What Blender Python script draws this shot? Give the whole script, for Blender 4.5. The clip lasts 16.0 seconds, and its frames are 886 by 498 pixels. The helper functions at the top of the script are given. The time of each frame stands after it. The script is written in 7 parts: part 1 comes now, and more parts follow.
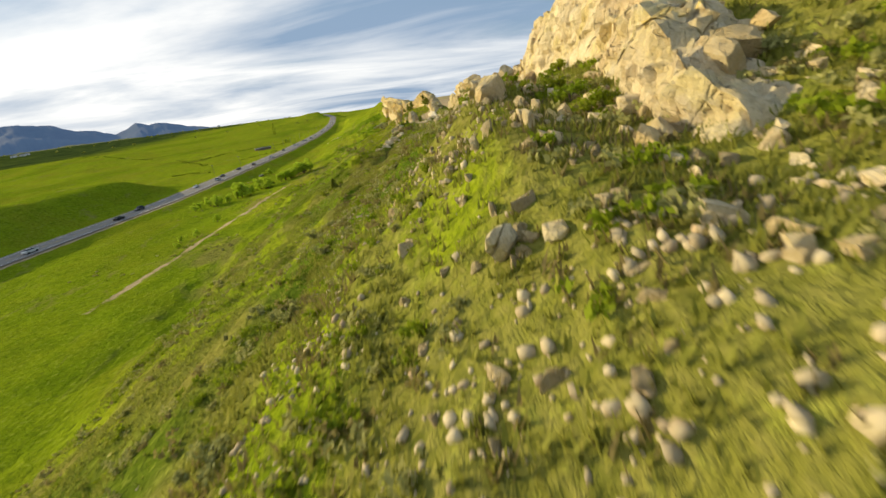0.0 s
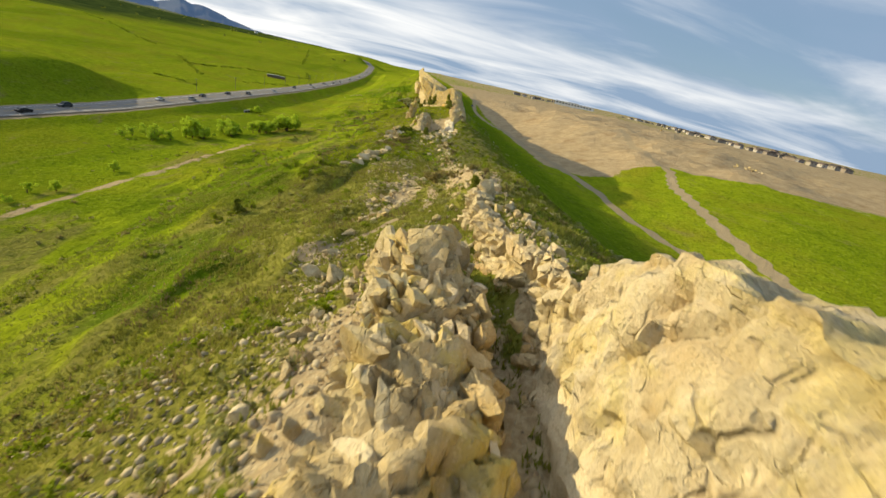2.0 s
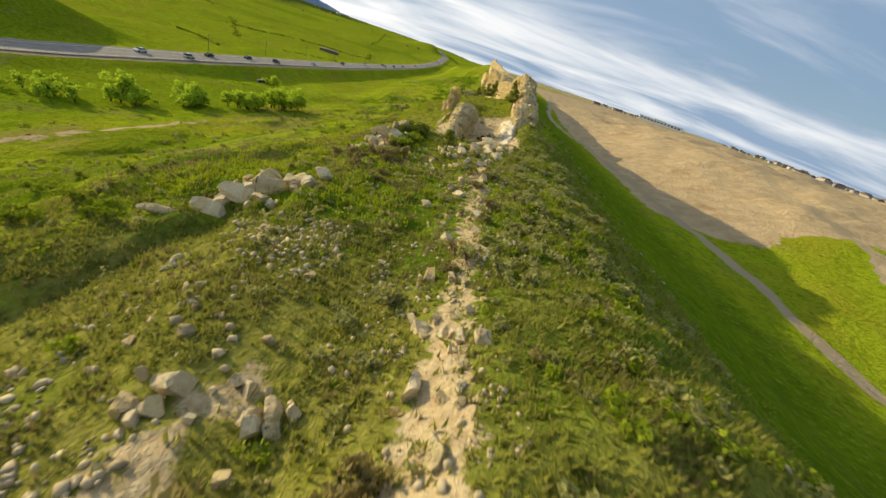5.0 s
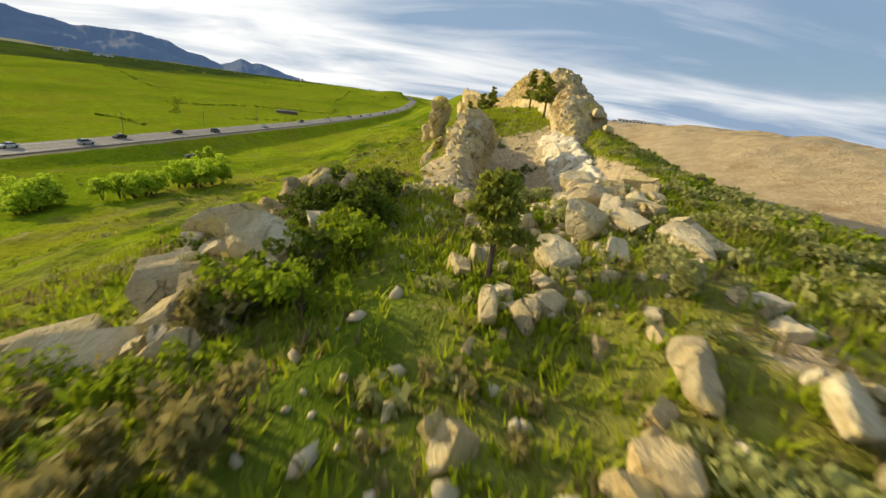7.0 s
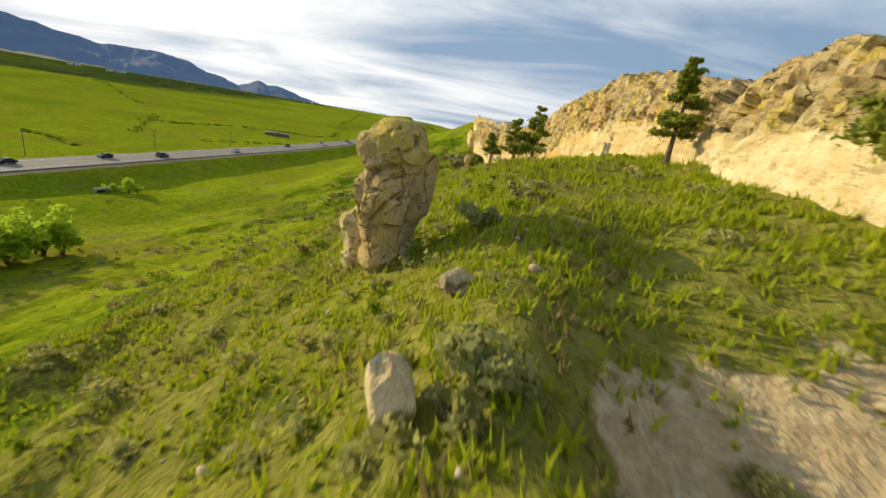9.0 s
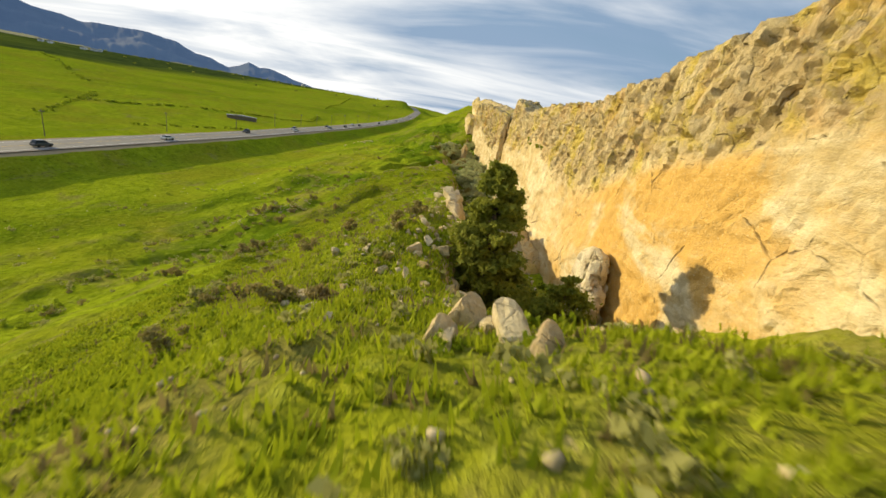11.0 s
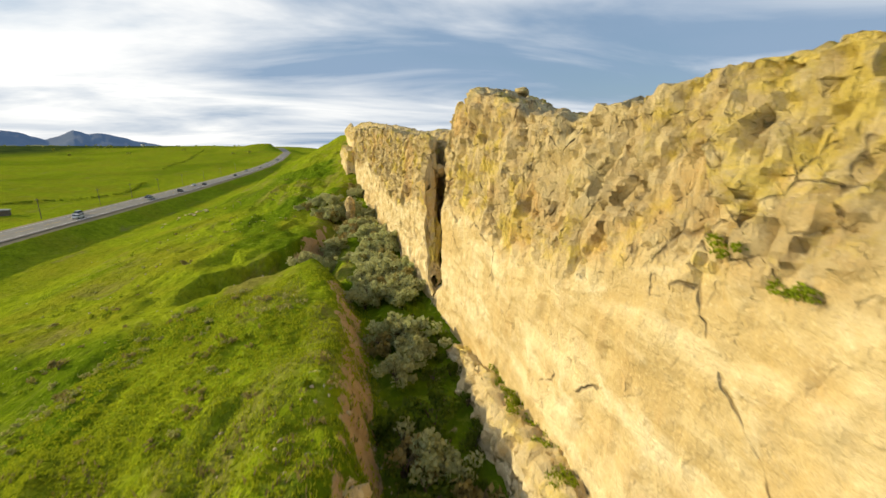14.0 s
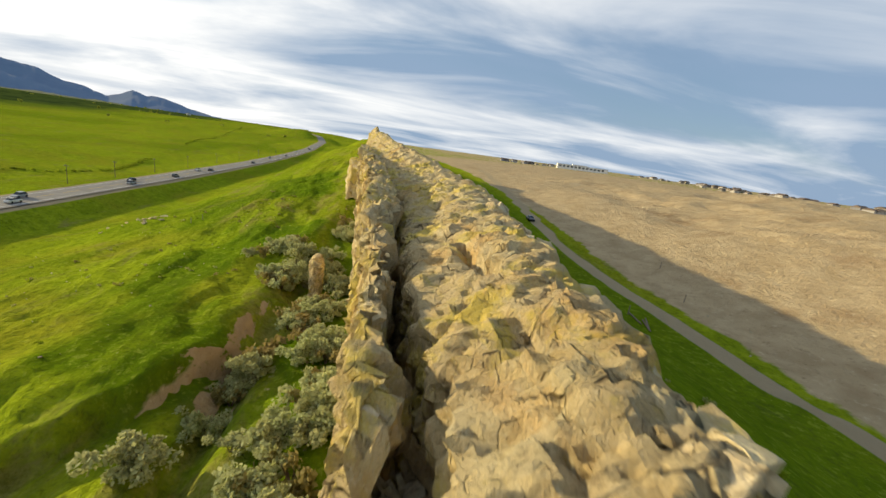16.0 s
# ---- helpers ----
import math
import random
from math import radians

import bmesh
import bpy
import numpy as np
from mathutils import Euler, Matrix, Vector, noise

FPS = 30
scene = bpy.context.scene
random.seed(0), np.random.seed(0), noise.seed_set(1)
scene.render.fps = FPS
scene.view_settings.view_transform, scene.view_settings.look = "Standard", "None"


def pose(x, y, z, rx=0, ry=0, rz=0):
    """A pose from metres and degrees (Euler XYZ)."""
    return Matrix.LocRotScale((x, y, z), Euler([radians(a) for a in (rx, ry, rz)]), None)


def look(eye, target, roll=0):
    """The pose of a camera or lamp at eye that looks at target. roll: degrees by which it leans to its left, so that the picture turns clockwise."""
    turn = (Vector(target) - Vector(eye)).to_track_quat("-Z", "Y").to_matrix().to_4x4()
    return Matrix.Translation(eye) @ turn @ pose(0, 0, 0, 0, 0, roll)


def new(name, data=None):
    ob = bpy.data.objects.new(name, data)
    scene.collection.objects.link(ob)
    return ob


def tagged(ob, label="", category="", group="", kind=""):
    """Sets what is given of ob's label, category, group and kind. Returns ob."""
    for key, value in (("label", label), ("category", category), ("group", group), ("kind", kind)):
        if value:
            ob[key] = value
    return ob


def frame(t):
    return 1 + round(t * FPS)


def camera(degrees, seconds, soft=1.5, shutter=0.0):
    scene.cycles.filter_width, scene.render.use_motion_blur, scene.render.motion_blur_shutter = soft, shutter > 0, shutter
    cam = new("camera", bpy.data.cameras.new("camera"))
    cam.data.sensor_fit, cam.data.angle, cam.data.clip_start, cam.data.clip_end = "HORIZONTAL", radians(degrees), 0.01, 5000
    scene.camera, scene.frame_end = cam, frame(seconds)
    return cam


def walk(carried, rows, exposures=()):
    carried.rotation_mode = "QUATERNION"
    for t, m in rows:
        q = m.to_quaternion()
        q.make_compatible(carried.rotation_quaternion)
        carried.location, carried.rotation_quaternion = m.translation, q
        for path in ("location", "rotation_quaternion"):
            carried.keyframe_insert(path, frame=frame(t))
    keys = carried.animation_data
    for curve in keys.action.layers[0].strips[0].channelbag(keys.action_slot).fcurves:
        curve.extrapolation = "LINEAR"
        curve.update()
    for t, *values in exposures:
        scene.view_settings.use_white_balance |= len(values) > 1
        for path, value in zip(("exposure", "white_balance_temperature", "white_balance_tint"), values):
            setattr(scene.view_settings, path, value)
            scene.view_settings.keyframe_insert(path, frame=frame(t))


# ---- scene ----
cam = camera(94.9, 16.0, soft=1.5, shutter=0.14)
PATH = [
    (0, (-2.836, 2.808, -0.513), (-2.622, 4.671, -1.21), -7.9),
    (0.5, (-0.656, 13.596, 2.407), (-0.373, 15.456, 1.728), -3.9),
    (1, (2.398, 22.865, 4.519), (2.701, 24.72, 3.836), 1.6),
    (1.5, (5.589, 32.159, 6.638), (5.879, 34.003, 5.92), 7.5),
    (2, (8.589, 40.964, 8.269), (8.849, 42.79, 7.494), 12.9),
    (2.5, (11.436, 50.84, 8.786), (11.645, 52.645, 7.951), 17.1),
    (3, (13.947, 60.219, 8.188), (14.096, 62.012, 7.314), 20.2),
    (3.5, (15.69, 70.47, 7.199), (15.79, 72.257, 6.308), 21.6),
    (4, (16.776, 80.907, 5.49), (16.837, 82.701, 4.61), 21.8),
    (4.5, (16.621, 91.951, 4.118), (16.661, 93.754, 3.254), 21.0),
    (4.7, (16.476, 96.165, 3.671), (16.511, 97.972, 2.814), 20.3),
    (6.8, (12.315, 141.358, -4.104), (12.304, 143.231, -4.804), 8.7),
    (7, (11.853, 145.618, -4.342), (11.842, 147.499, -5.021), 7.5),
    (7.5, (11.071, 156.781, -4.759), (11.058, 158.681, -5.382), 5.2),
    (8, (10.859, 167.82, -4.357), (10.834, 169.732, -4.942), 5.0),
    (8.5, (11.226, 178.704, -3.747), (11.172, 180.621, -4.314), 7.4),
    (10.8, (10.453, 226.089, -4.709), (10.406, 227.989, -5.334), 11.4),
    (11, (9.883, 230.083, -4.902), (9.858, 231.981, -5.531), 9.9),
    (11.5, (8.351, 240.563, -5.375), (8.397, 242.457, -6.015), 5.5),
    (12, (7.107, 251.355, -5.789), (7.235, 253.245, -6.427), 1.5),
    (12.5, (6.378, 261.374, -6.105), (6.594, 263.263, -6.727), -0.8),
    (13, (6.506, 272.063, -6.142), (6.811, 273.95, -6.729), -2.0),
    (13.5, (7.716, 282.943, -5.46), (8.095, 284.832, -5.999), -1.7),
    (14, (9.687, 293.942, -3.897), (10.115, 295.834, -4.385), -0.2),
    (14.5, (12.315, 304.657, -1.768), (12.752, 306.556, -2.222), 2.0),
    (15, (14.607, 314.32, 0.285), (15.025, 316.226, -0.153), 4.9),
    (15.5, (16.974, 324.068, 2.153), (17.348, 325.98, 1.702), 6.7),
    (16, (18.975, 333.638, 3.106), (19.287, 335.557, 2.635), 7.9),
]
walk(cam, [(t, look(eye, target, roll)) for t, eye, target, roll in PATH])

# ---- world, sun, exposure ----
SUN_AZ = 67.0      # degrees to the left of +y
SUN_EL = 14.5
sun_way = Vector((-math.sin(radians(SUN_AZ)) * math.cos(radians(SUN_EL)),
                  math.cos(radians(SUN_AZ)) * math.cos(radians(SUN_EL)), math.sin(radians(SUN_EL))))
sun_data = bpy.data.lights.new("sun", "SUN")
sun_data.energy, sun_data.angle, sun_data.color = 5.0, radians(0.6), (1.0, 0.82, 0.47)
sun = new("sun", sun_data)
sun.matrix_world = look((0, 0, 0), -sun_way)

world = bpy.data.worlds.new("evening_sky")
scene.world = world
world.use_nodes = True
wn, wl = world.node_tree.nodes, world.node_tree.links
wn.clear()


def wnode(kind, **sets):
    n = wn.new(kind)
    for k, v in sets.items():
        n.inputs[k].default_value = v
    return n


def wmath(op, a, b=None, clamp=False):
    n = wn.new("ShaderNodeMath")
    n.operation, n.use_clamp = op, clamp
    for i, v in enumerate((a, b)):
        if v is None:
            continue
        if isinstance(v, (int, float)):
            n.inputs[i].default_value = v
        else:
            wl.new(v, n.inputs[i])
    return n.outputs[0]


sky = wn.new("ShaderNodeTexSky")
sky.sky_type, sky.sun_disc = "NISHITA", False
sky.sun_elevation, sky.sun_rotation = radians(SUN_EL), radians(-SUN_AZ)
sky.air_density, sky.dust_density, sky.ozone_density = 1.0, 0.6, 1.5
# streaky high cloud: noise on a flat layer far above, seen from below
coord = wn.new("ShaderNodeTexCoord")
split = wn.new("ShaderNodeSeparateXYZ")
wl.new(coord.outputs["Generated"], split.inputs[0])
high = wmath("MAXIMUM", split.outputs["Z"], 0.0)
rise = wmath("ADD", high, 0.13)
flat = wn.new("ShaderNodeCombineXYZ")
wl.new(wmath("DIVIDE", split.outputs["X"], rise), flat.inputs[0])
wl.new(wmath("DIVIDE", split.outputs["Y"], rise), flat.inputs[1])
turn = wn.new("ShaderNodeMapping")
turn.inputs["Rotation"].default_value = (0, 0, radians(14))
turn.inputs["Scale"].default_value = (0.34, 0.62, 1.0)
turn.inputs["Location"].default_value = (2.3, 0.9, 0.0)
wl.new(flat.outputs[0], turn.inputs[0])
puffs = wnode("ShaderNodeTexNoise", Scale=0.75, Detail=9.0, Roughness=0.52, Distortion=0.4)
wl.new(turn.outputs[0], puffs.inputs["Vector"])
wisps = wnode("ShaderNodeTexNoise", Scale=1.25, Detail=8.0, Roughness=0.54, Distortion=0.5)
wl.new(turn.outputs[0], wisps.inputs["Vector"])
cover = wmath("ADD", wmath("MULTIPLY", puffs.outputs["Fac"], 0.72), wmath("MULTIPLY", wisps.outputs["Fac"], 0.28))
# brighter and thicker towards the sun's side
side = wn.new("ShaderNodeVectorMath")
side.operation = "DOT_PRODUCT"
wl.new(coord.outputs["Generated"], side.inputs[0])
side.inputs[1].default_value = tuple(sun_way)
glow = wmath("MULTIPLY", wmath("ADD", side.outputs["Value"], 0.25), 0.7, clamp=True)
cover = wmath("ADD", cover, wmath("MULTIPLY", glow, 0.13))
low_band = wmath("SUBTRACT", 1.0, wmath("MULTIPLY", high, 9.0), clamp=True)
cover = wmath("ADD", cover, wmath("MULTIPLY", low_band, 0.24))
cover_ramp = wn.new("ShaderNodeMapRange")
cover_ramp.interpolation_type = "SMOOTHSTEP"
cover_ramp.inputs["From Min"].default_value = 0.42
cover_ramp.inputs["From Max"].default_value = 0.60
wl.new(cover, cover_ramp.inputs["Value"])
cloud = wn.new("ShaderNodeMix")
cloud.data_type = "RGBA"
cloud.inputs["A"].default_value = (2.5, 3.5, 4.9, 1)
cloud.inputs["B"].default_value = (9.6, 9.5, 9.2, 1)
tone = wmath("ADD", wmath("MULTIPLY", glow, 0.95), wmath("MULTIPLY", wmath("SUBTRACT", wisps.outputs["Fac"], 0.47), 3.2), clamp=True)
wl.new(tone, cloud.inputs["Factor"])
mixed = wn.new("ShaderNodeMix")
mixed.data_type = "RGBA"
wl.new(wmath("MULTIPLY", cover_ramp.outputs["Result"], 0.95), mixed.inputs["Factor"])
clear = wn.new("ShaderNodeMix")
clear.data_type = "RGBA"
clear.inputs["Factor"].default_value = 0.55
clear.inputs["B"].default_value = (2.3, 3.5, 5.2, 1)
wl.new(sky.outputs[0], clear.inputs["A"])
wl.new(clear.outputs["Result"], mixed.inputs["A"])
wl.new(cloud.outputs["Result"], mixed.inputs["B"])
back = wnode("ShaderNodeBackground", Strength=0.1)
wl.new(mixed.outputs["Result"], back.inputs["Color"])
wl.new(back.outputs[0], wn.new("ShaderNodeOutputWorld").inputs[0])
scene.view_settings.exposure = 0.22

# ---- materials ----
class Mat:
    """A node material under construction: short calls that return output sockets."""

    def __init__(self, name, rough=0.9):
        self.m = bpy.data.materials.new(name)
        self.m.use_nodes = True
        self.n, self.l = self.m.node_tree.nodes, self.m.node_tree.links
        self.b = self.n["Principled BSDF"]
        self.b.inputs["Roughness"].default_value = rough
        self.b.inputs["Specular IOR Level"].default_value = 0.12

    def put(self, sock, v):
        if isinstance(v, (int, float, tuple)):
            sock.default_value = (*v, 1) if isinstance(v, tuple) and len(v) == 3 and sock.type == "RGBA" else v
        else:
            self.l.new(v, sock)

    def where(self, scale=(1, 1, 1), world_space=True):
        """Position in metres; or the object's own place."""
        if world_space:
            src = self.n.new("ShaderNodeNewGeometry").outputs["Position"]
        else:
            src = self.n.new("ShaderNodeTexCoord").outputs["Object"]
        mp = self.n.new("ShaderNodeMapping")
        mp.inputs["Scale"].default_value = scale
        self.l.new(src, mp.inputs[0])
        return mp.outputs[0]

    def noise(self, vec, scale, detail=4.0, rough=0.55, warp=0.0):
        t = self.n.new("ShaderNodeTexNoise")
        self.put(t.inputs["Vector"], vec)
        for k, v in (("Scale", scale), ("Detail", detail), ("Roughness", rough), ("Distortion", warp)):
            t.inputs[k].default_value = v
        return t.outputs["Fac"]

    def cells(self, vec, scale, feature="F1", out="Distance"):
        t = self.n.new("ShaderNodeTexVoronoi")
        t.feature = feature
        self.put(t.inputs["Vector"], vec)
        t.inputs["Scale"].default_value = scale
        return t.outputs[out]

    def math(self, op, a, b=0.0, clamp=False):
        t = self.n.new("ShaderNodeMath")
        t.operation, t.use_clamp = op, clamp
        self.put(t.inputs[0], a), self.put(t.inputs[1], b)
        return t.outputs[0]

    def ramp(self, v, lo, hi, a=0.0, b=1.0):
        t = self.n.new("ShaderNodeMapRange")
        t.interpolation_type = "SMOOTHSTEP"
        for k, x in (("Value", v), ("From Min", lo), ("From Max", hi), ("To Min", a), ("To Max", b)):
            self.put(t.inputs[k], x)
        return t.outputs["Result"]

    def mix(self, fac, a, b):
        t = self.n.new("ShaderNodeMix")
        t.data_type = "RGBA"
        self.put(t.inputs["Factor"], fac), self.put(t.inputs["A"], a), self.put(t.inputs["B"], b)
        return t.outputs["Result"]

    def attr(self, name):
        t = self.n.new("ShaderNodeAttribute")
        t.attribute_name = name
        return t.outputs["Fac"]

    def bump(self, height, strength, distance):
        t = self.n.new("ShaderNodeBump")
        t.inputs["Strength"].default_value, t.inputs["Distance"].default_value = strength, distance
        self.put(t.inputs["Height"], height)
        self.l.new(t.outputs[0], self.b.inputs["Normal"])

    def done(self, colour):
        self.put(self.b.inputs["Base Color"], colour)
        return self.m


def mat_ground():
    k = Mat("meadow_ground", 1.0)
    k.b.inputs["Specular IOR Level"].default_value = 0.0
    p = k.where()
    big, mid, fine = k.noise(p, 0.035, 4, 0.6, 0.6), k.noise(p, 0.22, 5, 0.6, 0.4), k.noise(p, 2.6, 5, 0.65)
    tuft = k.cells(k.where((1, 1, 0.6)), 1.1)
    grass = k.mix(k.ramp(mid, 0.3, 0.7), (0.20, 0.265, 0.010), (0.29, 0.36, 0.014))
    grass = k.mix(k.ramp(big, 0.42, 0.66), grass, (0.25, 0.265, 0.016))
    grass = k.mix(k.math("MULTIPLY", k.ramp(fine, 0.5, 0.75), 0.45), grass, (0.05, 0.075, 0.008))
    hummock = k.noise(k.where((1.0, 0.6, 1.0)), 0.55, 5, 0.6, 0.5)
    grass = k.mix(k.ramp(hummock, 0.5, 0.68, 0, 0.5), grass, (0.10, 0.155, 0.005))
    field = k.noise(k.where((1.0, 0.35, 1.0)), 0.011, 4, 0.55, 0.8)
    grass = k.mix(k.ramp(field, 0.46, 0.6, 0, 0.5), grass, (0.11, 0.18, 0.005))
    # dry scrub and last year's stalks
    scrub = k.mix(k.ramp(fine, 0.3, 0.7), (0.165, 0.15, 0.035), (0.27, 0.235, 0.075))
    patch = k.ramp(k.math("ADD", k.noise(k.where((1.0, 0.45, 1.0)), 0.12, 7, 0.7, 0.8), k.math("MULTIPLY", k.attr("scrub"), 0.26)), 0.55, 0.70)
    land = k.mix(k.math("MULTIPLY", patch, 0.75), grass, scrub)
    # lush green, darkened to stand in for shade in trench, pit and east slope
    lush_shade = k.mix(k.ramp(mid, 0.3, 0.7), (0.055, 0.115, 0.004), (0.095, 0.165, 0.005))
    land = k.mix(k.math("MULTIPLY", k.attr("lush_shade"), 0.85), land, lush_shade)
    grain = k.noise(k.where((1, 1, 0.6)), 1.15, 6, 0.72, 0.3)
    land = k.mix(k.ramp(grain, 0.50, 0.66, 0, 0.6), land, (0.075, 0.10, 0.012))
    land = k.mix(k.ramp(grain, 0.36, 0.46, 0.35, 0), land, (0.36, 0.40, 0.06))
    earth = k.mix(k.ramp(mid, 0.3, 0.7), (0.37, 0.28, 0.16), (0.48, 0.375, 0.225))
    earth = k.mix(k.ramp(k.noise(p, 0.06, 5, 0.6), 0.54, 0.72, 0, 0.8), earth, (0.29, 0.195, 0.105))
    earth = k.mix(k.math("MULTIPLY", k.ramp(fine, 0.55, 0.8), 0.3), earth, (0.24, 0.18, 0.10))
    litter = k.noise(p, 0.9, 6, 0.75)
    earth = k.mix(k.ramp(litter, 0.56, 0.66, 0, 0.5), earth, (0.19, 0.135, 0.075))
    earth = k.mix(k.ramp(litter, 0.34, 0.42, 0.5, 0), earth, (0.60, 0.50, 0.34))
    ragged = k.math("ADD", k.attr("bare"), k.math("MULTIPLY", k.math("SUBTRACT", mid, 0.5), 0.9))
    land = k.mix(k.ramp(ragged, 0.42, 0.58), land, earth)
    clay = k.mix(k.ramp(mid, 0.3, 0.7), (0.34, 0.24, 0.13), (0.48, 0.36, 0.22))
    cut = k.math("ADD", k.attr("clay"), k.math("MULTIPLY", k.math("SUBTRACT", k.noise(p, 0.3, 6, 0.68), 0.54), 2.4))
    land = k.mix(k.ramp(cut, 0.42, 0.58), land, clay)
    stone = k.mix(k.ramp(fine, 0.35, 0.7), (0.42, 0.32, 0.18), (0.56, 0.465, 0.285))
    rocky = k.math("ADD", k.attr("rocky"), k.math("MULTIPLY", k.math("SUBTRACT", k.noise(p, 0.7, 5, 0.65), 0.5), 1.3))
    land = k.mix(k.ramp(rocky, 0.5, 0.66), land, stone)
    dirt_shade = k.mix(mid, (0.32, 0.255, 0.155), (0.41, 0.335, 0.215))
    land = k.mix(k.ramp(k.math("ADD", k.attr("track"), k.math("MULTIPLY", k.math("SUBTRACT", mid, 0.5), 0.25)), 0.4, 0.6), land, dirt_shade)
    forest = k.mix(k.ramp(k.noise(p, 0.02, 5, 0.65), 0.4, 0.6), (0.03, 0.05, 0.014), (0.06, 0.085, 0.02))
    land = k.mix(k.attr("wood"), land, forest)
    k.bump(k.math("ADD", k.math("MULTIPLY", fine, 0.6), k.math("ADD", k.math("MULTIPLY", tuft, 0.5), k.math("ADD", k.math("MULTIPLY", hummock, 1.6), k.math("MULTIPLY", grain, -1.6)))), 0.85, 0.34)
    return k.done(land)


def mat_rock(name="sandstone", local=False):
    k = Mat(name, 0.95)
    k.b.inputs["Specular IOR Level"].default_value = 0.05
    world = not local
    p, tall, long = k.where(world_space=world), k.where((1, 1, 0.45), world), k.where((1, 0.24, 0.85), world)
    mid, fine, grit = k.noise(tall, 0.7, 6, 0.62), k.noise(p, 4.5, 5, 0.68), k.noise(p, 13.0, 3, 0.7)
    bed = k.noise(long, 0.62, 7, 0.66, 0.5)
    # slightly bent space for the joints
    lay = k.n.new("ShaderNodeMapping")
    lay.inputs["Rotation"].default_value, lay.inputs["Scale"].default_value = (radians(16), radians(-8), 0), (1, 0.9, 0.75)
    k.put(lay.inputs[0], p)
    wob = k.n.new("ShaderNodeTexNoise")
    k.put(wob.inputs["Vector"], p)
    wob.inputs["Scale"].default_value, wob.inputs["Detail"].default_value = 0.8, 7.0
    less = k.n.new("ShaderNodeVectorMath")
    less.operation = "SCALE"
    less.inputs["Scale"].default_value = 0.5
    k.put(less.inputs[0], wob.outputs["Color"])
    bent = k.n.new("ShaderNodeVectorMath")
    bent.operation = "ADD"
    k.put(bent.inputs[0], lay.outputs[0])
    k.put(bent.inputs[1], less.outputs[0])

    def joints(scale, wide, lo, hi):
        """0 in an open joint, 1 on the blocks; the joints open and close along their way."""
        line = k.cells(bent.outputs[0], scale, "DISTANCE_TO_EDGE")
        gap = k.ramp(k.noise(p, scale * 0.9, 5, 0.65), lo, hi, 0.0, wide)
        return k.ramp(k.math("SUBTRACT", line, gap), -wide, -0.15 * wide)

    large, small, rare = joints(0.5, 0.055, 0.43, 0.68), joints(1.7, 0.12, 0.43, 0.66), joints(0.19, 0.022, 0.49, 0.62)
    tint = k.n.new("ShaderNodeSeparateColor")
    k.put(tint.inputs[0], k.cells(bent.outputs[0], 0.5, "F1", "Color"))
    tint_s = k.n.new("ShaderNodeSeparateColor")
    k.put(tint_s.inputs[0], k.cells(bent.outputs[0], 1.7, "F1", "Color"))
    worn = k.attr("worn")
    # freshly quarried face: cream and tan beds, orange iron stain, bleached streaks
    fresh = k.mix(k.ramp(bed, 0.34, 0.66), (0.50, 0.385, 0.185), (0.70, 0.605, 0.385))
    fresh = k.mix(k.ramp(mid, 0.5, 0.72, 0, 0.5), fresh, (0.50, 0.35, 0.16))
    fresh = k.mix(k.ramp(k.noise(k.where((1, 0.4, 0.7), world), 0.55, 7, 0.68, 0.4), 0.54, 0.68, 0, 0.65), fresh, (0.78, 0.715, 0.51))
    rust = k.ramp(k.noise(k.where((1, 0.55, 0.8), world), 0.17, 7, 0.64, 0.7), 0.40, 0.58)
    fresh = k.mix(k.math("MULTIPLY", rust, k.math("ADD", k.attr("stain"), 0.10), True), fresh, (0.60, 0.375, 0.105))
    # weathered crown: brown and grey blocks, yellow lichen
    old = k.mix(k.ramp(mid, 0.3, 0.7), (0.55, 0.42, 0.20), (0.76, 0.63, 0.34))
    old = k.mix(k.math("MULTIPLY", tint.outputs[0], 0.45), old, (0.47, 0.32, 0.14))
    old = k.mix(k.math("MULTIPLY", tint_s.outputs[1], 0.35), old, (0.60, 0.53, 0.37))
    old = k.mix(k.ramp(k.noise(p, 0.45, 7, 0.7, 0.3), 0.54, 0.70, 0, 0.5), old, (0.31, 0.255, 0.165))
    old = k.mix(k.ramp(k.noise(p, 0.27, 8, 0.7, 0.3), 0.49, 0.61, 0, 0.75), old, (0.67, 0.53, 0.085))
    old = k.mix(k.ramp(k.noise(k.where((1, 0.6, 0.8), world), 0.2, 7, 0.66, 0.6), 0.50, 0.64, 0, 0.5), old, (0.64, 0.385, 0.13))
    flute = k.noise(k.where((1.7, 1.7, 0.3), world), 1.2, 8, 0.72, 0.4)
    old = k.mix(k.ramp(flute, 0.55, 0.70, 0, 0.55), old, (0.19, 0.135, 0.075))
    border = k.ramp(k.math("ADD", worn, k.math("MULTIPLY", k.math("SUBTRACT", mid, 0.5), 0.9)), 0.15, 0.75)
    base = k.mix(border, fresh, old)
    base = k.mix(k.math("MULTIPLY", k.attr("pale"), 0.85), base, k.mix(k.ramp(mid, 0.35, 0.65), (0.66, 0.56, 0.38), (0.84, 0.785, 0.62)))
    base = k.mix(k.ramp(fine, 0.54, 0.78, 0, 0.4), base, (0.27, 0.20, 0.12))
    base = k.mix(k.ramp(grit, 0.5, 0.72, 0, 0.4), base, (0.30, 0.22, 0.13))
    base = k.mix(k.ramp(k.noise(p, 7.0, 4, 0.7), 0.55, 0.7, 0, 0.4), base, (0.80, 0.73, 0.48))
    green = k.ramp(k.math("ADD", k.noise(p, 0.8, 5, 0.6), k.attr("mossy")), 0.95, 1.1)
    base = k.mix(green, base, (0.12, 0.17, 0.02))
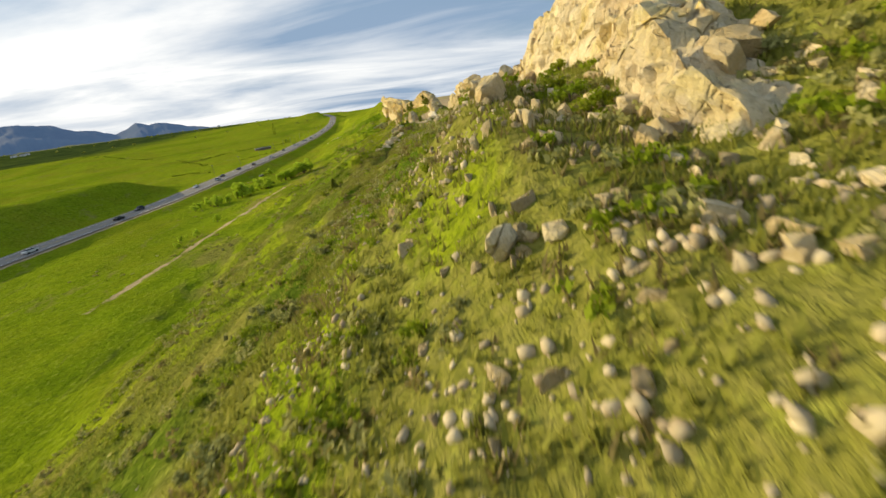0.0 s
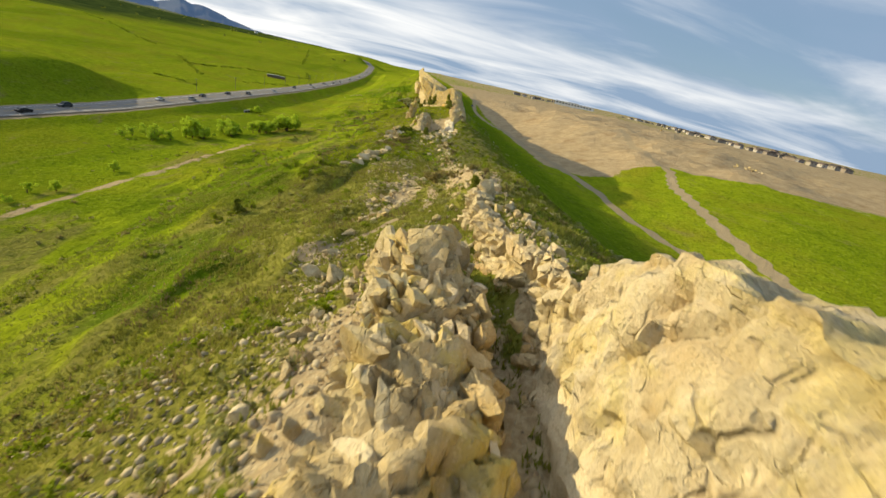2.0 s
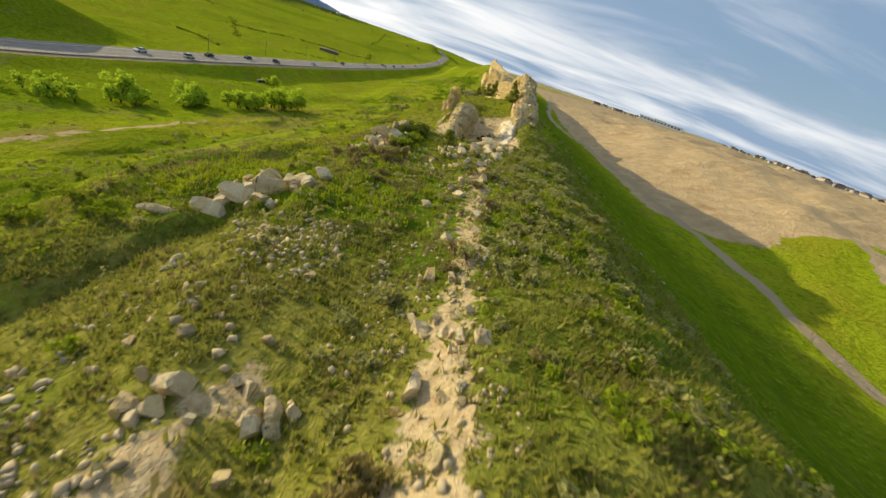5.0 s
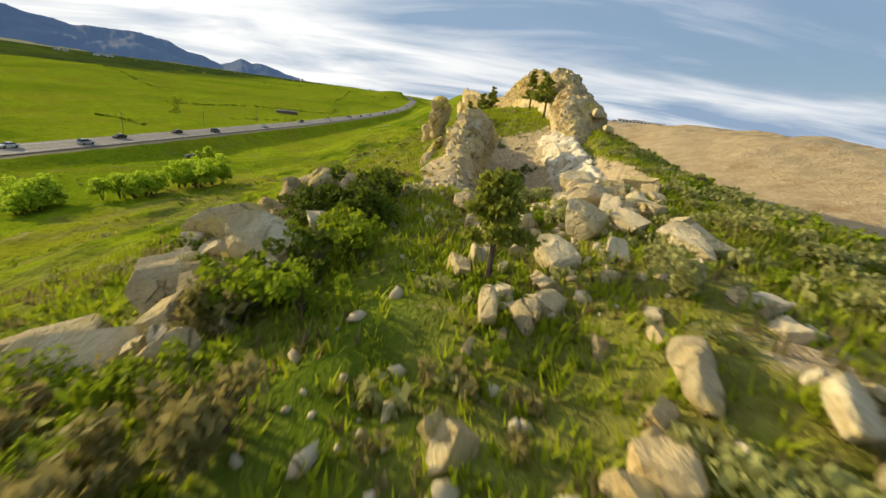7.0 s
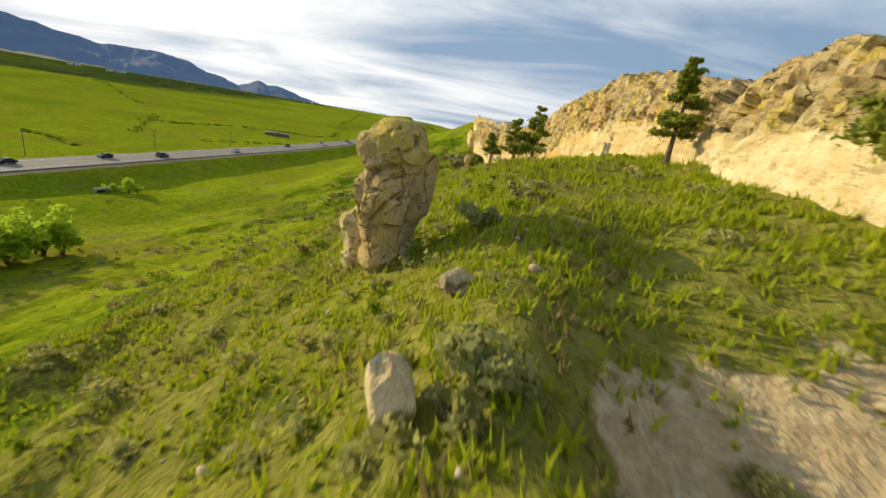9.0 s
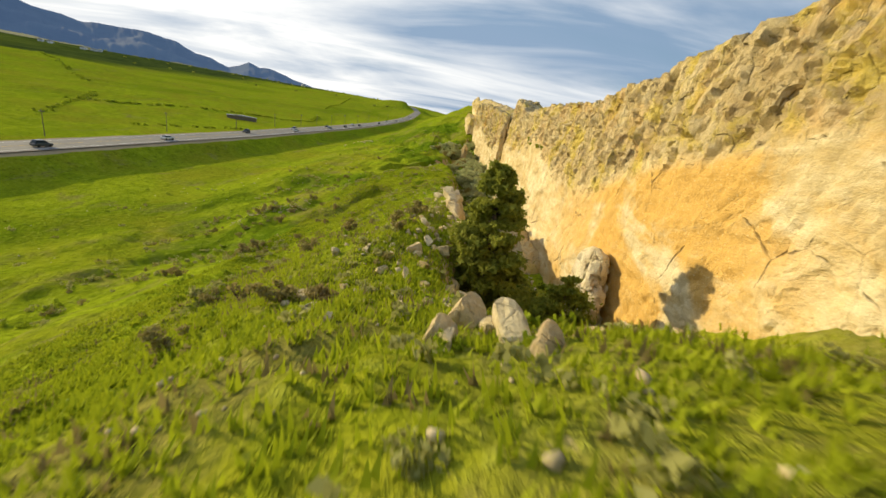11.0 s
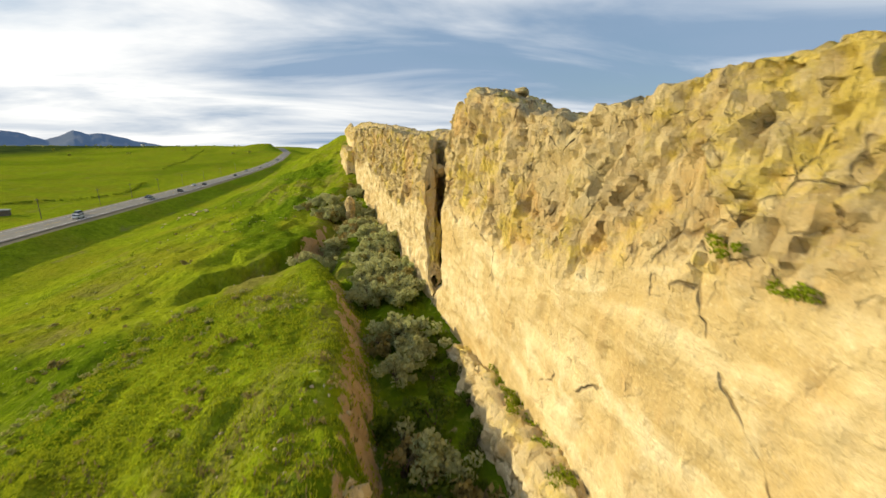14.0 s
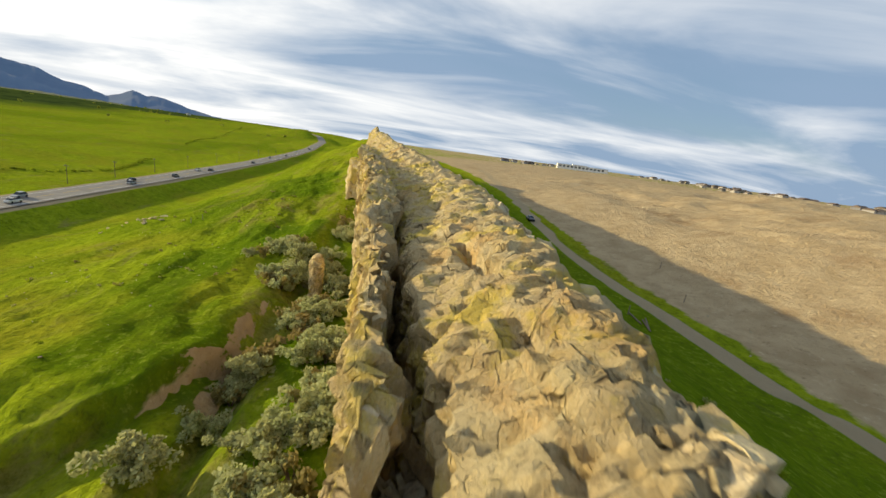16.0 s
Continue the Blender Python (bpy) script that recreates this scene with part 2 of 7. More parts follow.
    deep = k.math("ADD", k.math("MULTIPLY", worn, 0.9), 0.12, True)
    # darkens open joints: their inner shade painted in together with dirt
    dirt_shade = k.math("MAXIMUM", k.math("MULTIPLY", k.math("SUBTRACT", 1.0, k.math("MULTIPLY", large, k.math("ADD", 0.55, k.math("MULTIPLY", small, 0.45)))), k.math("MULTIPLY", deep, 0.75)),
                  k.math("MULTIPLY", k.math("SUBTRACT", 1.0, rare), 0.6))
    base = k.mix(dirt_shade, base, (0.10, 0.07, 0.042))
    blocky = k.math("ADD", k.math("MULTIPLY", tint.outputs[2], 0.5), k.math("MULTIPLY", tint_s.outputs[2], 0.3))
    split = k.math("MULTIPLY", k.math("ADD", blocky, k.math("ADD", k.math("MULTIPLY", large, 1.4), k.math("MULTIPLY", small, 0.8))), deep)
    skin = k.math("ADD", k.math("MULTIPLY", fine, 0.5), k.math("ADD", k.math("MULTIPLY", grit, 0.22), k.math("ADD", k.math("MULTIPLY", mid, 0.7), k.math("MULTIPLY", bed, 1.1))))
    skin = k.math("SUBTRACT", skin, k.math("MULTIPLY", flute, k.math("MULTIPLY", worn, 1.8)))
    k.bump(k.math("ADD", split, k.math("ADD", skin, k.math("MULTIPLY", rare, 0.7))), 0.95, 0.26)
    return k.done(base)


def mat_leaf(name, a, b, c, rough=0.75):
    k = Mat(name, rough)
    oi = k.n.new("ShaderNodeObjectInfo").outputs["Random"]
    gi = k.n.new("ShaderNodeNewGeometry").outputs["Random Per Island"]
    col = k.mix(gi, a, b)
    col = k.mix(k.math("MULTIPLY", oi, 0.55), col, c)
    k.b.inputs["Subsurface Weight"].default_value = 0.0
    tr = k.n.new("ShaderNodeBsdfTranslucent")
    k.put(tr.inputs["Color"], col)
    mx = k.n.new("ShaderNodeMixShader")
    mx.inputs[0].default_value = 0.42
    out = k.n["Material Output"]
    k.l.new(k.b.outputs[0], mx.inputs[1]), k.l.new(tr.outputs[0], mx.inputs[2]), k.l.new(mx.outputs[0], out.inputs[0])
    return k.done(col)


def mat_plain(name, a, b, rough=0.6, scale=3.0, metal=0.0, bump=0.0):
    k = Mat(name, rough)
    k.b.inputs["Metallic"].default_value = metal
    f = k.noise(k.where(world_space=False), scale, 5, 0.6)
    if bump:
        k.bump(f, 0.5, bump)
    return k.done(k.mix(k.ramp(f, 0.3, 0.7), a, b))


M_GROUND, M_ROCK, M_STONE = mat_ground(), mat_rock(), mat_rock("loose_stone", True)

# ---- numeric noise ----
def hashed(ix, iy, iz, seed):
    h = (ix * 374761393 + iy * 668265263 + iz * 2147483647 + seed * 974711) & 0xFFFFFFFF
    h = ((h ^ (h >> 13)) * 1274126177) & 0xFFFFFFFF
    h = ((h ^ (h >> 16)) * 2246822519) & 0xFFFFFFFF
    return ((h ^ (h >> 15)) & 0xFFFFFF) / float(0xFFFFFF)


def vnoise(x, y, z=0.0, seed=0):
    x, y, z = np.broadcast_arrays(np.asarray(x, float), np.asarray(y, float), np.asarray(z, float))
    ix, iy, iz = np.floor(x).astype(np.int64), np.floor(y).astype(np.int64), np.floor(z).astype(np.int64)
    fx, fy, fz = x - ix, y - iy, z - iz
    fx, fy, fz = (f * f * (3 - 2 * f) for f in (fx, fy, fz))
    out = 0
    for a in (0, 1):
        for b in (0, 1):
            for c in (0, 1):
                w = (fx if a else 1 - fx) * (fy if b else 1 - fy) * (fz if c else 1 - fz)
                out = out + w * hashed(ix + a, iy + b, iz + c, seed)
    return out * 2 - 1


def fbm(x, y, z=0.0, octaves=4, seed=0, gain=0.5):
    out, amp = 0, 1.0
    for o in range(octaves):
        out = out + amp * vnoise(x * 2**o + 17.3 * o, y * 2**o + 5.1 * o, np.asarray(z) * 2**o, seed + o)
        amp *= gain
    return out


def blocks(x, y, z, seed=0, tilt=0.0):
    """Broken rock: for each place the random height of its nearest cell and how near it is to a joint."""
    ix, iy, iz = np.floor(x).astype(np.int64), np.floor(y).astype(np.int64), np.floor(z).astype(np.int64)
    f1 = np.full(x.shape, 9.0)
    f2, val = f1.copy(), np.zeros(x.shape)
    for a in (-1, 0, 1):
        for b in (-1, 0, 1):
            for c in (-1, 0, 1):
                cx, cy, cz = ix + a, iy + b, iz + c
                px, py, pz = cx + hashed(cx, cy, cz, seed), cy + hashed(cx, cy, cz, seed + 7), cz + hashed(cx, cy, cz, seed + 13)
                d = np.sqrt((px - x) ** 2 + (py - y) ** 2 + (pz - z) ** 2)
                nearer = d < f1
                f2 = np.where(nearer, f1, np.minimum(f2, d))
                v = hashed(cx, cy, cz, seed + 29) * 2 - 1
                if tilt:
                    for k, off in enumerate((px - x, py - y, pz - z)):
                        v = v + tilt * (hashed(cx, cy, cz, seed + 41 + k) * 2 - 1) * off
                val = np.where(nearer, v, val)
                f1 = np.where(nearer, d, f1)
    return val, f2 - f1


def smooth(v, lo, hi):
    t = np.clip((v - lo) / (hi - lo), 0, 1)
    return t * t * (3 - 2 * t)


# ---- the lie of the land: lines that run along the ridge, each as rows of (y, x, z) ----
FAR = 4800.0
ROAD = [(-400, -235, -31), (0, -155, -31), (173, -120, -31), (218, -111, -31), (275, -105, -30.5), (420, -93, -29.5),
        (560, -90, -29), (700, -91, -28.5), (850, -95, -27), (1000, -101, -24), (1225, -116, -15), (1400, -150, -7), (1700, -230, -2), (2600, -500, 0)]
TOE = [(-60, -40, -28), (100, -38, -27), (150, -36, -25.5), (200, -30, -26.5), (260, -24, -27.5), (300, -28, -31), (340, -30, -28.5),
       (400, -36, -27), (460, -45, -28), (560, -45, -25), (700, -45, -22), (1000, -60, -18)]
MID = [(-60, -10, -15), (30, -8, -9.8), (50, -9, -13.5), (68, -11, -15.8), (100, -10.6, -16.4), (118, -12, -16.6), (135, -8, -13.5), (165, -5, -14.5),
       (193, -1, -14.5), (230, -8, -19), (262, -10, -22.8), (285, -11, -25.5), (300, -11, -25), (313, -7, -22.6), (345, -12, -24.3),
       (376, -12, -21.5), (428, -16, -23), (467, -12.6, -15.7), (550, -8, -5), (700, -6, -10), (1000, -10, -12)]
UPPER = [(-60, 2, -7), (10, 1, -4), (25, 2.4, -0.9), (47, 7.0, -1.2), (58, 7.2, -2.5), (66, 4, -8.3), (75, 3.4, -9.4), (84, 8.4, -7.5), (97, 8, -9.8),
         (112, 8.8, -9.8), (122, 5.3, -10.2), (140, 6.5, -10), (162, 7.3, -9.2), (178, 9, -10), (189, 6.4, -12.1), (201, 8, -10), (212, 8, -8.6),
         (230, 7, -9), (249, 5.5, -13.2), (262, 7.5, -12.6), (276, 6.2, -16), (285, 8.0, -15.6), (307, 6.5, -18.3), (328, 6.5, -19.1), (342, 5, -19),
         (366, 0.6, -20.6), (382, 0.2, -20.9), (405, 2, -20), (440, 6, -16), (470, 5, -10), (550, 4, 2), (700, 3, -5), (1000, 2, -10)]
EDGE = [(-60, 6, -5), (10, 5, -3.4), (19, 5.4, -2.6), (25, 6.2, -1.3), (47, 10.5, -1.0), (58, 10.6, -0.6), (66, 9.6, -3.6), (75, 9.5, -6.2), (84, 11, -6.6), (97, 11, -9.2),
        (112, 12, -9.4), (122, 11, -9.6), (140, 11.5, -9.6), (162, 12, -8.6), (170, 12.2, -8.4), (178, 12.2, -8), (185, 13.2, -5.6), (192, 13, -7), (201, 11.5, -7.6), (212, 14.5, -5.2),
        (230, 12.5, -7.2), (249, 9.4, -13.2), (262, 11.0, -13.6), (276, 10.2, -16.4), (285, 9.6, -16), (307, 8.6, -18.4), (328, 8.4, -19), (342, 6.8, -19.2),
        (366, 2.0, -20.9), (382, 1.4, -21.2), (405, 4, -20.5), (440, 8, -15.6), (470, 7.5, -9), (550, 6, 3), (700, 7, -4), (1000, 8, -10)]
FLOOR_W = [(-60, 8, -4), (10, 8, -2.6), (19, 8, -1.6), (25, 8.6, -0.6), (40, 11.5, -0.6), (47, 12.9, -2.0), (58, 13.3, -2.4), (66, 13.0, -3.8), (75, 12.8, -4.8), (84, 13.8, -5.2), (97, 15, -6.5),
           (112, 15, -8.8), (130, 14.5, -9.3), (150, 14.3, -9), (169, 14.3, -8.6), (173, 14.8, -13.6), (186, 15.4, -13.2), (192, 15.8, -10.6), (196, 15.8, -8.4), (204, 15, -5.6), (214, 18, -4.3),
           (230, 16.5, -6.2), (240, 13.6, -9.4), (245, 12.4, -13.5), (250, 12.0, -18.4), (256, 12.2, -20.6), (262, 12.4, -21.2), (276, 11.7, -22.4), (300, 10.7, -24.2), (328, 10.2, -24), (342, 10, -23.2),
           (366, 4.5, -24.6), (382, 4.2, -24.4), (405, 6.5, -23.6), (440, 10.5, -16), (470, 10, -8), (550, 8, 3.4), (700, 12, -4), (1000, 14, -10)]
BASE = [(-60, 14, -2), (10, 13, 0.8), (25, 13.6, 1.6), (36, 14.6, 0.9), (47, 14.7, -1.9), (58, 14.9, -2.4), (66, 15.0, -3.4), (75, 15.2, -3.4), (84, 16.6, -2.4), (97, 19, -2.9),
        (112, 19, -5.8), (130, 18.6, -8), (150, 17.5, -8), (168, 17.8, -7.9), (172.5, 18.4, -12.2), (178, 18.8, -12.2), (183, 19.4, -11.6), (187.5, 21.4, -9.8), (191, 21.7, -8.6), (196, 21, -6), (204, 20, -4.6), (214, 22, -4.0),
        (230, 23, -5.2), (243, 23.4, -10.4), (247, 23.4, -12.4), (250.5, 23.3, -14.6), (256, 23.1, -18.3), (262, 23.0, -20.2), (276, 22.3, -21.6), (300, 20.9, -23.4), (328, 19.7, -23.2), (342, 18.4, -22.4),
        (366, 17.6, -22.4), (382, 17, -22), (405, 15.6, -21), (440, 13, -16), (470, 11.5, -7), (550, 10.5, 4), (700, 18, -4), (1000, 20, -10)]
CREST = [(-60, 20, 2), (10, 19, 3.4), (25, 19, 4.4), (36, 19.2, 4.6), (47, 19, 3.4), (58, 17.2, 1.5), (67, 17.5, -0.5), (75, 17.8, -1.2), (84, 20, -1.8), (97, 22.5, -3.0),
         (112, 23.5, -5.0), (130, 23, -7.4), (150, 21, -7.6), (172, 23.5, -7.4), (190, 25, -5.4), (204, 26, -3), (230, 26.6, -2.5), (262, 26.6, -3.6),
         (300, 26.2, -4), (342, 27, -5), (366, 29, -4.6), (405, 29, -4), (440, 24, -2), (470, 20, 0), (550, 14, 4.6), (700, 24, -4), (1000, 26, -10)]
BROW = [(-60, 27, -1), (25, 26, 2.4), (47, 25, 1.0), (67, 25, -2.2), (84, 25.4, -3.2), (99, 26, -3.6), (131, 28, -7.4), (172, 28, -7.8),
        (204, 31, -5.5), (262, 31, -6), (342, 32, -7.5), (405, 35, -7.5), (470, 28, -3), (550, 20, 2), (700, 34, -5), (1000, 36, -10)]
TOE_E = [(-60, 60, -18), (100, 58, -19), (200, 60, -19.3), (400, 56, -18), (480, 56, -13), (600, 60, -9), (1000, 70, -10)]
VALLEY = [(-60, 90, -19.5), (100, 84, -20), (200, 82, -19.6), (400, 70, -18.5), (480, 76, -12), (600, 90, -8), (1000, 100, -9)]
RISE = [(-60, 130, -13), (100, 125, -12), (200, 118, -9.6), (400, 100, -11.5), (480, 104, -7), (600, 130, -5), (1000, 160, -6)]
HILL = [(-60, 190, -8), (200, 155, -5), (420, 140, -3.6), (600, 190, -3), (1000, 250, -3)]
TRACK_E = [(-60, 104, 0), (90, 90, 0), (107, 88, 0), (133, 80, 0), (154, 77, 0), (208, 80, 0), (254, 77, 0), (330, 72, 0), (372, 65, 0), (436, 64, 0), (520, 74, 0), (640, 88, 0)]
TRACK_FORK = [(60, 118, 0), (110, 92, 0), (122, 96, 0), (144, 100, 0), (190, 112, 0), (205, 119, 0), (260, 128, 0), (330, 150, 0), (430, 176, 0), (560, 260, 0)]


def along(rows, y):
    r = np.array(rows, float)
    fine = np.arange(r[0, 0], r[-1, 0] + 1, 1.0)
    out = []
    for c in (1, 2):
        v = np.interp(fine, r[:, 0], r[:, c])
        ker = np.exp(-0.5 * (np.arange(-9, 10) / 3.0) ** 2)
        v = np.convolve(np.pad(v, 9, mode="edge"), ker / ker.sum(), "valid")
        out.append(np.interp(y, fine, v))
    return out


RIDGE_LINES = (TOE, MID, UPPER, EDGE, FLOOR_W, BASE, CREST, BROW, TOE_E, VALLEY, RISE, HILL)


def land_rows(xs, ys):
    """Heights on the grid of xs by ys, before relief."""
    rx, rz = along(ROAD, ys)
    pts = [(np.full(ys.shape, -FAR), np.full(ys.shape, 8.0)), (np.full(ys.shape, -2600.0), np.full(ys.shape, 2.0)),
           (np.full(ys.shape, -900.0), rz * 0.6 + 2), (rx - 130, rz * 0.93), (rx - 30, rz - 0.8), (rx - 8.5, rz - 0.25), (rx + 8.5, rz - 0.25)]
    dip = np.interp(ys, [-100, 230, 290, 700, 1000], [1.6, 1.6, 4.6, 4.6, 2.0])
    pts += [(rx + 17, rz - dip)]
    tx, tz = along(TOE, ys)
    pts += [((rx + 17 + tx) / 2, np.minimum(rz - dip + 1.2, tz - 2.0))]
    pts += [along(l, ys) for l in RIDGE_LINES]
    pts += [(np.full(ys.shape, 480.0), np.full(ys.shape, -1.5)), (np.full(ys.shape, 1500.0), np.full(ys.shape, 1.0)), (np.full(ys.shape, FAR), np.full(ys.shape, 8.0))]
    px, pz = np.stack([p[0] for p in pts], 1), np.stack([p[1] for p in pts], 1)
    out = np.empty((len(ys), len(xs)))
    for j in range(len(ys)):
        out[j] = np.interp(xs, px[j], pz[j])
    return out


def steps(parts):
    """Grid lines from (start, end, step) stretches; far stretches grow outwards."""
    return np.unique(np.round(np.concatenate([np.arange(a, b, s) for a, b, s in parts]), 3))


grow = 90 * 1.16 ** np.arange(0, 27)
xs = np.concatenate([-(grow[::-1][:-1] + 180), steps([(-270, -130, 4), (-130, -45, 1.5), (-45, -12, 0.75), (-12, 34, 0.52), (34, 60, 1.0), (60, 150, 2.0), (150, 270, 5)]), grow[1:] + 190])
xs = np.unique(np.clip(xs, -FAR, FAR))
ys = np.concatenate([-grow[::-1] + 10, steps([(-80, -10, 3), (-10, 130, 0.65), (130, 400, 0.7), (400, 480, 1.0), (480, 620, 1.6), (620, 900, 5), (900, 1500, 12)]), grow[1:] + 1420])
ys = np.unique(np.clip(ys, -FAR, FAR))
Z = land_rows(xs, ys)
# soften the lines' kinks without losing the banks
for _ in range(2):
    Z[:, 1:-1] = 0.25 * Z[:, :-2] + 0.5 * Z[:, 1:-1] + 0.25 * Z[:, 2:]
    Z[1:-1] = 0.25 * Z[:-2] + 0.5 * Z[1:-1] + 0.25 * Z[2:]
X, Y = np.meshgrid(xs, ys)
road_x, road_z = along(ROAD, Y[:, 0])
from_road = np.abs(X - road_x[:, None])
off_road = smooth(from_road, 9, 30)
near = np.exp(-((X - 5) / 60.0) ** 2) * smooth(-Y, -620, -480)
Z += off_road * (1 - near) * (3.0 * fbm(X / 170, Y / 170, seed=3, octaves=3) * smooth(np.abs(X - 5), 60, 260) + 0.7 * fbm(X / 28, Y / 28, seed=5) * smooth(np.abs(X), 25, 60))
Z += smooth(np.abs(X), 500, 2500) * 9 * fbm(X / 700, Y / 700, seed=9, octaves=4)
# soil creep, hummocks and stony ground near the ridge
west = smooth(-X, -9, 2) * smooth(X, -70, -40)
Z += near * west * (0.75 * fbm(X / 9, Y / 16, seed=11, octaves=4) + 0.22 * np.abs(fbm(X / 2.2, Y / 3.4, seed=15, octaves=3)))
scarp = fbm(X / 6.5 + 0.3 * fbm(Y / 9, X / 9, seed=19), Y / 15, seed=17, octaves=3)
Z += near * smooth(-X, -10, -3) * smooth(X, -75, -45) * (0.42 * np.tanh(5 * scarp) + 0.16 * fbm(X / 2.6, Y / 4.6, seed=23, octaves=3))
Z += near * smooth(X, 18, 24) * smooth(-X, -62, -46) * (0.34 * fbm(X / 4.5, Y / 3.2, seed=27, octaves=4) + 0.3 * np.abs(fbm(X / 9, Y / 6, seed=29, octaves=3)))
core = smooth(X, -6, 6) * smooth(-X, -40, -30)
bl, edge = blocks(X / 2.3, Y / 2.6, X * 0, seed=31)
stony = np.clip(smooth(fbm(X / 11, Y / 17, seed=21, octaves=3), -0.15, 0.5), 0, 1)
Z += near * core * (0.35 * fbm(X / 4.5, Y / 5.5, seed=25, octaves=5) + stony * 0.45 * bl * smooth(edge, 0.0, 0.2))
# mound, knob and low swells beyond the road
def swell(cx, cy, rx, ry, h, turn_by=0.0):
    c, s = math.cos(turn_by), math.sin(turn_by)
    u, v = (X - cx) * c + (Y - cy) * s, -(X - cx) * s + (Y - cy) * c
    return h * np.exp(-((u / rx) ** 2 + (v / ry) ** 2) ** 1.3)


bank = smooth(-(X - road_x[:, None]), 11, 39) * smooth(-(X - road_x[:, None]), -190, -70) * smooth(Y, -60, 40) * smooth(-Y, -285, -235)
Z += 12.5 * bank * (1 + 0.25 * fbm(X / 60, Y / 60, seed=13))
Z += swell(-330, 250, 90, 150, 6.0, 0.15) * off_road + swell(-175, 1330, 55, 75, 13) * off_road + swell(-420, 620, 150, 120, 9)
north_bank = np.interp(X, [-16, -10, -7, -2, 1.7, 6], [357, 360, 363.5, 369, 378.5, 384]) + 1.2 * fbm(X / 3, Y / 3, seed=83)
south_bank = np.interp(X, [-16, -12, -2, 2, 6], [350, 350.5, 351.5, 355, 352])
hollow = smooth(north_bank - Y, -0.6, 1.0) * smooth(Y - south_bank, -1.0, 2.5) * smooth(X, -15, -11) * smooth(-X, -8, -4)
Z -= 3.4 * hollow
hills = smooth(X, 92, 125) * smooth(-X, -420, -230) * smooth(Y, 150, 240) * smooth(-Y, -680, -500)
Z += hills * (3.2 * fbm(X / 62, Y / 75, seed=43, octaves=4) + 1.2 * np.abs(fbm(X / 17, Y / 21, seed=45, octaves=4)) - 0.2)
Z += 0 + swell(-23, 300, 7, 8, 2.2) + swell(-40, 352, 9, 12, 2.0) + swell(-48, 456, 10, 6, 1.6)
Z += swell(120, 330, 30, 40, 2.5) + swell(160, 250, 40, 30, 3.0) + swell(230, 420, 60, 45, 3.5)


def zone(v):
    return np.clip(v, 0, 1)


def from_track(rows):
    tx, _ = along(rows, Y[:, 0])
    inside = ((Y > rows[0][0]) & (Y < rows[-1][0]))
    return np.where(inside, np.abs(X - tx[:, None]), 99.0)


track = zone(np.maximum(smooth(-from_track(TRACK_E), -2.3, -1.4), smooth(-from_track(TRACK_FORK), -2.6, -1.3)))
track *= smooth(X, 60, 63)
foot_x = np.interp(Y, [70, 77, 79, 81.3, 85, 88.7, 95, 105, 115], [-8, 1.1, 3.8, 6.2, 9.0, 12.0, 13.4, 13.0, 12.4])
footpath = smooth(-np.abs(X - foot_x), -1.1, -0.4) * smooth(Y, 74, 77) * smooth(-Y, -112, -96)
footpath = np.maximum(footpath, smooth(-np.hypot((X - 2.2) / 3.2, (Y - 77.0) / 2.2), -1.1, -0.6))
track = np.maximum(track, footpath * 0.8)
shoulder = smooth(-from_road, -9.5, -8) * 0.75
track = np.maximum(track, shoulder)
bare_edge = 218 - 0.35 * (X - 80) + 14 * fbm(X / 40, Y / 40, seed=41)
bare = smooth(Y - bare_edge, -6, 8) * smooth(X, 66, 76) * (1 - 0.75 * smooth(X, 420, 900)) * (1 - 0.5 * smooth(Y, 700, 1100))
bare = np.maximum(bare, 0.55 * smooth(X, 130, 190) * smooth(Y, 120, 200))
slope_x, slope_y = np.gradient(Z, xs, axis=1), np.gradient(Z, ys, axis=0)
steep = np.hypot(slope_x, slope_y)
clay = 0.72 * near * smooth(steep, 0.65, 1.1) * (smooth(Y, 236, 244) * smooth(-Y, -352, -340) * smooth(X, 5, 7) * smooth(-X, -13.5, -12) + smooth(Y, 372, 377) * smooth(-Y, -420, -395) * smooth(X, -4, -2) * smooth(-X, -5, -3))
rocky = near * smooth(steep, 0.95, 1.6) * 0.9 * smooth(-Y, -250, -225) + near * core * stony * 0.36 * smooth(-X, -27, -20)
rocky += near * smooth(Y, 8, 14) * smooth(-Y, -62, -54) * smooth(X, -3, 6) * 0.22
rocky += near * 0.75 * (np.exp(-((X - np.interp(Y, [86, 94, 103, 113], [4.5, 8, 9.5, 11])) / 1.9) ** 2) * smooth(Y, 84, 88) * smooth(-Y, -118, -112) + np.exp(-((X - np.interp(Y, [88, 100, 128, 150], [18, 17.4, 18, 18.4])) / 1.5) ** 2) * smooth(Y, 86, 92) * smooth(-Y, -165, -150))
rocky += near * 0.34 * smooth(Y, 42, 46) * smooth(-Y, -72, -64) * smooth(X, 5.5, 7.5) * smooth(-X, -15, -13.5)
rocky += near * 1.0 * smooth(Y, 80, 84) * smooth(-Y, -99, -94) * np.exp(-((X - np.interp(Y, [80, 86, 92, 98], [18.4, 19.4, 20.0, 20.6])) / 1.6) ** 2) + near * 0.55 * smooth(Y, 84, 88) * smooth(-Y, -102, -96) * np.exp(-((X - 15.2) / 0.9) ** 2) + near * 1.0 * smooth(Y, 165, 168) * smooth(-Y, -181, -175) * smooth(X, 8.8, 10.5) * smooth(-X, -14.8, -13.8)
pit = smooth(Y, 166, 170) * smooth(-Y, -200, -194) * smooth(X, 13.2, 14.6) * smooth(-X, -24.5, -23)
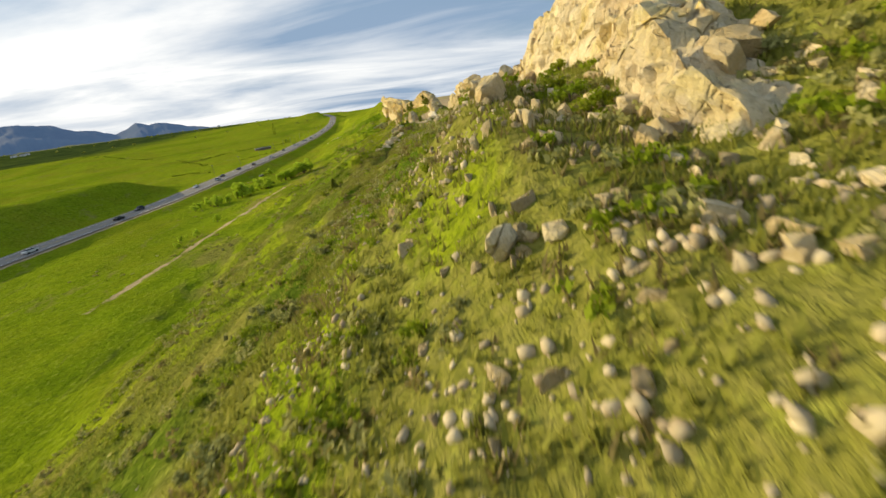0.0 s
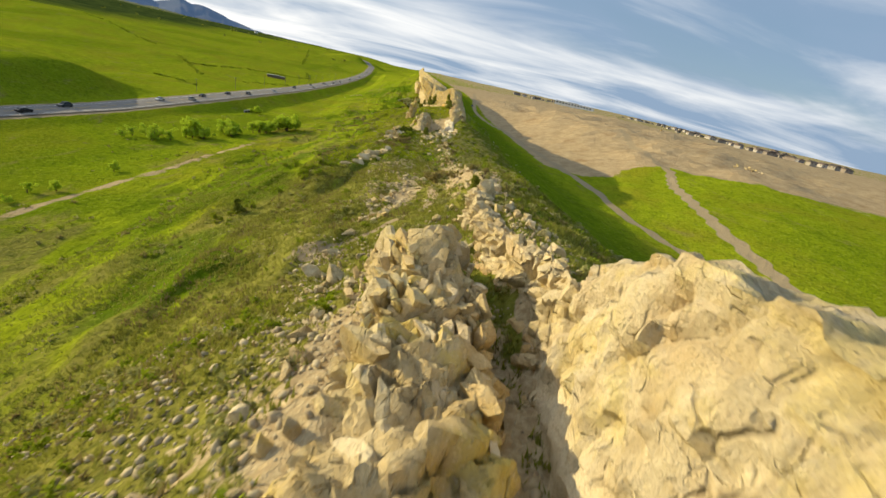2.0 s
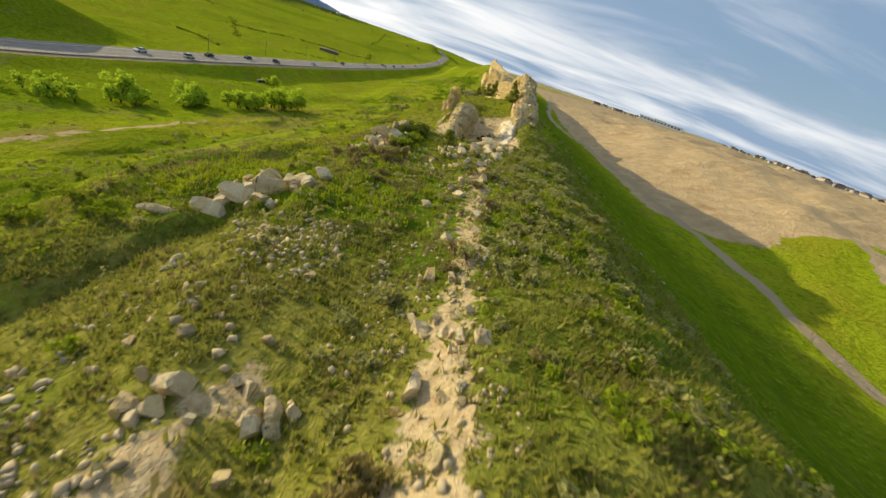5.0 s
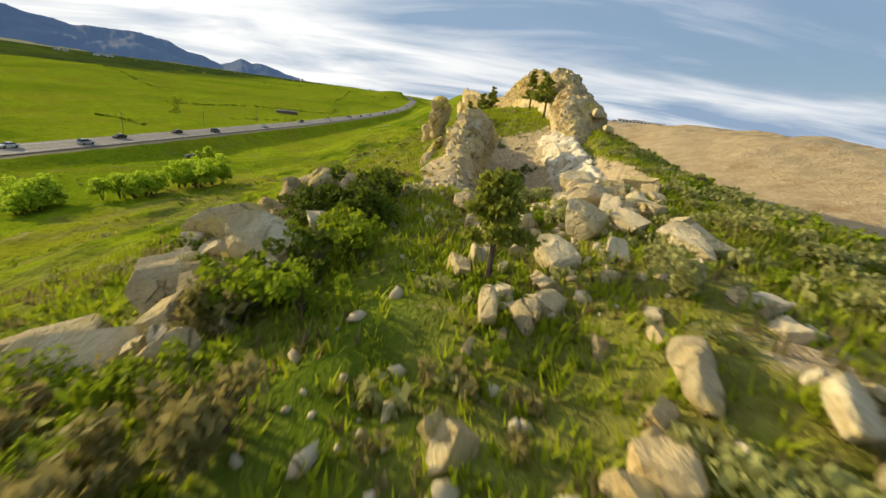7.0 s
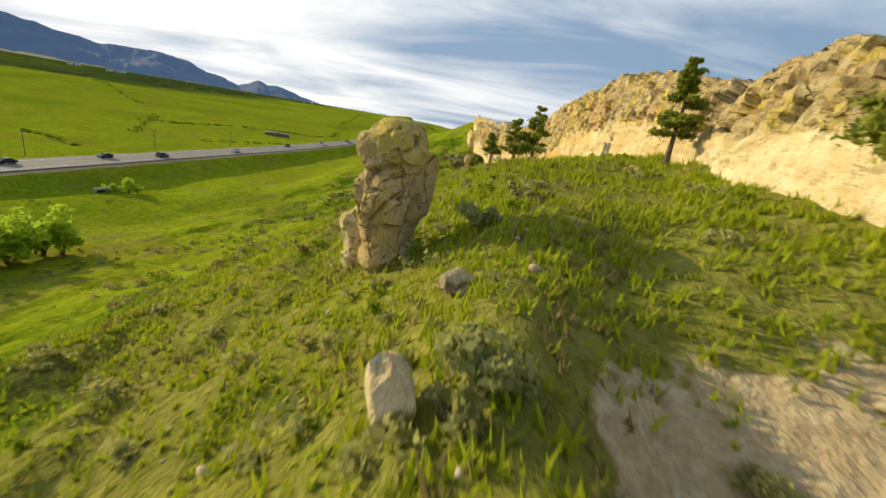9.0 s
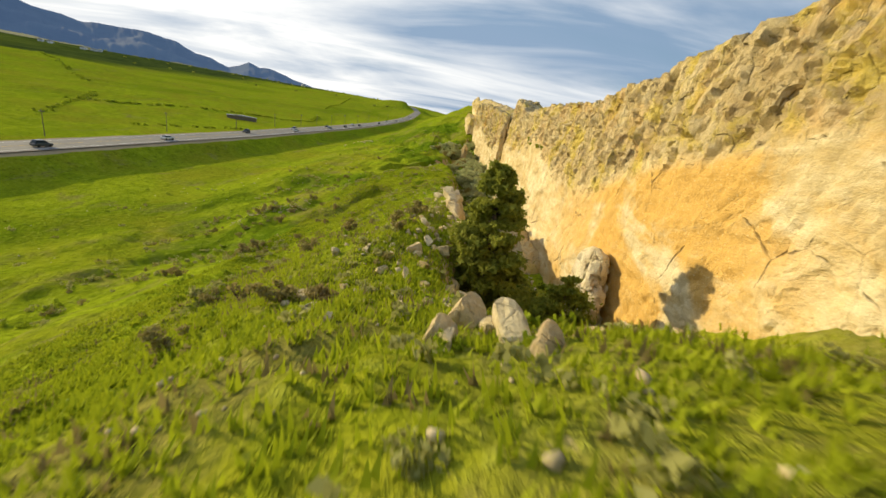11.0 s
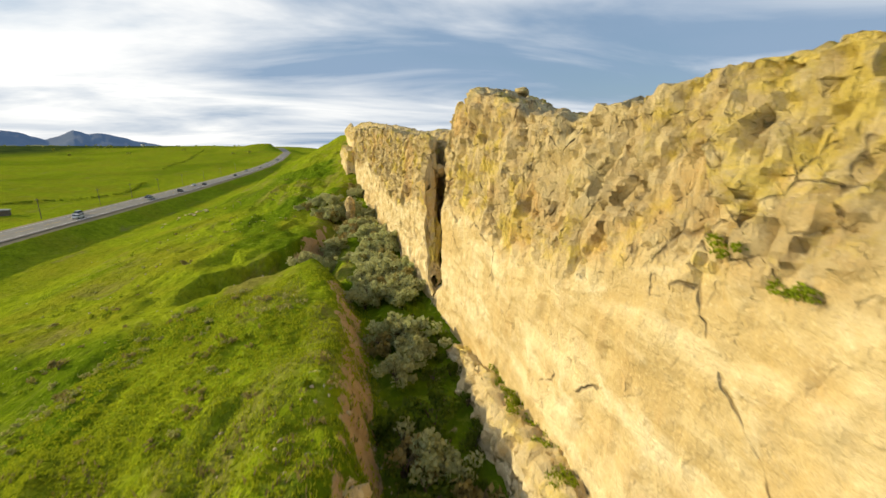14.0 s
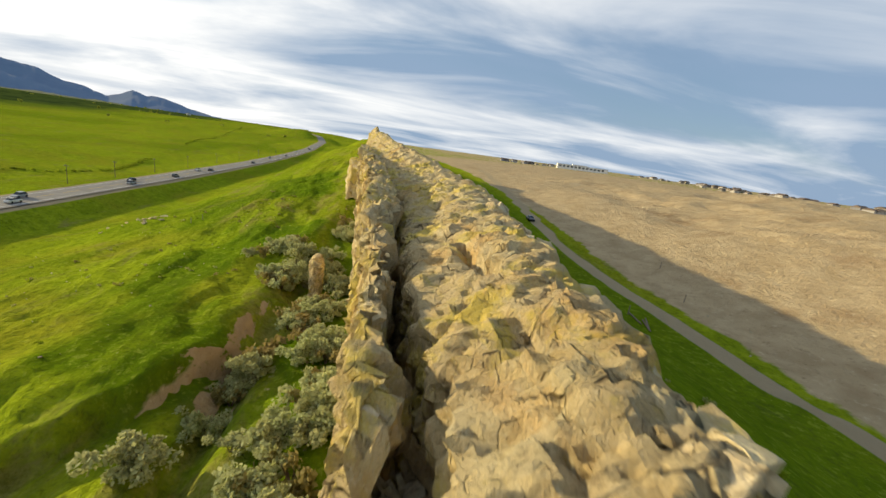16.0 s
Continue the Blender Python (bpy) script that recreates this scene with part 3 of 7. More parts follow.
rocky = np.maximum(rocky * (1 - 0.8 * pit * smooth(-Y, -186, -181) * smooth(-X, -19.5, -18)), pit * np.maximum(smooth(Y, 183, 188), smooth(X, 18, 19.5)))
rocky = rocky * smooth(Y, 9, 14)
lush_spot = smooth(fbm(X / 14, Y / 20, seed=51, octaves=3), 0.15, 0.6)
trench = smooth(Y, 246, 256) * smooth(-Y, -450, -430) * smooth(X, 8, 11) * smooth(-X, -19.5, -18)
lush_shade = np.maximum(lush_spot * near, np.maximum(0.8 * smooth(X, 30, 36) * smooth(-X, -70, -62) * smooth(-Y, -700, -480), 0.8 * trench))
lush_shade = np.maximum(lush_shade, np.maximum(pit * smooth(-Y, -186, -181) * smooth(-X, -19.5, -18), 0.9 * np.exp(-((X - 13.2) / 1.8) ** 2 - ((Y - 65) / 9.0) ** 2)))
lush_shade = np.maximum(lush_shade, 0.9 * np.exp(-((X - 10) / 2.2) ** 2 - ((Y - 152) / 5.0) ** 2))
lush_shade = np.maximum(lush_shade, np.exp(-((X - 11) / 3.0) ** 2 - ((Y - 40) / 10.0) ** 2))
scrub_zone = zone(near * (smooth(fbm(X / 16, Y / 26, seed=61, octaves=4), -0.1, 0.6) * smooth(-X, -8, 4) + 0.75 * core + 0.42 * smooth(-Y, -150, -110) * smooth(X, -34, -14)) * (1 - 0.6 * smooth(Y, 230, 255)))
wood = smooth(-X - 0.05 * (Y - 300) + 90 * fbm(X / 260, Y / 260, seed=72), 400, 560) * (0.86 + 0.14 * smooth(fbm(X / 300, Y / 500, seed=71, octaves=3), -0.5, 0.3))
floor_pit = zone(trench * smooth(Y, 244, 252) * smooth(-Y, -296, -286)) * smooth(fbm(X / 3.5, Y / 4, seed=81), -0.6, 0.0)
creek = np.interp(Y, [70, 89, 104, 120, 130, 149, 180, 215], [-66, -61, -57, -54.5, -53, -49.5, -47, -46])
bare = np.maximum(bare, 0.62 * np.exp(-((X - creek) / 2.2) ** 2) * smooth(Y, 70, 85) * smooth(-Y, -215, -190))
bare = np.maximum(bare, 0.95 * floor_pit)
lush_shade = lush_shade * (1 - 0.7 * floor_pit)
bare = np.maximum(bare, 0.75 * hollow * smooth(steep, 0.5, 0.9) * smooth(Y, 366, 372) * smooth(X, -5, -1))


def grid_mesh(name, gx, gy, gz, attrs, material, smooth_faces=True):
    ny, nx = gz.shape
    mesh = bpy.data.meshes.new(name)
    idx = np.arange(ny * nx).reshape(ny, nx)
    quads = np.stack([idx[:-1, :-1], idx[:-1, 1:], idx[1:, 1:], idx[1:, :-1]], -1).reshape(-1, 4)
    mesh.vertices.add(ny * nx)
    mesh.vertices.foreach_set("co", np.stack([gx, gy, gz], -1).astype(np.float32).ravel())
    mesh.loops.add(quads.size)
    mesh.loops.foreach_set("vertex_index", quads.ravel().astype(np.int32))
    mesh.polygons.add(len(quads))
    mesh.polygons.foreach_set("loop_start", np.arange(0, quads.size, 4, dtype=np.int32))
    mesh.polygons.foreach_set("use_smooth", np.full(len(quads), smooth_faces))
    for key, v in attrs.items():
        mesh.attributes.new(key, "FLOAT", "POINT").data.foreach_set("value", np.broadcast_to(v, gz.shape).astype(np.float32).ravel())
    mesh.update(calc_edges=True)
    mesh.materials.append(material)
    return mesh


ground = tagged(new("ground", grid_mesh("ground", X, Y, Z, dict(track=track, bare=bare, clay=clay, rocky=rocky, lush_shade=lush_shade, scrub=scrub_zone, wood=wood), M_GROUND)),
                "green spring meadow and scrub hillside with bare brown earth east", "ground", kind="structure")


def height(x, y):
    """The ground's height at a place."""
    x, y = np.asarray(x, float), np.asarray(y, float)
    i, j = np.clip(np.searchsorted(xs, x) - 1, 0, len(xs) - 2), np.clip(np.searchsorted(ys, y) - 1, 0, len(ys) - 2)
    u, v = (x - xs[i]) / (xs[i + 1] - xs[i]), (y - ys[j]) / (ys[j + 1] - ys[j])
    return (Z[j, i] * (1 - u) + Z[j, i + 1] * u) * (1 - v) + (Z[j + 1, i] * (1 - u) + Z[j + 1, i + 1] * u) * v


def bareness(x, y):
    """How bare and stony the ground is at a place, 0 to 1."""
    i, j = np.clip(np.searchsorted(xs, x), 0, len(xs) - 1), np.clip(np.searchsorted(ys, y), 0, len(ys) - 1)
    return np.clip(np.maximum(rocky[j, i] * 1.1, track[j, i]), 0, 1)


# ---- the road ----
def ribbon(name, rows, half, lift, y0, y1, step, material, offset=0.0, dash=None):
    bm = bmesh.new()
    stations = np.arange(y0, y1, step)
    cx, cz = along(rows, stations)
    ends = []
    for y, x, z in zip(stations, cx, cz):
        ends.append([bm.verts.new((x + offset + s * half, y, z + lift)) for s in (-1, 1)])
    for n in range(len(ends) - 1):
        if dash is None or n % dash[0] < dash[1]:
            bm.faces.new((ends[n][0], ends[n][1], ends[n + 1][1], ends[n + 1][0]))
    bmesh.ops.delete(bm, geom=[v for v in bm.verts if not v.link_faces], context="VERTS")
    mesh = bpy.data.meshes.new(name)
    bm.to_mesh(mesh)
    bm.free()
    mesh.materials.append(material)
    return new(name, mesh)


def mat_asphalt():
    k = Mat("worn_asphalt", 0.85)
    p = k.where()
    col = k.mix(k.ramp(k.noise(p, 0.4, 5, 0.6), 0.3, 0.7), (0.19, 0.18, 0.165), (0.26, 0.245, 0.225))
    col = k.mix(k.math("MULTIPLY", k.noise(k.where((3, 0.05, 1)), 0.4, 3), 0.5), col, (0.22, 0.21, 0.2))
    k.bump(k.noise(p, 8.0, 3), 0.3, 0.02)
    return k.done(col)


M_ASPHALT, M_PAINT = mat_asphalt(), mat_plain("road_paint", (0.62, 0.6, 0.55), (0.75, 0.73, 0.68), 0.7, 1.0)
M_YELLOW = mat_plain("yellow_road_paint", (0.5, 0.36, 0.08), (0.6, 0.43, 0.1), 0.7, 1.0)
road = tagged(ribbon("road", ROAD, 6.2, 0.0, -380, 1500, 10, M_ASPHALT), "worn grey two-lane asphalt highway through the meadow", "road", kind="structure")
for name, off, mat, dash in (("edge_line", -4.6, M_PAINT, None), ("edge_line", 4.6, M_PAINT, None), ("centre_line", 0.0, M_YELLOW, (3, 2))):
    stripe = ribbon(name, ROAD, 0.11, 0.03, -300, 1100, 4, mat, off, dash)
    stripe.parent = road

# ---- rock walls ----
def sweep(name, rows, label, step=0.3, rough=0.5, lean=1.2, calm=0.15, seed=100, depth=1.6, cut=None, worn_from=0.62, category="rock wall", smooth_low=True, cell=1.0, back_run=1.4, stain_at=None, wear=1.0, facet=0.75, crown=0.0, pale=0.0, coarse_from=1e9, tall=1.0, calm_top=1.0):
    """A standing wall of rock along y: rows of (y, x of the west face, x of the east edge, z of the top)."""
    r = np.array(rows, float)
    y = np.concatenate([np.arange(r[0, 0], min(r[-1, 0], coarse_from), step), np.arange(coarse_from, r[-1, 0], step * 2.5)])
    xw, xe, top = (np.convolve(np.pad(np.interp(y, r[:, 0], r[:, c]), 3, mode="edge"), np.full(7, 1 / 7), "valid") for c in (1, 2, 3))
    end = np.minimum(smooth(y, y[0], y[0] + 2.0), smooth(-y, -y[-1], -y[-1] + 2.0))
    low_w = height(xw - 0.4, y) - depth
    low_e = height(xe + 1.2, y) - depth
    top = low_w + (top - low_w) * (0.25 + 0.75 * end)
    rise = np.maximum(top - low_w, 0.8)
    n_face = int(np.clip(rise.max() / step, 10, 105))
    n_top = int(np.clip((xe - xw).mean() / step, 5, 30))
    n_back = int(np.clip((top - low_e).max() / (step * 2.5), 5, 22))
    f = np.linspace(0, 1, n_face)[None, :]
    fx = xw[:, None] + lean * np.maximum(f - 0.55, 0) ** 1.5 * 2.2 + 0.35 * lean * f - 0.35 * lean
    fz = low_w[:, None] + rise[:, None] * f ** 0.96
    g = np.linspace(0, 1, n_top + 2)[None, 1:]
    tx = fx[:, -1:] + (xe[:, None] - fx[:, -1:]) * g
    tz = top[:, None] + np.sin(g * np.pi) * 0.15 - (1.1 - 0.6 * smooth(y, 292, 304))[:, None] * g**2 + crown * (1.9 * smooth(y, 334, 341))[:, None] * (1.5 * g * (1 - g**6) + g**2)
    h = np.linspace(0, 1, n_back + 1)[None, 1:]
    bx = xe[:, None] + back_run * h
    bz = tz[:, -1:] + (low_e[:, None] - tz[:, -1:]) * h
    gx, gz = np.concatenate([fx, tx, bx], 1), np.concatenate([fz, tz, bz], 1)
    gy = np.repeat(y[:, None], gx.shape[1], 1)
    if cut is not None:
        gx = cut(gx, gy, gz)
    # outward direction in the cross-section
    dx, dz = np.gradient(gx, axis=1), np.gradient(gz, axis=1)
    length = np.hypot(dx, dz) + 1e-6
    ox, oz = -dz / length, dx / length
    part_face = np.concatenate([np.repeat(f, len(y), 0), np.ones((len(y), gx.shape[1] - n_face))], 1)
    on_top = np.concatenate([np.zeros((len(y), n_face)), np.ones((len(y), tx.shape[1])), np.full((len(y), bx.shape[1]), 0.5)], 1)
    line = worn_from + 0.10 * fbm(gy / 23, gz / 60, seed=seed + 1)
    worn = smooth(part_face - line, -0.05, 0.09)
    amp = calm + (rough - calm) * (worn if smooth_low else np.ones_like(worn))
    amp = amp * (1 - (1 - calm_top) * smooth(on_top, 0.5, 1.0))
    b1, e1 = blocks(gx / (2.4 * cell), (gy + 0.25 * gz) / (1.9 * cell), (gz + 0.2 * gy) / (2.3 * cell * tall), seed=seed + 3, tilt=facet)
    b2, e2 = blocks(gx / 1.0, (gy + 0.2 * gz) / 0.95, (gz + 0.15 * gy) / (0.95 * tall), seed=seed + 5, tilt=facet)
    out = amp * (0.5 * b1 + 0.34 * b2) + 0.75 * calm * fbm(gx / 0.9, gy / 1.3, gz / 0.8, seed=seed + 7, octaves=4)
    out -= amp * (0.45 * (1 - smooth(e1, 0.0, 0.10)) + 0.2 * (1 - smooth(e2, 0.0, 0.14)))
    # beds that stand out or fall back by a hand's width
    layer = (gz + 0.16 * gy + 0.5 * fbm(gy / 9, gz / 6, seed=seed + 31)) / 1.7
    out += 0.16 * (0.5 + amp) * (hashed(np.floor(layer).astype(np.int64), np.floor(gy / 7 + np.floor(layer) * 0.37).astype(np.int64), 0, seed + 33) - 0.5)
    out += 0.10 * (amp + 0.1) * fbm(gx / 0.5, gy / 0.5, gz / 0.6, seed=seed + 23, octaves=3)
    out += 0.55 * fbm(gy / 14, gz / 11, gx / 9, seed=seed + 9, octaves=3)
    # long joints that run through the whole face
    out += 0.5 * amp * fbm(gx / 1.1, (gy + 0.1 * gz) / 0.9, gz / 3.2, seed=seed + 37, octaves=4)
    joint = np.abs(vnoise(gy / 6.5 + 0.5 * fbm(gz / 5, gy / 9, seed=seed + 13), gz / 40, seed=seed + 11))
    out -= 0.55 * amp * (1 - smooth(joint, 0.0, 0.055))
    if cut is not None:
        # open joint along the top, beside the slot
        away = gx - slot_east(gy) - 2.7 - 0.5 * fbm(gy / 3.0, 0 * gy, seed=seed + 41)
        out -= 1.5 * on_top * np.exp(-(away / 0.3) ** 2) * smooth(gy, 341, 347) * smooth(-gy, -392, -372) * smooth(fbm(gy / 2.6, 0 * gy, seed=seed + 43), -0.25, 0.1)
    keep = smooth(part_face, 0.0, 0.05)
    gx, gz = gx + ox * out * keep, gz + oz * out * keep * 0.8
    gy = gy + 0.25 * amp * fbm(gx / 1.3, gz / 1.1, gy / 1.2, seed=seed + 17, octaves=2)
    mossy = 0.30 * on_top * smooth(fbm(gx / 4, gy / 6, seed=seed + 19), -0.2, 0.5)
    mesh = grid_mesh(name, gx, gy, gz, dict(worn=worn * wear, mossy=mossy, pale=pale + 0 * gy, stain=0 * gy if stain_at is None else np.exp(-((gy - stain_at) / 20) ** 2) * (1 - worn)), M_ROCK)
    mesh.flip_normals()
    mesh.set_sharp_from_angle(angle=radians(32))
    return tagged(new(name, mesh), label, category)


def slot_east(gy):
    """x of the slot's east wall: a stride east of the fin's back."""
    return np.interp(gy, [339, 342, 363, 381, 400, 419, 440], [20.6, 20.9, 21.2, 21.1, 19.5, 17.5, 15.9])


def slot_cut(gx, gy, gz):
    back = smooth(gy, 335.0, 339.5) * smooth(-gy, -432, -405) * smooth(gz, -21.5, -18.5)
    return gx + back * np.maximum(slot_east(gy) - gx, 0)


sweep("cliff", [(186, 22.8, 25.6, -7.4), (190, 22.4, 26.2, -5.0), (193, 22.4, 27.2, -2.6), (197, 22.6, 27.2, -1.8), (200, 22.6, 27, -0.2),
                (202, 22.4, 26.6, 1.1), (207, 22.6, 26.6, 1.5), (212, 23.2, 27, 0.8), (222, 23.6, 27.4, 2.2), (230, 23.8, 28, 3.2), (243, 23.7, 28, 2.8), (255, 23.2, 28, 1.6),
                (266, 22.8, 28, 0.4), (280, 22.0, 28, -0.9), (298, 20.8, 27.2, -1.0), (306, 20.4, 26.6, -1.7), (313, 20.0, 26.4, -2.7), (319, 19.7, 25.8, -1.9), (324, 19.5, 25.2, -0.6), (329, 19.3, 24.9, 0.5), (334, 19.2, 25.2, -0.4), (340, 18.9, 26.0, -3.2),
                (349, 18.9, 27.6, -3.9), (356, 19.2, 29.0, -3.9), (378, 19.6, 31.4, -3.5), (399, 19.2, 31.4, -2.9), (415, 17.4, 26.6, -1.3), (440, 14.6, 20, 1.2), (470, 12.2, 17.5, 3.0), (505, 10.5, 15.5, 3.0),
                (535, 9.4, 14, 3.8), (549, 9.0, 13, 7.2), (556, 9.2, 12.5, 6.4), (564, 9.6, 12.5, 3.6)],
      "tall sunlit sandstone quarry face, ochre below and weathered grey above", rough=0.5, calm=0.13, seed=100, facet=0.4, cell=0.5, tall=1.3, calm_top=0.9, cut=slot_cut, step=0.2, stain_at=258, crown=1.0, coarse_from=425)
fin = sweep("rock_fin", [(339.2, 18.5, 19.4, -2.8), (342, 18.5, 19.6, -2.6), (350, 18.2, 19.6, -2.3), (363, 17.8, 19.8, -1.7), (381, 16.8, 19.8, -0.3), (400, 15.4, 18.3, 0.5), (419, 13.9, 16.6, 1.0), (440, 12.4, 15.4, 1.6), (450, 11.8, 14.4, 0.4)],
      "thin upright sandstone fin beside a deep dark slot", rough=0.7, calm=0.25, seed=140, lean=0.25, worn_from=0.5, category="rock fin", step=0.23, back_run=0.25, cell=0.6, tall=2.4)
sweep("rock_buttress", [(448, 8.6, 12.5, -5.6), (456, 8.2, 12.5, -4.6), (470, 7.2, 12, -3.4), (484, 6.4, 10, -5)],
      "pink-brown sandstone buttress at the end of the cliff", rough=0.6, calm=0.4, seed=160, category="rock", step=0.5)
slab = sweep("rock_slab", [(23.5, 13.9, 18, 2.0), (26, 13.8, 19.6, 4.4), (30, 13.7, 20.6, 5.8), (36, 14.0, 21, 6.2), (46, 14.4, 21.4, 6.2), (50, 14.8, 21, 5.3), (53, 15.2, 20, 3.6), (57, 15.8, 19, 1.4)],
      "broad pale sandstone slab standing along the crest", rough=0.42, calm=0.2, seed=180, lean=1.5, worn_from=0.4, category="rock slab", step=0.2, wear=0.6, cell=1.6, pale=0.4)

ledge = sweep("rock_ledge", [(10.8, 6.4, 8.8, -3.0), (12.5, 5.8, 10.0, -1.5), (15, 5.9, 11.4, -0.5), (17, 6.6, 12.4, 0.8), (20, 7.8, 13.0, 1.9), (24, 9.2, 13.4, 2.4), (27, 10.2, 13.4, 2.1), (29.5, 11.2, 13.4, 1.5), (31, 12.2, 13.4, 0.8)],
      "cracked pale sandstone ledge half sunk in the grassy slope", rough=0.45, calm=0.25, seed=200, lean=0.9, worn_from=0.2, category="rock ledge", step=0.22, wear=0.55, cell=0.8, smooth_low=False, pale=0.4)
bluff = sweep("rock_bluff", [(43, 8.6, 11.0, -1.2), (47, 8.3, 12.0, -0.2), (52, 8.4, 12.4, 0.3), (56, 8.6, 12.7, 0.5), (60, 8.8, 12.4, 0.6), (63, 8.6, 12.0, -0.6), (66, 8.0, 11.4, -2.6), (69, 7.5, 10.5, -5)],
      "crumbling sandstone bluff with reddish broken blocks", rough=0.75, calm=0.35, seed=220, lean=2.4, worn_from=0.15, category="rock bluff", step=0.17, wear=0.5, smooth_low=False, cell=0.5, back_run=1.0)
spine = sweep("rock_spine", [(51, 14.9, 16.6, 2.2), (56, 15.0, 16.6, 2.3), (60, 15.1, 16.6, 1.5), (64, 15.2, 16.8, 0.4), (68, 15.3, 17.0, -0.6), (74, 14.9, 17.0, -1.3), (80, 15.4, 17.6, -1.6), (85, 16.8, 18.6, -2.0), (90, 17.6, 19.0, -2.9)],
      "upright ochre sandstone beds along the crest", rough=0.7, calm=0.3, seed=240, lean=0.8, worn_from=0.35, category="rock outcrop", step=0.17, wear=0.35, cell=0.6, smooth_low=False, stain_at=62, pale=0.2)
sweep("pit_wall", [(165, 18.8, 22.0, -8.5), (170, 19.6, 23.0, -7.9), (176, 20.1, 23.4, -7.6), (183, 20.7, 23.8, -6.9), (188, 21.3, 24.0, -6.1), (192, 21.7, 24.0, -5.6), (195.5, 21.2, 23.6, -6.2)],
      "bright white crumbling wall of the overgrown pit", rough=0.4, calm=0.25, seed=320, lean=2.4, worn_from=0.9, category="rock wall", step=0.17, wear=0.2, cell=0.8, smooth_low=False, pale=1.0, facet=0.5)
sweep("rock_plate", [(161.2, 16.6, 18.0, -8.7), (163, 16.2, 20.0, -7.9), (165, 17.0, 21.8, -7.5), (168, 18.0, 23.0, -7.3), (170.5, 19.4, 23.2, -7.5), (172.5, 20.2, 23.2, -7.9)],
      "broad cream bedrock plates cracked along their joints", rough=0.5, calm=0.2, seed=340, lean=1.0, worn_from=0.2, category="rock slab", step=0.17, wear=0.4, cell=1.2, smooth_low=False, pale=0.3, facet=0.4)
sweep("rock_outcrop", [(157, 2.6, 5.0, -11.6), (160, 2.8, 5.4, -10.3), (163, 3.2, 5.8, -9.1), (165.5, 3.7, 6.1, -8.5), (168, 4.2, 6.2, -9.7), (170.5, 4.7, 6.0, -11.6)],
      "brown weathered sandstone outcrop above dark bushes", rough=0.75, calm=0.3, seed=360, lean=1.5, worn_from=0.1, category="rock outcrop", step=0.17, wear=0.9, cell=0.8, smooth_low=False)
sweep("rock_outcrop", [(170.6, 3.0, 5.0, -12.2), (172, 3.1, 5.4, -10.7), (174, 3.4, 5.7, -10.2), (176, 4.0, 5.8, -10.9), (178, 4.4, 5.6, -12.4)],
      "low brown sandstone outcrop beside a dark shrub", rough=0.6, calm=0.3, seed=370, lean=1.3, worn_from=0.1, category="rock outcrop", step=0.17, wear=0.8, cell=0.8, smooth_low=False)
sweep("quarry_bench", [(276.5, 18.8, 21.8, -20.6), (279.5, 18.4, 21.8, -19.0), (284, 18.4, 21.6, -18.8), (292, 18.4, 21.2, -19.2), (300, 18.4, 20.8, -19.4), (306, 18.3, 20.6, -19.6), (318, 18.1, 20.2, -20.6), (330, 17.9, 20.0, -22.0)],
      "pale grey bench of uncut rock along the cliff's foot", rough=0.45, calm=0.22, seed=380, lean=0.6, worn_from=0.75, category="rock bench", step=0.22, wear=0.5, cell=1.1, smooth_low=False, back_run=0.6)
crag = sweep("rock_crag", [(174, 11.8, 13.0, -9.0), (178, 11.3, 12.6, -7.6), (181, 11.3, 12.8, -6.1), (184, 11.7, 13.3, -5.1), (186.5, 12.5, 14.0, -4.7), (188.5, 13.2, 14.6, -5.4), (191, 13.8, 15, -7)],
      "fractured grey and ochre crag on the rim of a pit", rough=0.7, calm=0.2, seed=260, tall=1.3, stain_at=184, lean=0.8, worn_from=0.2, category="rock crag", step=0.15, smooth_low=False, cell=0.4, wear=0.5, back_run=0.8, facet=0.5)
sweep("rock_rib", [(180, 8.6, 10.0, -9.2), (184, 8.9, 10.3, -7.6), (187, 9.4, 10.8, -7.4), (190, 9.8, 11, -8.6)],
      "slanting sandstone rib sticking out of the grass", rough=0.5, calm=0.3, seed=280, lean=0.9, worn_from=0.3, category="rock rib", step=0.2, smooth_low=False, cell=0.7)
rim = sweep("broken_ledge", [(238, 10.4, 11.8, -11.2), (244, 9.8, 11.6, -12.8), (252, 9.2, 10.9, -14.0), (262, 10.4, 11.7, -14.8), (272, 10.2, 11.2, -16.9), (280, 9.4, 10.6, -16.0), (285, 8.4, 10.4, -14.8), (290, 8.8, 10.0, -16.8), (300, 8.6, 9.8, -18.6), (312, 8.4, 9.4, -19.4)],
      "broken white sandstone rim of the old quarry trench", rough=0.5, calm=0.3, pale=0.3, seed=300, lean=0.4, worn_from=0.1, category="rock rim", step=0.22, wear=0.55, smooth_low=False, cell=0.7)

# ---- builders for loose things ----
rng = np.random.default_rng(7)


def mesh_from(name, verts, faces, material, smooth_faces=False):
    mesh = bpy.data.meshes.new(name)
    mesh.from_pydata([tuple(map(float, v)) for v in verts], [], [tuple(map(int, f)) for f in faces])
    if smooth_faces:
        mesh.polygons.foreach_set("use_smooth", np.ones(len(mesh.polygons), bool))
    mesh.materials.append(material)
    return mesh


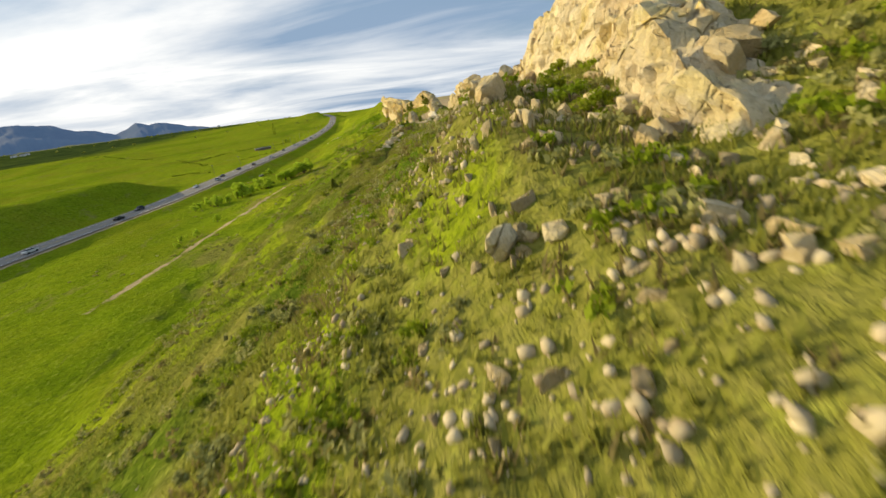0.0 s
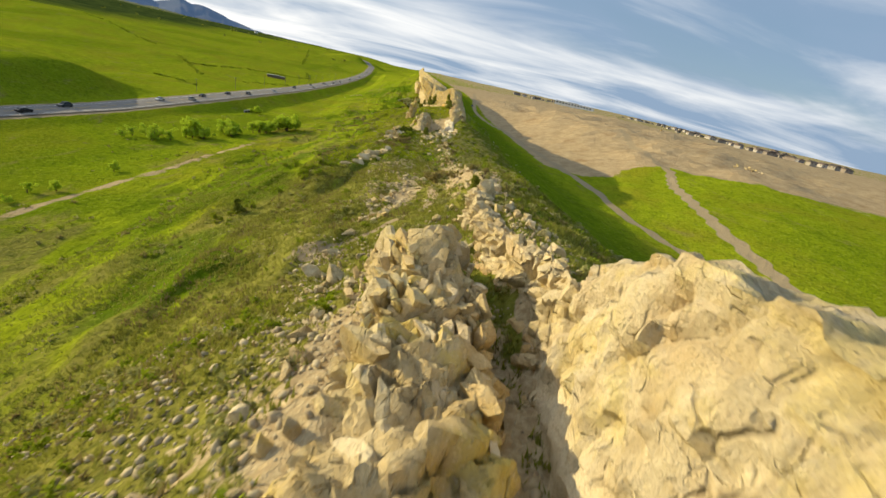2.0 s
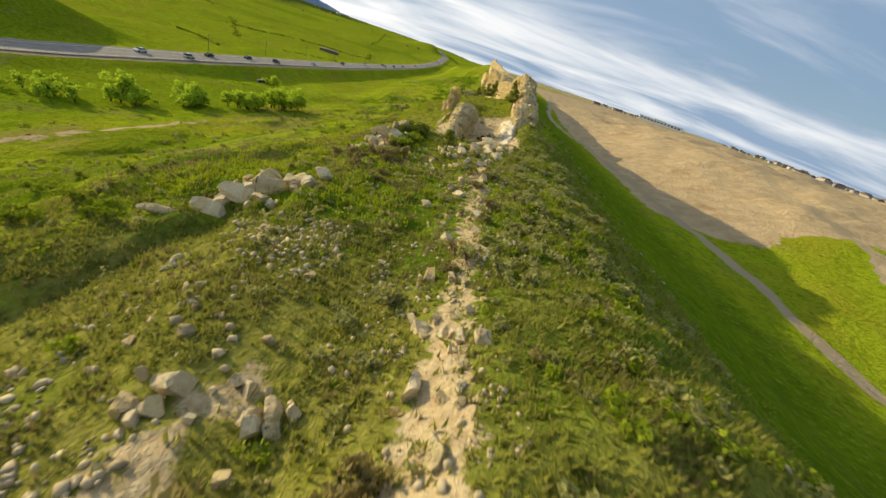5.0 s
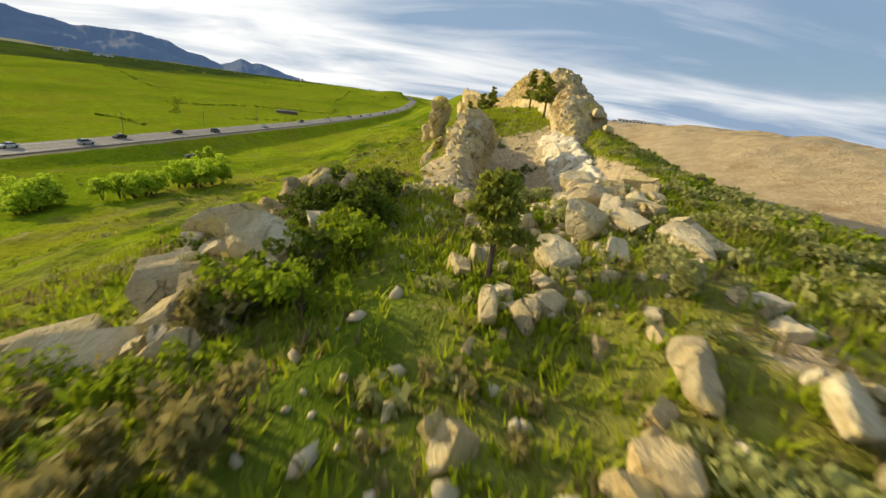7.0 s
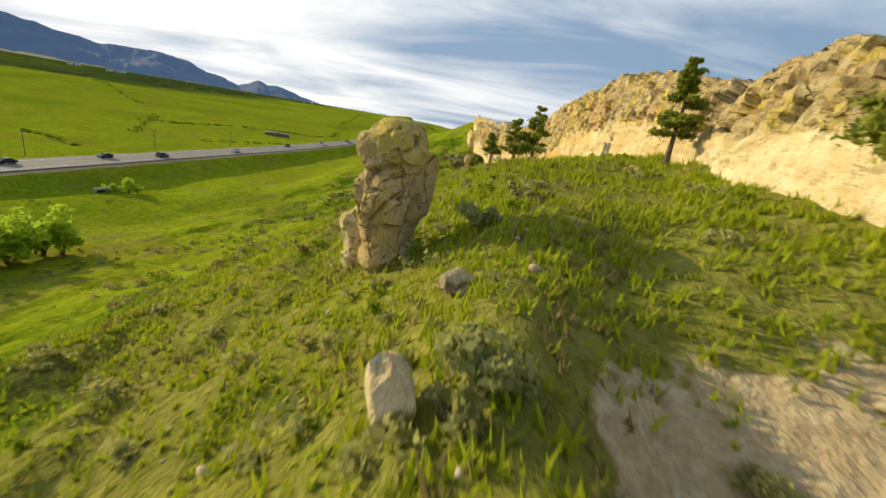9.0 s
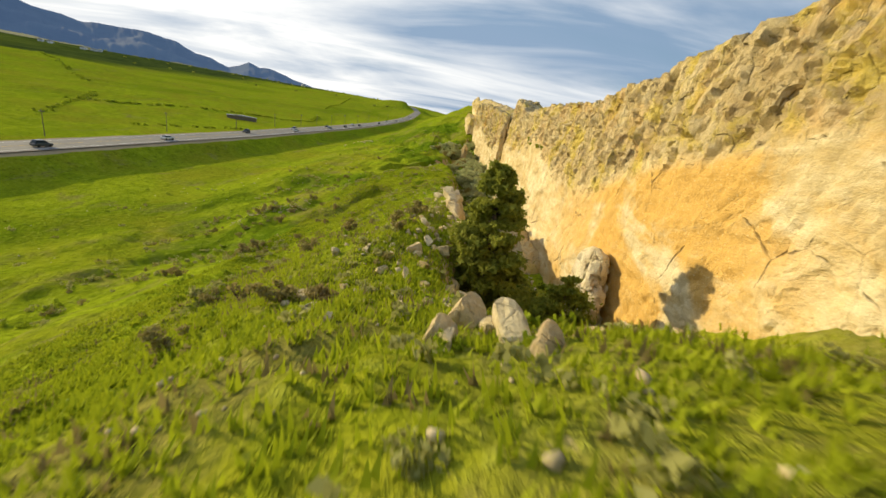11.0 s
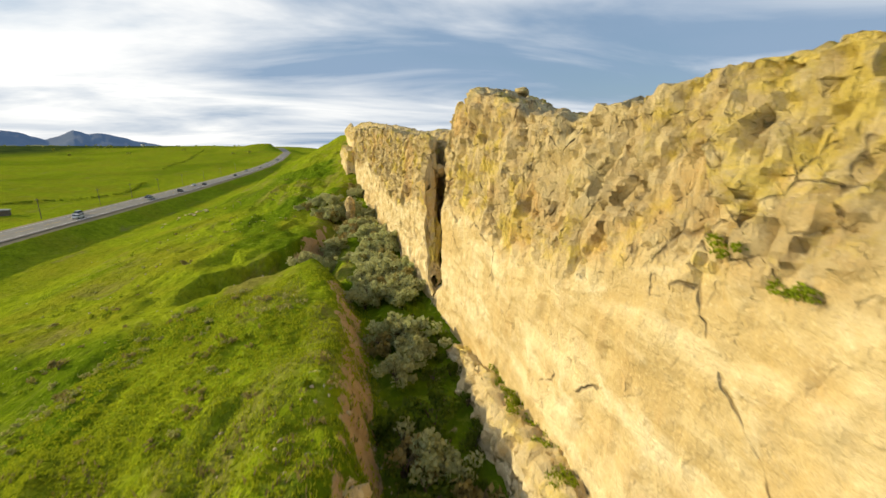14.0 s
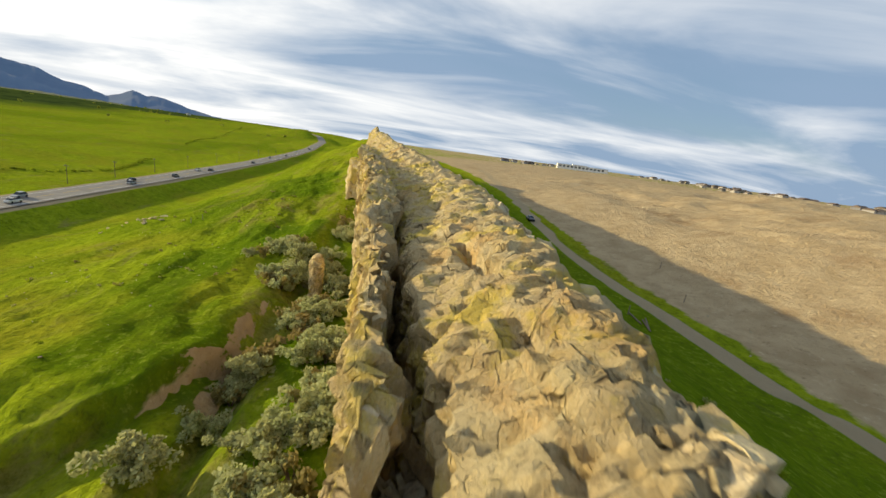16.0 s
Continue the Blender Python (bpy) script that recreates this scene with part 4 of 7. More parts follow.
def big_mesh(name, co, sides, material):
    """A mesh of many separate faces with the same number of sides: co is (faces * sides, 3)."""
    mesh = bpy.data.meshes.new(name)
    count = len(co) // sides
    mesh.vertices.add(len(co))
    mesh.vertices.foreach_set("co", np.asarray(co, np.float32).ravel())
    mesh.loops.add(len(co))
    mesh.loops.foreach_set("vertex_index", np.arange(len(co), dtype=np.int32))
    mesh.polygons.add(count)
    mesh.polygons.foreach_set("loop_start", np.arange(0, len(co), sides, dtype=np.int32))
    mesh.update(calc_edges=True)
    mesh.materials.append(material)
    return mesh


def part(name, mesh, parent, label=""):
    ob = new(name, mesh)
    ob.parent = parent
    return tagged(ob, label)


def ico(level):
    bm = bmesh.new()
    bmesh.ops.create_icosphere(bm, subdivisions=level, radius=1.0)
    v = np.array([p.co[:] for p in bm.verts])
    f = np.array([[q.index for q in p.verts] for p in bm.faces])
    bm.free()
    return v, f


ICO = {n: ico(n) for n in (1, 2, 3, 4)}


def stone_shape(seed, level, flat=0.75, planes=9, crumble=0.06):
    """A broken block: a ball cut by planes, with a worn, grainy skin. It rests with its base at z = -0.45."""
    r = np.random.default_rng(seed)
    v, f = ICO[level]
    v = v.copy()
    for j in range(planes):
        n = np.eye(3)[j % 3] * (1 if j < 3 else -1) + r.normal(size=3) * 0.34 if j < 6 else r.normal(size=3)
        n /= np.linalg.norm(n)
        d = r.uniform(0.36, 0.6) if j < 6 else r.uniform(0.48, 0.7)
        over = np.maximum(v @ n - d, 0)
        v -= 0.88 * over[:, None] * n
    v *= np.array([1.0, r.uniform(0.6, 0.95), flat * r.uniform(0.8, 1.1)])
    if level > 1:
        v *= (1 + crumble * fbm(v[:, 0] * 2.5 + seed, v[:, 1] * 2.5, v[:, 2] * 2.5, seed=seed, octaves=4))[:, None]
    return v, f


def stone_mesh(seed, level, material, **kw):
    v, f = stone_shape(seed, level, **kw)
    mesh = mesh_from("stone", v, f, material)
    for key, val in (("worn", 0.5 + 0.5 * math.sin(seed * 2.7)), ("mossy", 0.0), ("pale", 0.12), ("stain", 0.25 * (seed % 3 == 0))):
        mesh.attributes.new(key, "FLOAT", "POINT").data.foreach_set("value", np.full(len(v), val, np.float32))
    return mesh


BOULDERS = [stone_mesh(900 + n, 3, M_ROCK, crumble=0.10, planes=12) for n in range(7)]
STONES = [stone_mesh(950 + n, 2, M_STONE, crumble=0.14) for n in range(9)]


def boulder(x, y, size, turn_by, label, tilt=0.0, kind=None, sink=0.25, stretch=(1, 1, 1), group="", z=None, category="boulder"):
    n = (int(abs(x * 13 + y * 7)) if kind is None else kind) % len(BOULDERS)
    ob = new("boulder", BOULDERS[n])
    ob.scale = [size * s for s in stretch]
    base = float(height(x, y)) if z is None else z
    ob.matrix_world = Matrix.Translation((x, y, base + size * stretch[2] * (0.62 - sink))) @ Euler((radians(tilt), 0, radians(turn_by))).to_matrix().to_4x4() @ Matrix.Diagonal((*ob.scale, 1))
    return tagged(ob, label, category, group)


PALE, GREY, RUSTY = ("pale sandstone boulder lying in the grass", "grey lichen-stained boulder on the hillside", "rusty pink sandstone boulder among green shrubs")
for x, y, s, a, lab, tl, st in (
        (3.2, 24.6, 1.25, 20, RUSTY, 15, (0.85, 1.2, 1.15)), (3.3, 26.2, 0.9, 70, PALE, 0, (1, 1, 1.1)), (3.0, 31.3, 0.8, 10, PALE, 0, (1, 1, 1)), (4.3, 31.0, 0.75, 50, PALE, 0, (1.1, 1, 0.8)),
        (3.2, 27.6, 0.7, 0, PALE, 40, (0.7, 0.6, 1.6)), (4.9, 27.2, 0.75, 30, PALE, 30, (0.8, 0.7, 1.5)), (6.4, 27.3, 0.8, 10, PALE, 20, (0.8, 0.7, 1.4)),
        (-0.2, 12.2, 0.8, 40, PALE, 20, (1, 0.8, 1.1)), (0.9, 11.4, 0.5, 10, PALE, 0, (1, 1, 1)), (5.6, 14.5, 0.9, 80, GREY, 10, (1, 0.8, 0.8)), (6.8, 17.5, 1.0, 30, PALE, 10, (1.3, 0.9, 0.8)),
        (10.2, 59.5, 1.1, 30, GREY, 10, (1, 0.9, 1.0)), (9.0, 47.8, 1.3, 10, GREY, 25, (0.8, 1.1, 1.2)), (11.2, 55.2, 1.0, 60, RUSTY, 0, (1, 1, 1)),
        (17.3, 80.6, 1.5, 15, "tall grey boulder standing on the crest", 8, (0.8, 0.8, 1.5)), (12.8, 79.2, 0.75, 15, PALE, 0, (1, 1, 1)), (12.0, 72.4, 0.6, 0, PALE, 0, (1, 1, 0.8)),
        (16.5, 70.0, 0.8, 0, GREY, 20, (0.6, 1.2, 0.9)), (18.6, 75.2, 0.8, 40, PALE, 0, (1, 1, 0.8)), (19.6, 68.2, 0.7, 10, PALE, 0, (1, 1, 0.9)),
        (3.3, 76.5, 0.8, 10, PALE, 25, (1.3, 0.9, 0.6)), (4.3, 81.5, 0.8, 40, PALE, 15, (1.5, 0.9, 0.5)), (2.8, 71.6, 1.3, 20, PALE, 30, (1, 1.3, 0.6)), (5.0, 69.4, 1.3, 60, PALE, 25, (1, 1.4, 0.6)),
        (18.4, 97.5, 0.9, 20, PALE, 0, (1, 1, 0.7)), (14.1, 135.6, 0.7, 10, PALE, 0, (1, 1, 0.8)), (18.4, 133.2, 0.8, 40, PALE, 0, (1, 0.9, 0.8)), (15.6, 141, 0.9, 80, PALE, 0, (1.1, 0.8, 0.7)),
        (16.3, 151.6, 0.95, 75, "large white sandstone boulder lying on the stony crest", 12, (1.5, 0.8, 0.8)), (17.9, 150.6, 0.9, 60, PALE, 10, (1.6, 0.9, 0.7)), (15.2, 149.8, 0.8, 10, PALE, 0, (1, 0.9, 0.8)),
        (13.0, 161.3, 1.15, 15, "upright cream slab on the stony crest", 12, (0.55, 1.0, 1.2)), (14.9, 161.9, 1.2, 70, PALE, 12, (1.5, 0.8, 0.8)), (12.4, 163.2, 0.9, 30, RUSTY, 10, (0.8, 1, 1.0)), (12.9, 153.4, 0.7, 0, PALE, 40, (0.5, 0.8, 1.4)), (13.8, 153.6, 0.75, 20, RUSTY, 30, (0.6, 1.0, 1.2)), (14.6, 154.6, 0.7, 40, PALE, 0, (1, 1, 0.8)), (12.0, 150.3, 0.5, 0, PALE, 30, (0.5, 0.7, 1.3)),
        (15.2, 157.2, 1.1, 15, PALE, 10, (0.9, 0.9, 0.9)), (16.8, 160.2, 1.2, 50, "yellow lichen-streaked boulder on the crest", 10, (0.8, 0.9, 1.2)), (18.0, 163.5, 1.4, 20, PALE, 0, (1.2, 1, 0.8)),
        (18.6, 167.2, 1.5, 20, PALE, 0, (1, 1.3, 0.9)), (19.3, 172, 1.3, 70, PALE, 0, (1.4, 1, 0.8)), (10.6, 194.6, 0.9, 20, GREY, 35, (0.7, 0.8, 1.4)), (11.4, 199, 0.8, 60, GREY, 10, (1, 1, 0.8)), (-3, 193, 0.8, 0, PALE, 0, (1.3, 0.8, 0.7)),
        (8.0, 252.6, 0.7, 20, "white quarry boulder on the trench rim", 10, (0.9, 0.9, 1.1)), (6.9, 248.4, 0.5, 60, PALE, 20, (1.3, 0.8, 0.7)), (9.6, 254.6, 0.7, 0, PALE, 0, (1, 1, 1)), (11.0, 257, 0.6, 30, PALE, 0, (1, 1, 0.8)),
        (10.8, 240.6, 0.95, 20, "cream boulder on the brink of the quarry", 15, (0.8, 1.1, 1.1)), (12.2, 241.4, 0.8, 60, PALE, 10, (0.8, 0.9, 1.1)), (11.8, 239.4, 0.9, 10, PALE, 15, (0.8, 1.2, 0.9)), (10.1, 238.9, 0.7, 40, PALE, 10, (0.9, 1, 1)), (12.4, 238.2, 0.9, 75, PALE, 10, (1.4, 0.8, 0.6)), (4.2, 245.6, 0.6, 30, PALE, 0, (1, 0.8, 0.8)), (8.7, 284.6, 1.5, 10, "white quarry boulder on the trench rim", 10, (0.8, 1.0, 1.2)), (9.4, 281.6, 1.2, 40, PALE, 10, (0.9, 1, 1.2)), (7.3, 286.8, 0.9, 40, PALE, 0, (1, 1, 0.9)),
        (4.6, 274.6, 0.5, 20, PALE, 10, (1.2, 0.7, 0.7)), (5.7, 276.8, 0.45, 20, PALE, 10, (1.2, 0.9, 0.7)),
        (19.0, 299, 1.1, 0, GREY, 0, (1, 1, 0.7)), (18.2, 306, 1.2, 40, PALE, 0, (1, 1.2, 0.7)), (16.4, 245.6, 1.1, 30, PALE, 10, (1.4, 0.9, 0.7)), (18.2, 247.2, 1.3, 20, PALE, 10, (1.4, 0.9, 0.7)), (14.6, 244.2, 0.8, 60, PALE, 10, (1.3, 0.9, 0.7)),
        (26.4, 343.6, 1.1, 30, PALE, 0, (1, 1, 0.8)), (28.6, 350.4, 1.2, 20, "rounded block perched on the cliff's far edge", 0, (1, 1, 0.7)), (27.2, 353.6, 1.0, 60, PALE, 0, (1, 1, 0.8)), (21.4, 330.4, 0.95, 20, "square block perched on the cliff top", 0, (1, 1, 0.8)),
        (23.6, 326.4, 1.0, 20, PALE, 0, (1, 1, 0.7)), (28.2, 366.5, 1.6, 20, GREY, 10, (0.9, 1, 1.1)), (28.6, 369.4, 1.7, 70, GREY, 0, (0.9, 1, 1.2)), (26.8, 372.4, 1.6, 40, GREY, 0, (1, 1, 1)), (29.6, 374, 1.5, 10, GREY, 0, (1, 1, 1.1)),
        (24.6, 204.2, 1.4, 20, GREY, 10, (0.9, 1.0, 1.0)), (25.6, 206.6, 1.2, 20, GREY, 10, (0.9, 1.2, 0.8)), (25.4, 195, 1.5, 0, GREY, 0, (1, 1, 0.9)), (26.0, 191.4, 1.4, 50, GREY, 0, (1, 1, 0.9)), (26.4, 188.6, 1.0, 50, GREY, 0, (1, 1, 0.9))):
    on_wall = 19.0 < x and (188 < y < 208 or y > 320)
    boulder(x, y, s, a, lab, tl, stretch=st, group="scattered boulders", sink=0.25 if not on_wall else 0.5, z=None if not on_wall else float(np.interp(y, [188, 191, 195, 204, 207, 320, 326, 329, 343, 350, 366, 375], [-5.4, -4.0, -2.6, 0.6, 0.9, -0.6, 0.2, 0.8, -2.2, -2.6, -2.2, -2.0])))

# tilted slabs of the two outcrops on the west side
for n, (x, y, s, a, tl, st) in enumerate(((0.4, 131, 1.7, 20, 35, (1.6, 0.9, 0.6)), (2.2, 132.5, 1.8, 30, 30, (1.5, 1.0, 0.7)), (-1.0, 128.8, 1.4, 10, 30, (1.6, 0.8, 0.5)), (3.4, 134.2, 1.5, 30, 20, (1.2, 1, 0.9)), (0.6, 134.6, 1.5, 60, 20, (1.3, 1, 0.8)), (4.6, 136.6, 1.2, 20, 20, (1, 1, 0.9)), (-3.0, 126.8, 1.2, 10, 25, (1.7, 0.8, 0.5)),
                                          (4.4, 152.8, 1.4, 30, 28, (1.8, 1.0, 0.6)), (4.4, 156.4, 1.7, 40, 30, (1.5, 1.0, 0.8)), (6.3, 157.4, 1.6, 60, 20, (1.1, 1.0, 1.1)), (4.8, 164.8, 1.5, 30, 10, (1, 1, 1.2)), (3.5, 160.4, 1.6, 20, 25, (1.3, 1.0, 0.9)), (3.4, 150.6, 1.2, 30, 25, (1.8, 0.8, 0.5)), (6.3, 154.4, 1.0, 10, 20, (1.3, 1, 0.8)), (3.0, 157.6, 1.2, 45, 20, (1.3, 1, 0.7)), (5.6, 159.4, 1.2, 80, 35, (1.2, 0.9, 1.1)), (5.4, 166.4, 1.1, 10, 15, (0.9, 1, 1.3)), (2.2, 154.6, 1.1, 15, 25, (1.6, 0.9, 0.5)), (6.6, 152.4, 0.8, 50, 20, (1.2, 0.9, 0.7)))):
    boulder(x, y, s * 0.95, a, "tilted brown sandstone slab of a hillside outcrop", tl, kind=n, stretch=st, group="outcrop slabs", category="rock")


def column(name, x, y, z0, z1, rx, ry, label, seed, waist=0.75, taper=0.0, pale=0.0):
    """A standing pillar of rock with jointed blocks."""
    a = np.linspace(0, 2 * np.pi, 49)[None, :]
    levels = np.linspace(0, 1, int((z1 - z0) / 0.14) + 4)[:, None]
    shape = waist + (1 - waist) * smooth(levels, 0.35, 0.7)
    shape = shape * np.sqrt(np.clip(1 - np.clip((levels - 0.86) / 0.14, 0, 1) ** 2.2, 0, 1)) * (1 + 0.35 * (1 - smooth(levels, 0, 0.18)))
    shape = shape * (1 - taper * levels)
    cx, cy, zz = np.cos(a) * shape, np.sin(a) * shape, z0 + (z1 - z0) * levels + 0 * a
    px, py = cx * rx, cy * ry
    b, e = blocks(px / 1.3 + x, py / 1.3 + y, zz / 1.1, seed=seed, tilt=0.9)
    grow_out = 1 + 0.17 * b - 0.14 * (1 - smooth(e, 0, 0.12)) + 0.08 * fbm(px, py, zz, seed=seed + 3)
    grow_out[:, -1] = grow_out[:, 0]
    mesh = grid_mesh(name, x + px * grow_out, y + py * grow_out, zz, dict(worn=np.full(zz.shape, 0.7), mossy=np.zeros(zz.shape), pale=np.full(zz.shape, pale), stain=np.full(zz.shape, 0.3)), M_ROCK, False)
    return tagged(new(name, mesh), label, "rock pillar")


column("rock_pillar", 8.6, 204.2, -11.5, -3.7, 1.35, 1.2, "free-standing brown sandstone pillar on the grassy slope", 400, 0.62)
column("rock_pillar", 7.2, 206.0, -12, -7.6, 0.9, 0.8, "low broken stump of rock beside the pillar", 410, 0.8)
column("rock_pillar", 21.4, 261.2, -21.5, -12.9, 2.2, 3.6, "rounded pale rock leaning against the cliff", 420, 0.9, 0.55, 0.9)
column("rock_pillar", 9.4, 399.0, -25.5, -15.8, 1.1, 1.9, "narrow upright slab among silvery bushes", 430, 0.9)


# ---- loose stones ----
def scatter(count, x0, x1, y0, y1, seed, keep=None):
    r = np.random.default_rng(seed)
    x, y = r.uniform(x0, x1, count), r.uniform(y0, y1, count)
    if keep is not None:
        ok = r.uniform(size=count) < keep(x, y)
        x, y = x[ok], y[ok]
    return x, y, height(x, y), r


def clumpy(scale, lo, hi, seed, floor=0.06, stretch=1.4):
    return lambda x, y: smooth(fbm(x / scale, y / (scale * stretch), seed=seed, octaves=3), lo, hi) * (1 - floor) + floor


# single stones near the path, each a thing of its own
for zone_no, (cnt, x0, x1, y0, y1, s0, s1) in enumerate(((170, -3, 8.5, 6, 34, 0.18, 0.5), (55, 3, 12, 44, 76, 0.3, 0.8), (40, 13, 21, 60, 100, 0.25, 0.6), (35, 3, 11, 96, 126, 0.25, 0.6), (36, 10, 21, 128, 178, 0.2, 0.5), (30, 3, 11, 240, 300, 0.25, 0.6))):
    x, y, z, r = scatter(cnt, x0, x1, y0, y1, 500 + zone_no)
    for px, py, pz in zip(x, y, z):
        s = r.uniform(s0, s1)
        ob = new("stone", STONES[r.integers(len(STONES))])
        ob.matrix_world = pose(px, py, pz + 0.08 * s, r.uniform(-35, 35), r.uniform(-20, 20), r.uniform(0, 360)) @ Matrix.Diagonal((s * r.uniform(0.7, 1.2), s * r.uniform(0.6, 1), s * r.uniform(0.7, 1.7), 1))
        tagged(ob, "pale angular stone lying in rough grass", "stone", "loose stones")

# the uncountable rest
tri_v, tri_f = [], []
SHAPES = [stone_shape(1000 + n, 1, planes=6) for n in range(8)]
for zone_no, (cnt, x0, x1, y0, y1, s0, s1, keep) in enumerate((
        (6500, -9, 12, 2, 62, 0.07, 0.30, clumpy(5, -0.35, 0.5, 90)), (2200, -18, 0, 5, 110, 0.06, 0.2, clumpy(6, 0.0, 0.7, 91)), (1700, 0, 14, 44, 80, 0.1, 0.36, clumpy(5, -0.5, 0.4, 92)),
        (2600, 12, 21, 58, 104, 0.08, 0.35, clumpy(4, -0.3, 0.4, 93)), (2800, 2, 10.5, 94, 128, 0.09, 0.38, clumpy(4, -0.3, 0.35, 94)), (900, 13, 20, 100, 128, 0.08, 0.3, clumpy(4, -0.2, 0.4, 97)), (2600, 9, 22, 126, 172, 0.08, 0.35, clumpy(4, -0.1, 0.5, 95)),
        (700, 24, 42, 20, 200, 0.1, 0.4, clumpy(7, 0.0, 0.6, 96)), (700, 4, 14, 172, 250, 0.08, 0.3, clumpy(4, 0.0, 0.5, 98)), (900, 1, 12, 238, 318, 0.08, 0.3, clumpy(4, -0.1, 0.5, 99)),
        (900, 11, 20.4, 256, 300, 0.1, 0.45, clumpy(4, -0.4, 0.4, 89)), (350, 14, 23, 168, 196, 0.1, 0.4, clumpy(4, -0.4, 0.4, 88)), (700, -60, 0, 260, 460, 0.1, 0.3, clumpy(9, 0.2, 0.7, 87)),
        (500, 66, 130, 330, 480, 0.15, 0.45, clumpy(12, 0.1, 0.6, 86)), (420, -29, -20, 296, 315, 0.12, 0.4, clumpy(3, -0.5, 0.4, 85)), (200, 27, 40, 320, 420, 0.15, 0.5, clumpy(6, -0.2, 0.5, 84)))):
    x, y, z, r = scatter(cnt, x0, x1, y0, y1, 600 + zone_no, keep)
    for px, py, pz in zip(x, y, z):
        sv, sf = SHAPES[r.integers(len(SHAPES))]
        s = s0 + (s1 - s0) * r.uniform() ** 2.2
        turn_by = Euler((r.uniform(-0.7, 0.7), r.uniform(-0.5, 0.5), r.uniform(0, 6.28))).to_matrix()
        v = (sv * (s * r.uniform(0.7, 1.3), s, s * r.uniform(0.7, 1.4))) @ np.array(turn_by).T + (px, py, pz + 0.15 * s)
        tri_v.append(v[sf].reshape(-1, 3))


def mat_gravel():
    k = Mat("scattered_stone", 0.93)
    isl = k.n.new("ShaderNodeNewGeometry").outputs["Random Per Island"]
    col = k.mix(isl, (0.30, 0.25, 0.16), (0.55, 0.47, 0.30))
    return k.done(k.mix(k.math("MULTIPLY", k.ramp(k.noise(k.where(), 2.0, 4), 0.5, 0.75), 0.6), col, (0.42, 0.27, 0.15)))


gravel = big_mesh("stones", np.concatenate(tri_v), 3, mat_gravel())
bm = bmesh.new()
bm.from_mesh(gravel)
bmesh.ops.remove_doubles(bm, verts=bm.verts, dist=0.0005)
bm.to_mesh(gravel)
bm.free()
tagged(new("stones", gravel), "countless small pale stones strewn over the slope", "stones", kind="stuff")

# ---- plants ----
M_SAGE = mat_leaf("sage_leaves", (0.25, 0.27, 0.085), (0.42, 0.43, 0.16), (0.36, 0.33, 0.11))
M_SHRUB = mat_leaf("shrub_leaves", (0.14, 0.22, 0.009), (0.28, 0.36, 0.018), (0.28, 0.29, 0.02))
# darker copy of the shrub leaves: deep shade of trench and pit in the colour
M_SHADED = mat_leaf("shaded_shrub_leaves", (0.055, 0.095, 0.008), (0.13, 0.18, 0.016), (0.10, 0.12, 0.014))
M_DRY = mat_leaf("dry_twigs", (0.22, 0.175, 0.06), (0.34, 0.27, 0.11), (0.25, 0.24, 0.07))
M_OLIVE = mat_leaf("silvery_leaves", (0.30, 0.34, 0.14), (0.54, 0.57, 0.29), (0.40, 0.38, 0.19))
M_WILLOW = mat_leaf("willow_leaves", (0.36, 0.48, 0.03), (0.52, 0.64, 0.05), (0.42, 0.54, 0.04))
M_NEEDLE = mat_leaf("pine_needles", (0.17, 0.21, 0.025), (0.33, 0.36, 0.055), (0.27, 0.28, 0.045))
M_BLADE = mat_leaf("grass_blades", (0.22, 0.295, 0.009), (0.38, 0.45, 0.018), (0.32, 0.33, 0.02))
M_CREST = mat_leaf("crest_grass", (0.16, 0.19, 0.022), (0.31, 0.33, 0.06), (0.28, 0.26, 0.05))
M_STRAW = mat_leaf("dry_grass", (0.17, 0.14, 0.05), (0.27, 0.22, 0.09), (0.2, 0.17, 0.06))
M_BARK = mat_plain("bark", (0.09, 0.065, 0.045), (0.16, 0.12, 0.085), 0.95, 6.0, 0.0, 0.02)


def leaf_faces(centres, size, r, long=1.5, up=0.4):
    """Small four-sided leaves or sprigs at the centres, turned at random."""
    n = len(centres)
    a = r.normal(size=(n, 3)) + (0, 0, up)
    a /= np.linalg.norm(a, axis=1)[:, None]
    b = np.cross(a, r.normal(size=(n, 3)))
    b /= np.linalg.norm(b, axis=1)[:, None] + 1e-9
    s = (np.asarray(size) * r.uniform(0.6, 1.3, n))[:, None]
    u, w = a * s * long, b * s * 0.5
    return np.stack([centres - u * 0.5, centres + w, centres + u * 0.5, centres - w], 1).reshape(-1, 3)


def lobes(r, count, spread, tall, radius):
    c = np.stack([r.normal(0, spread, count), r.normal(0, spread, count), r.uniform(0.35, 1.0, count) * tall], 1)
    return c, r.uniform(0.6, 1.1, count) * radius


def lobed_cloud(r, n, centres, radii, shell=0.65):
    pick = r.integers(len(centres), size=n)
    d = r.normal(size=(n, 3))
    d /= np.linalg.norm(d, axis=1)[:, None]
    rad = radii[pick] * (shell + (1 - shell) * r.uniform(size=n)) * r.uniform(0.75, 1.1, n)
    p = centres[pick] + d * rad[:, None] * (1, 1, 0.85)
    p[:, 2] = np.maximum(p[:, 2], 0.03)
    return p


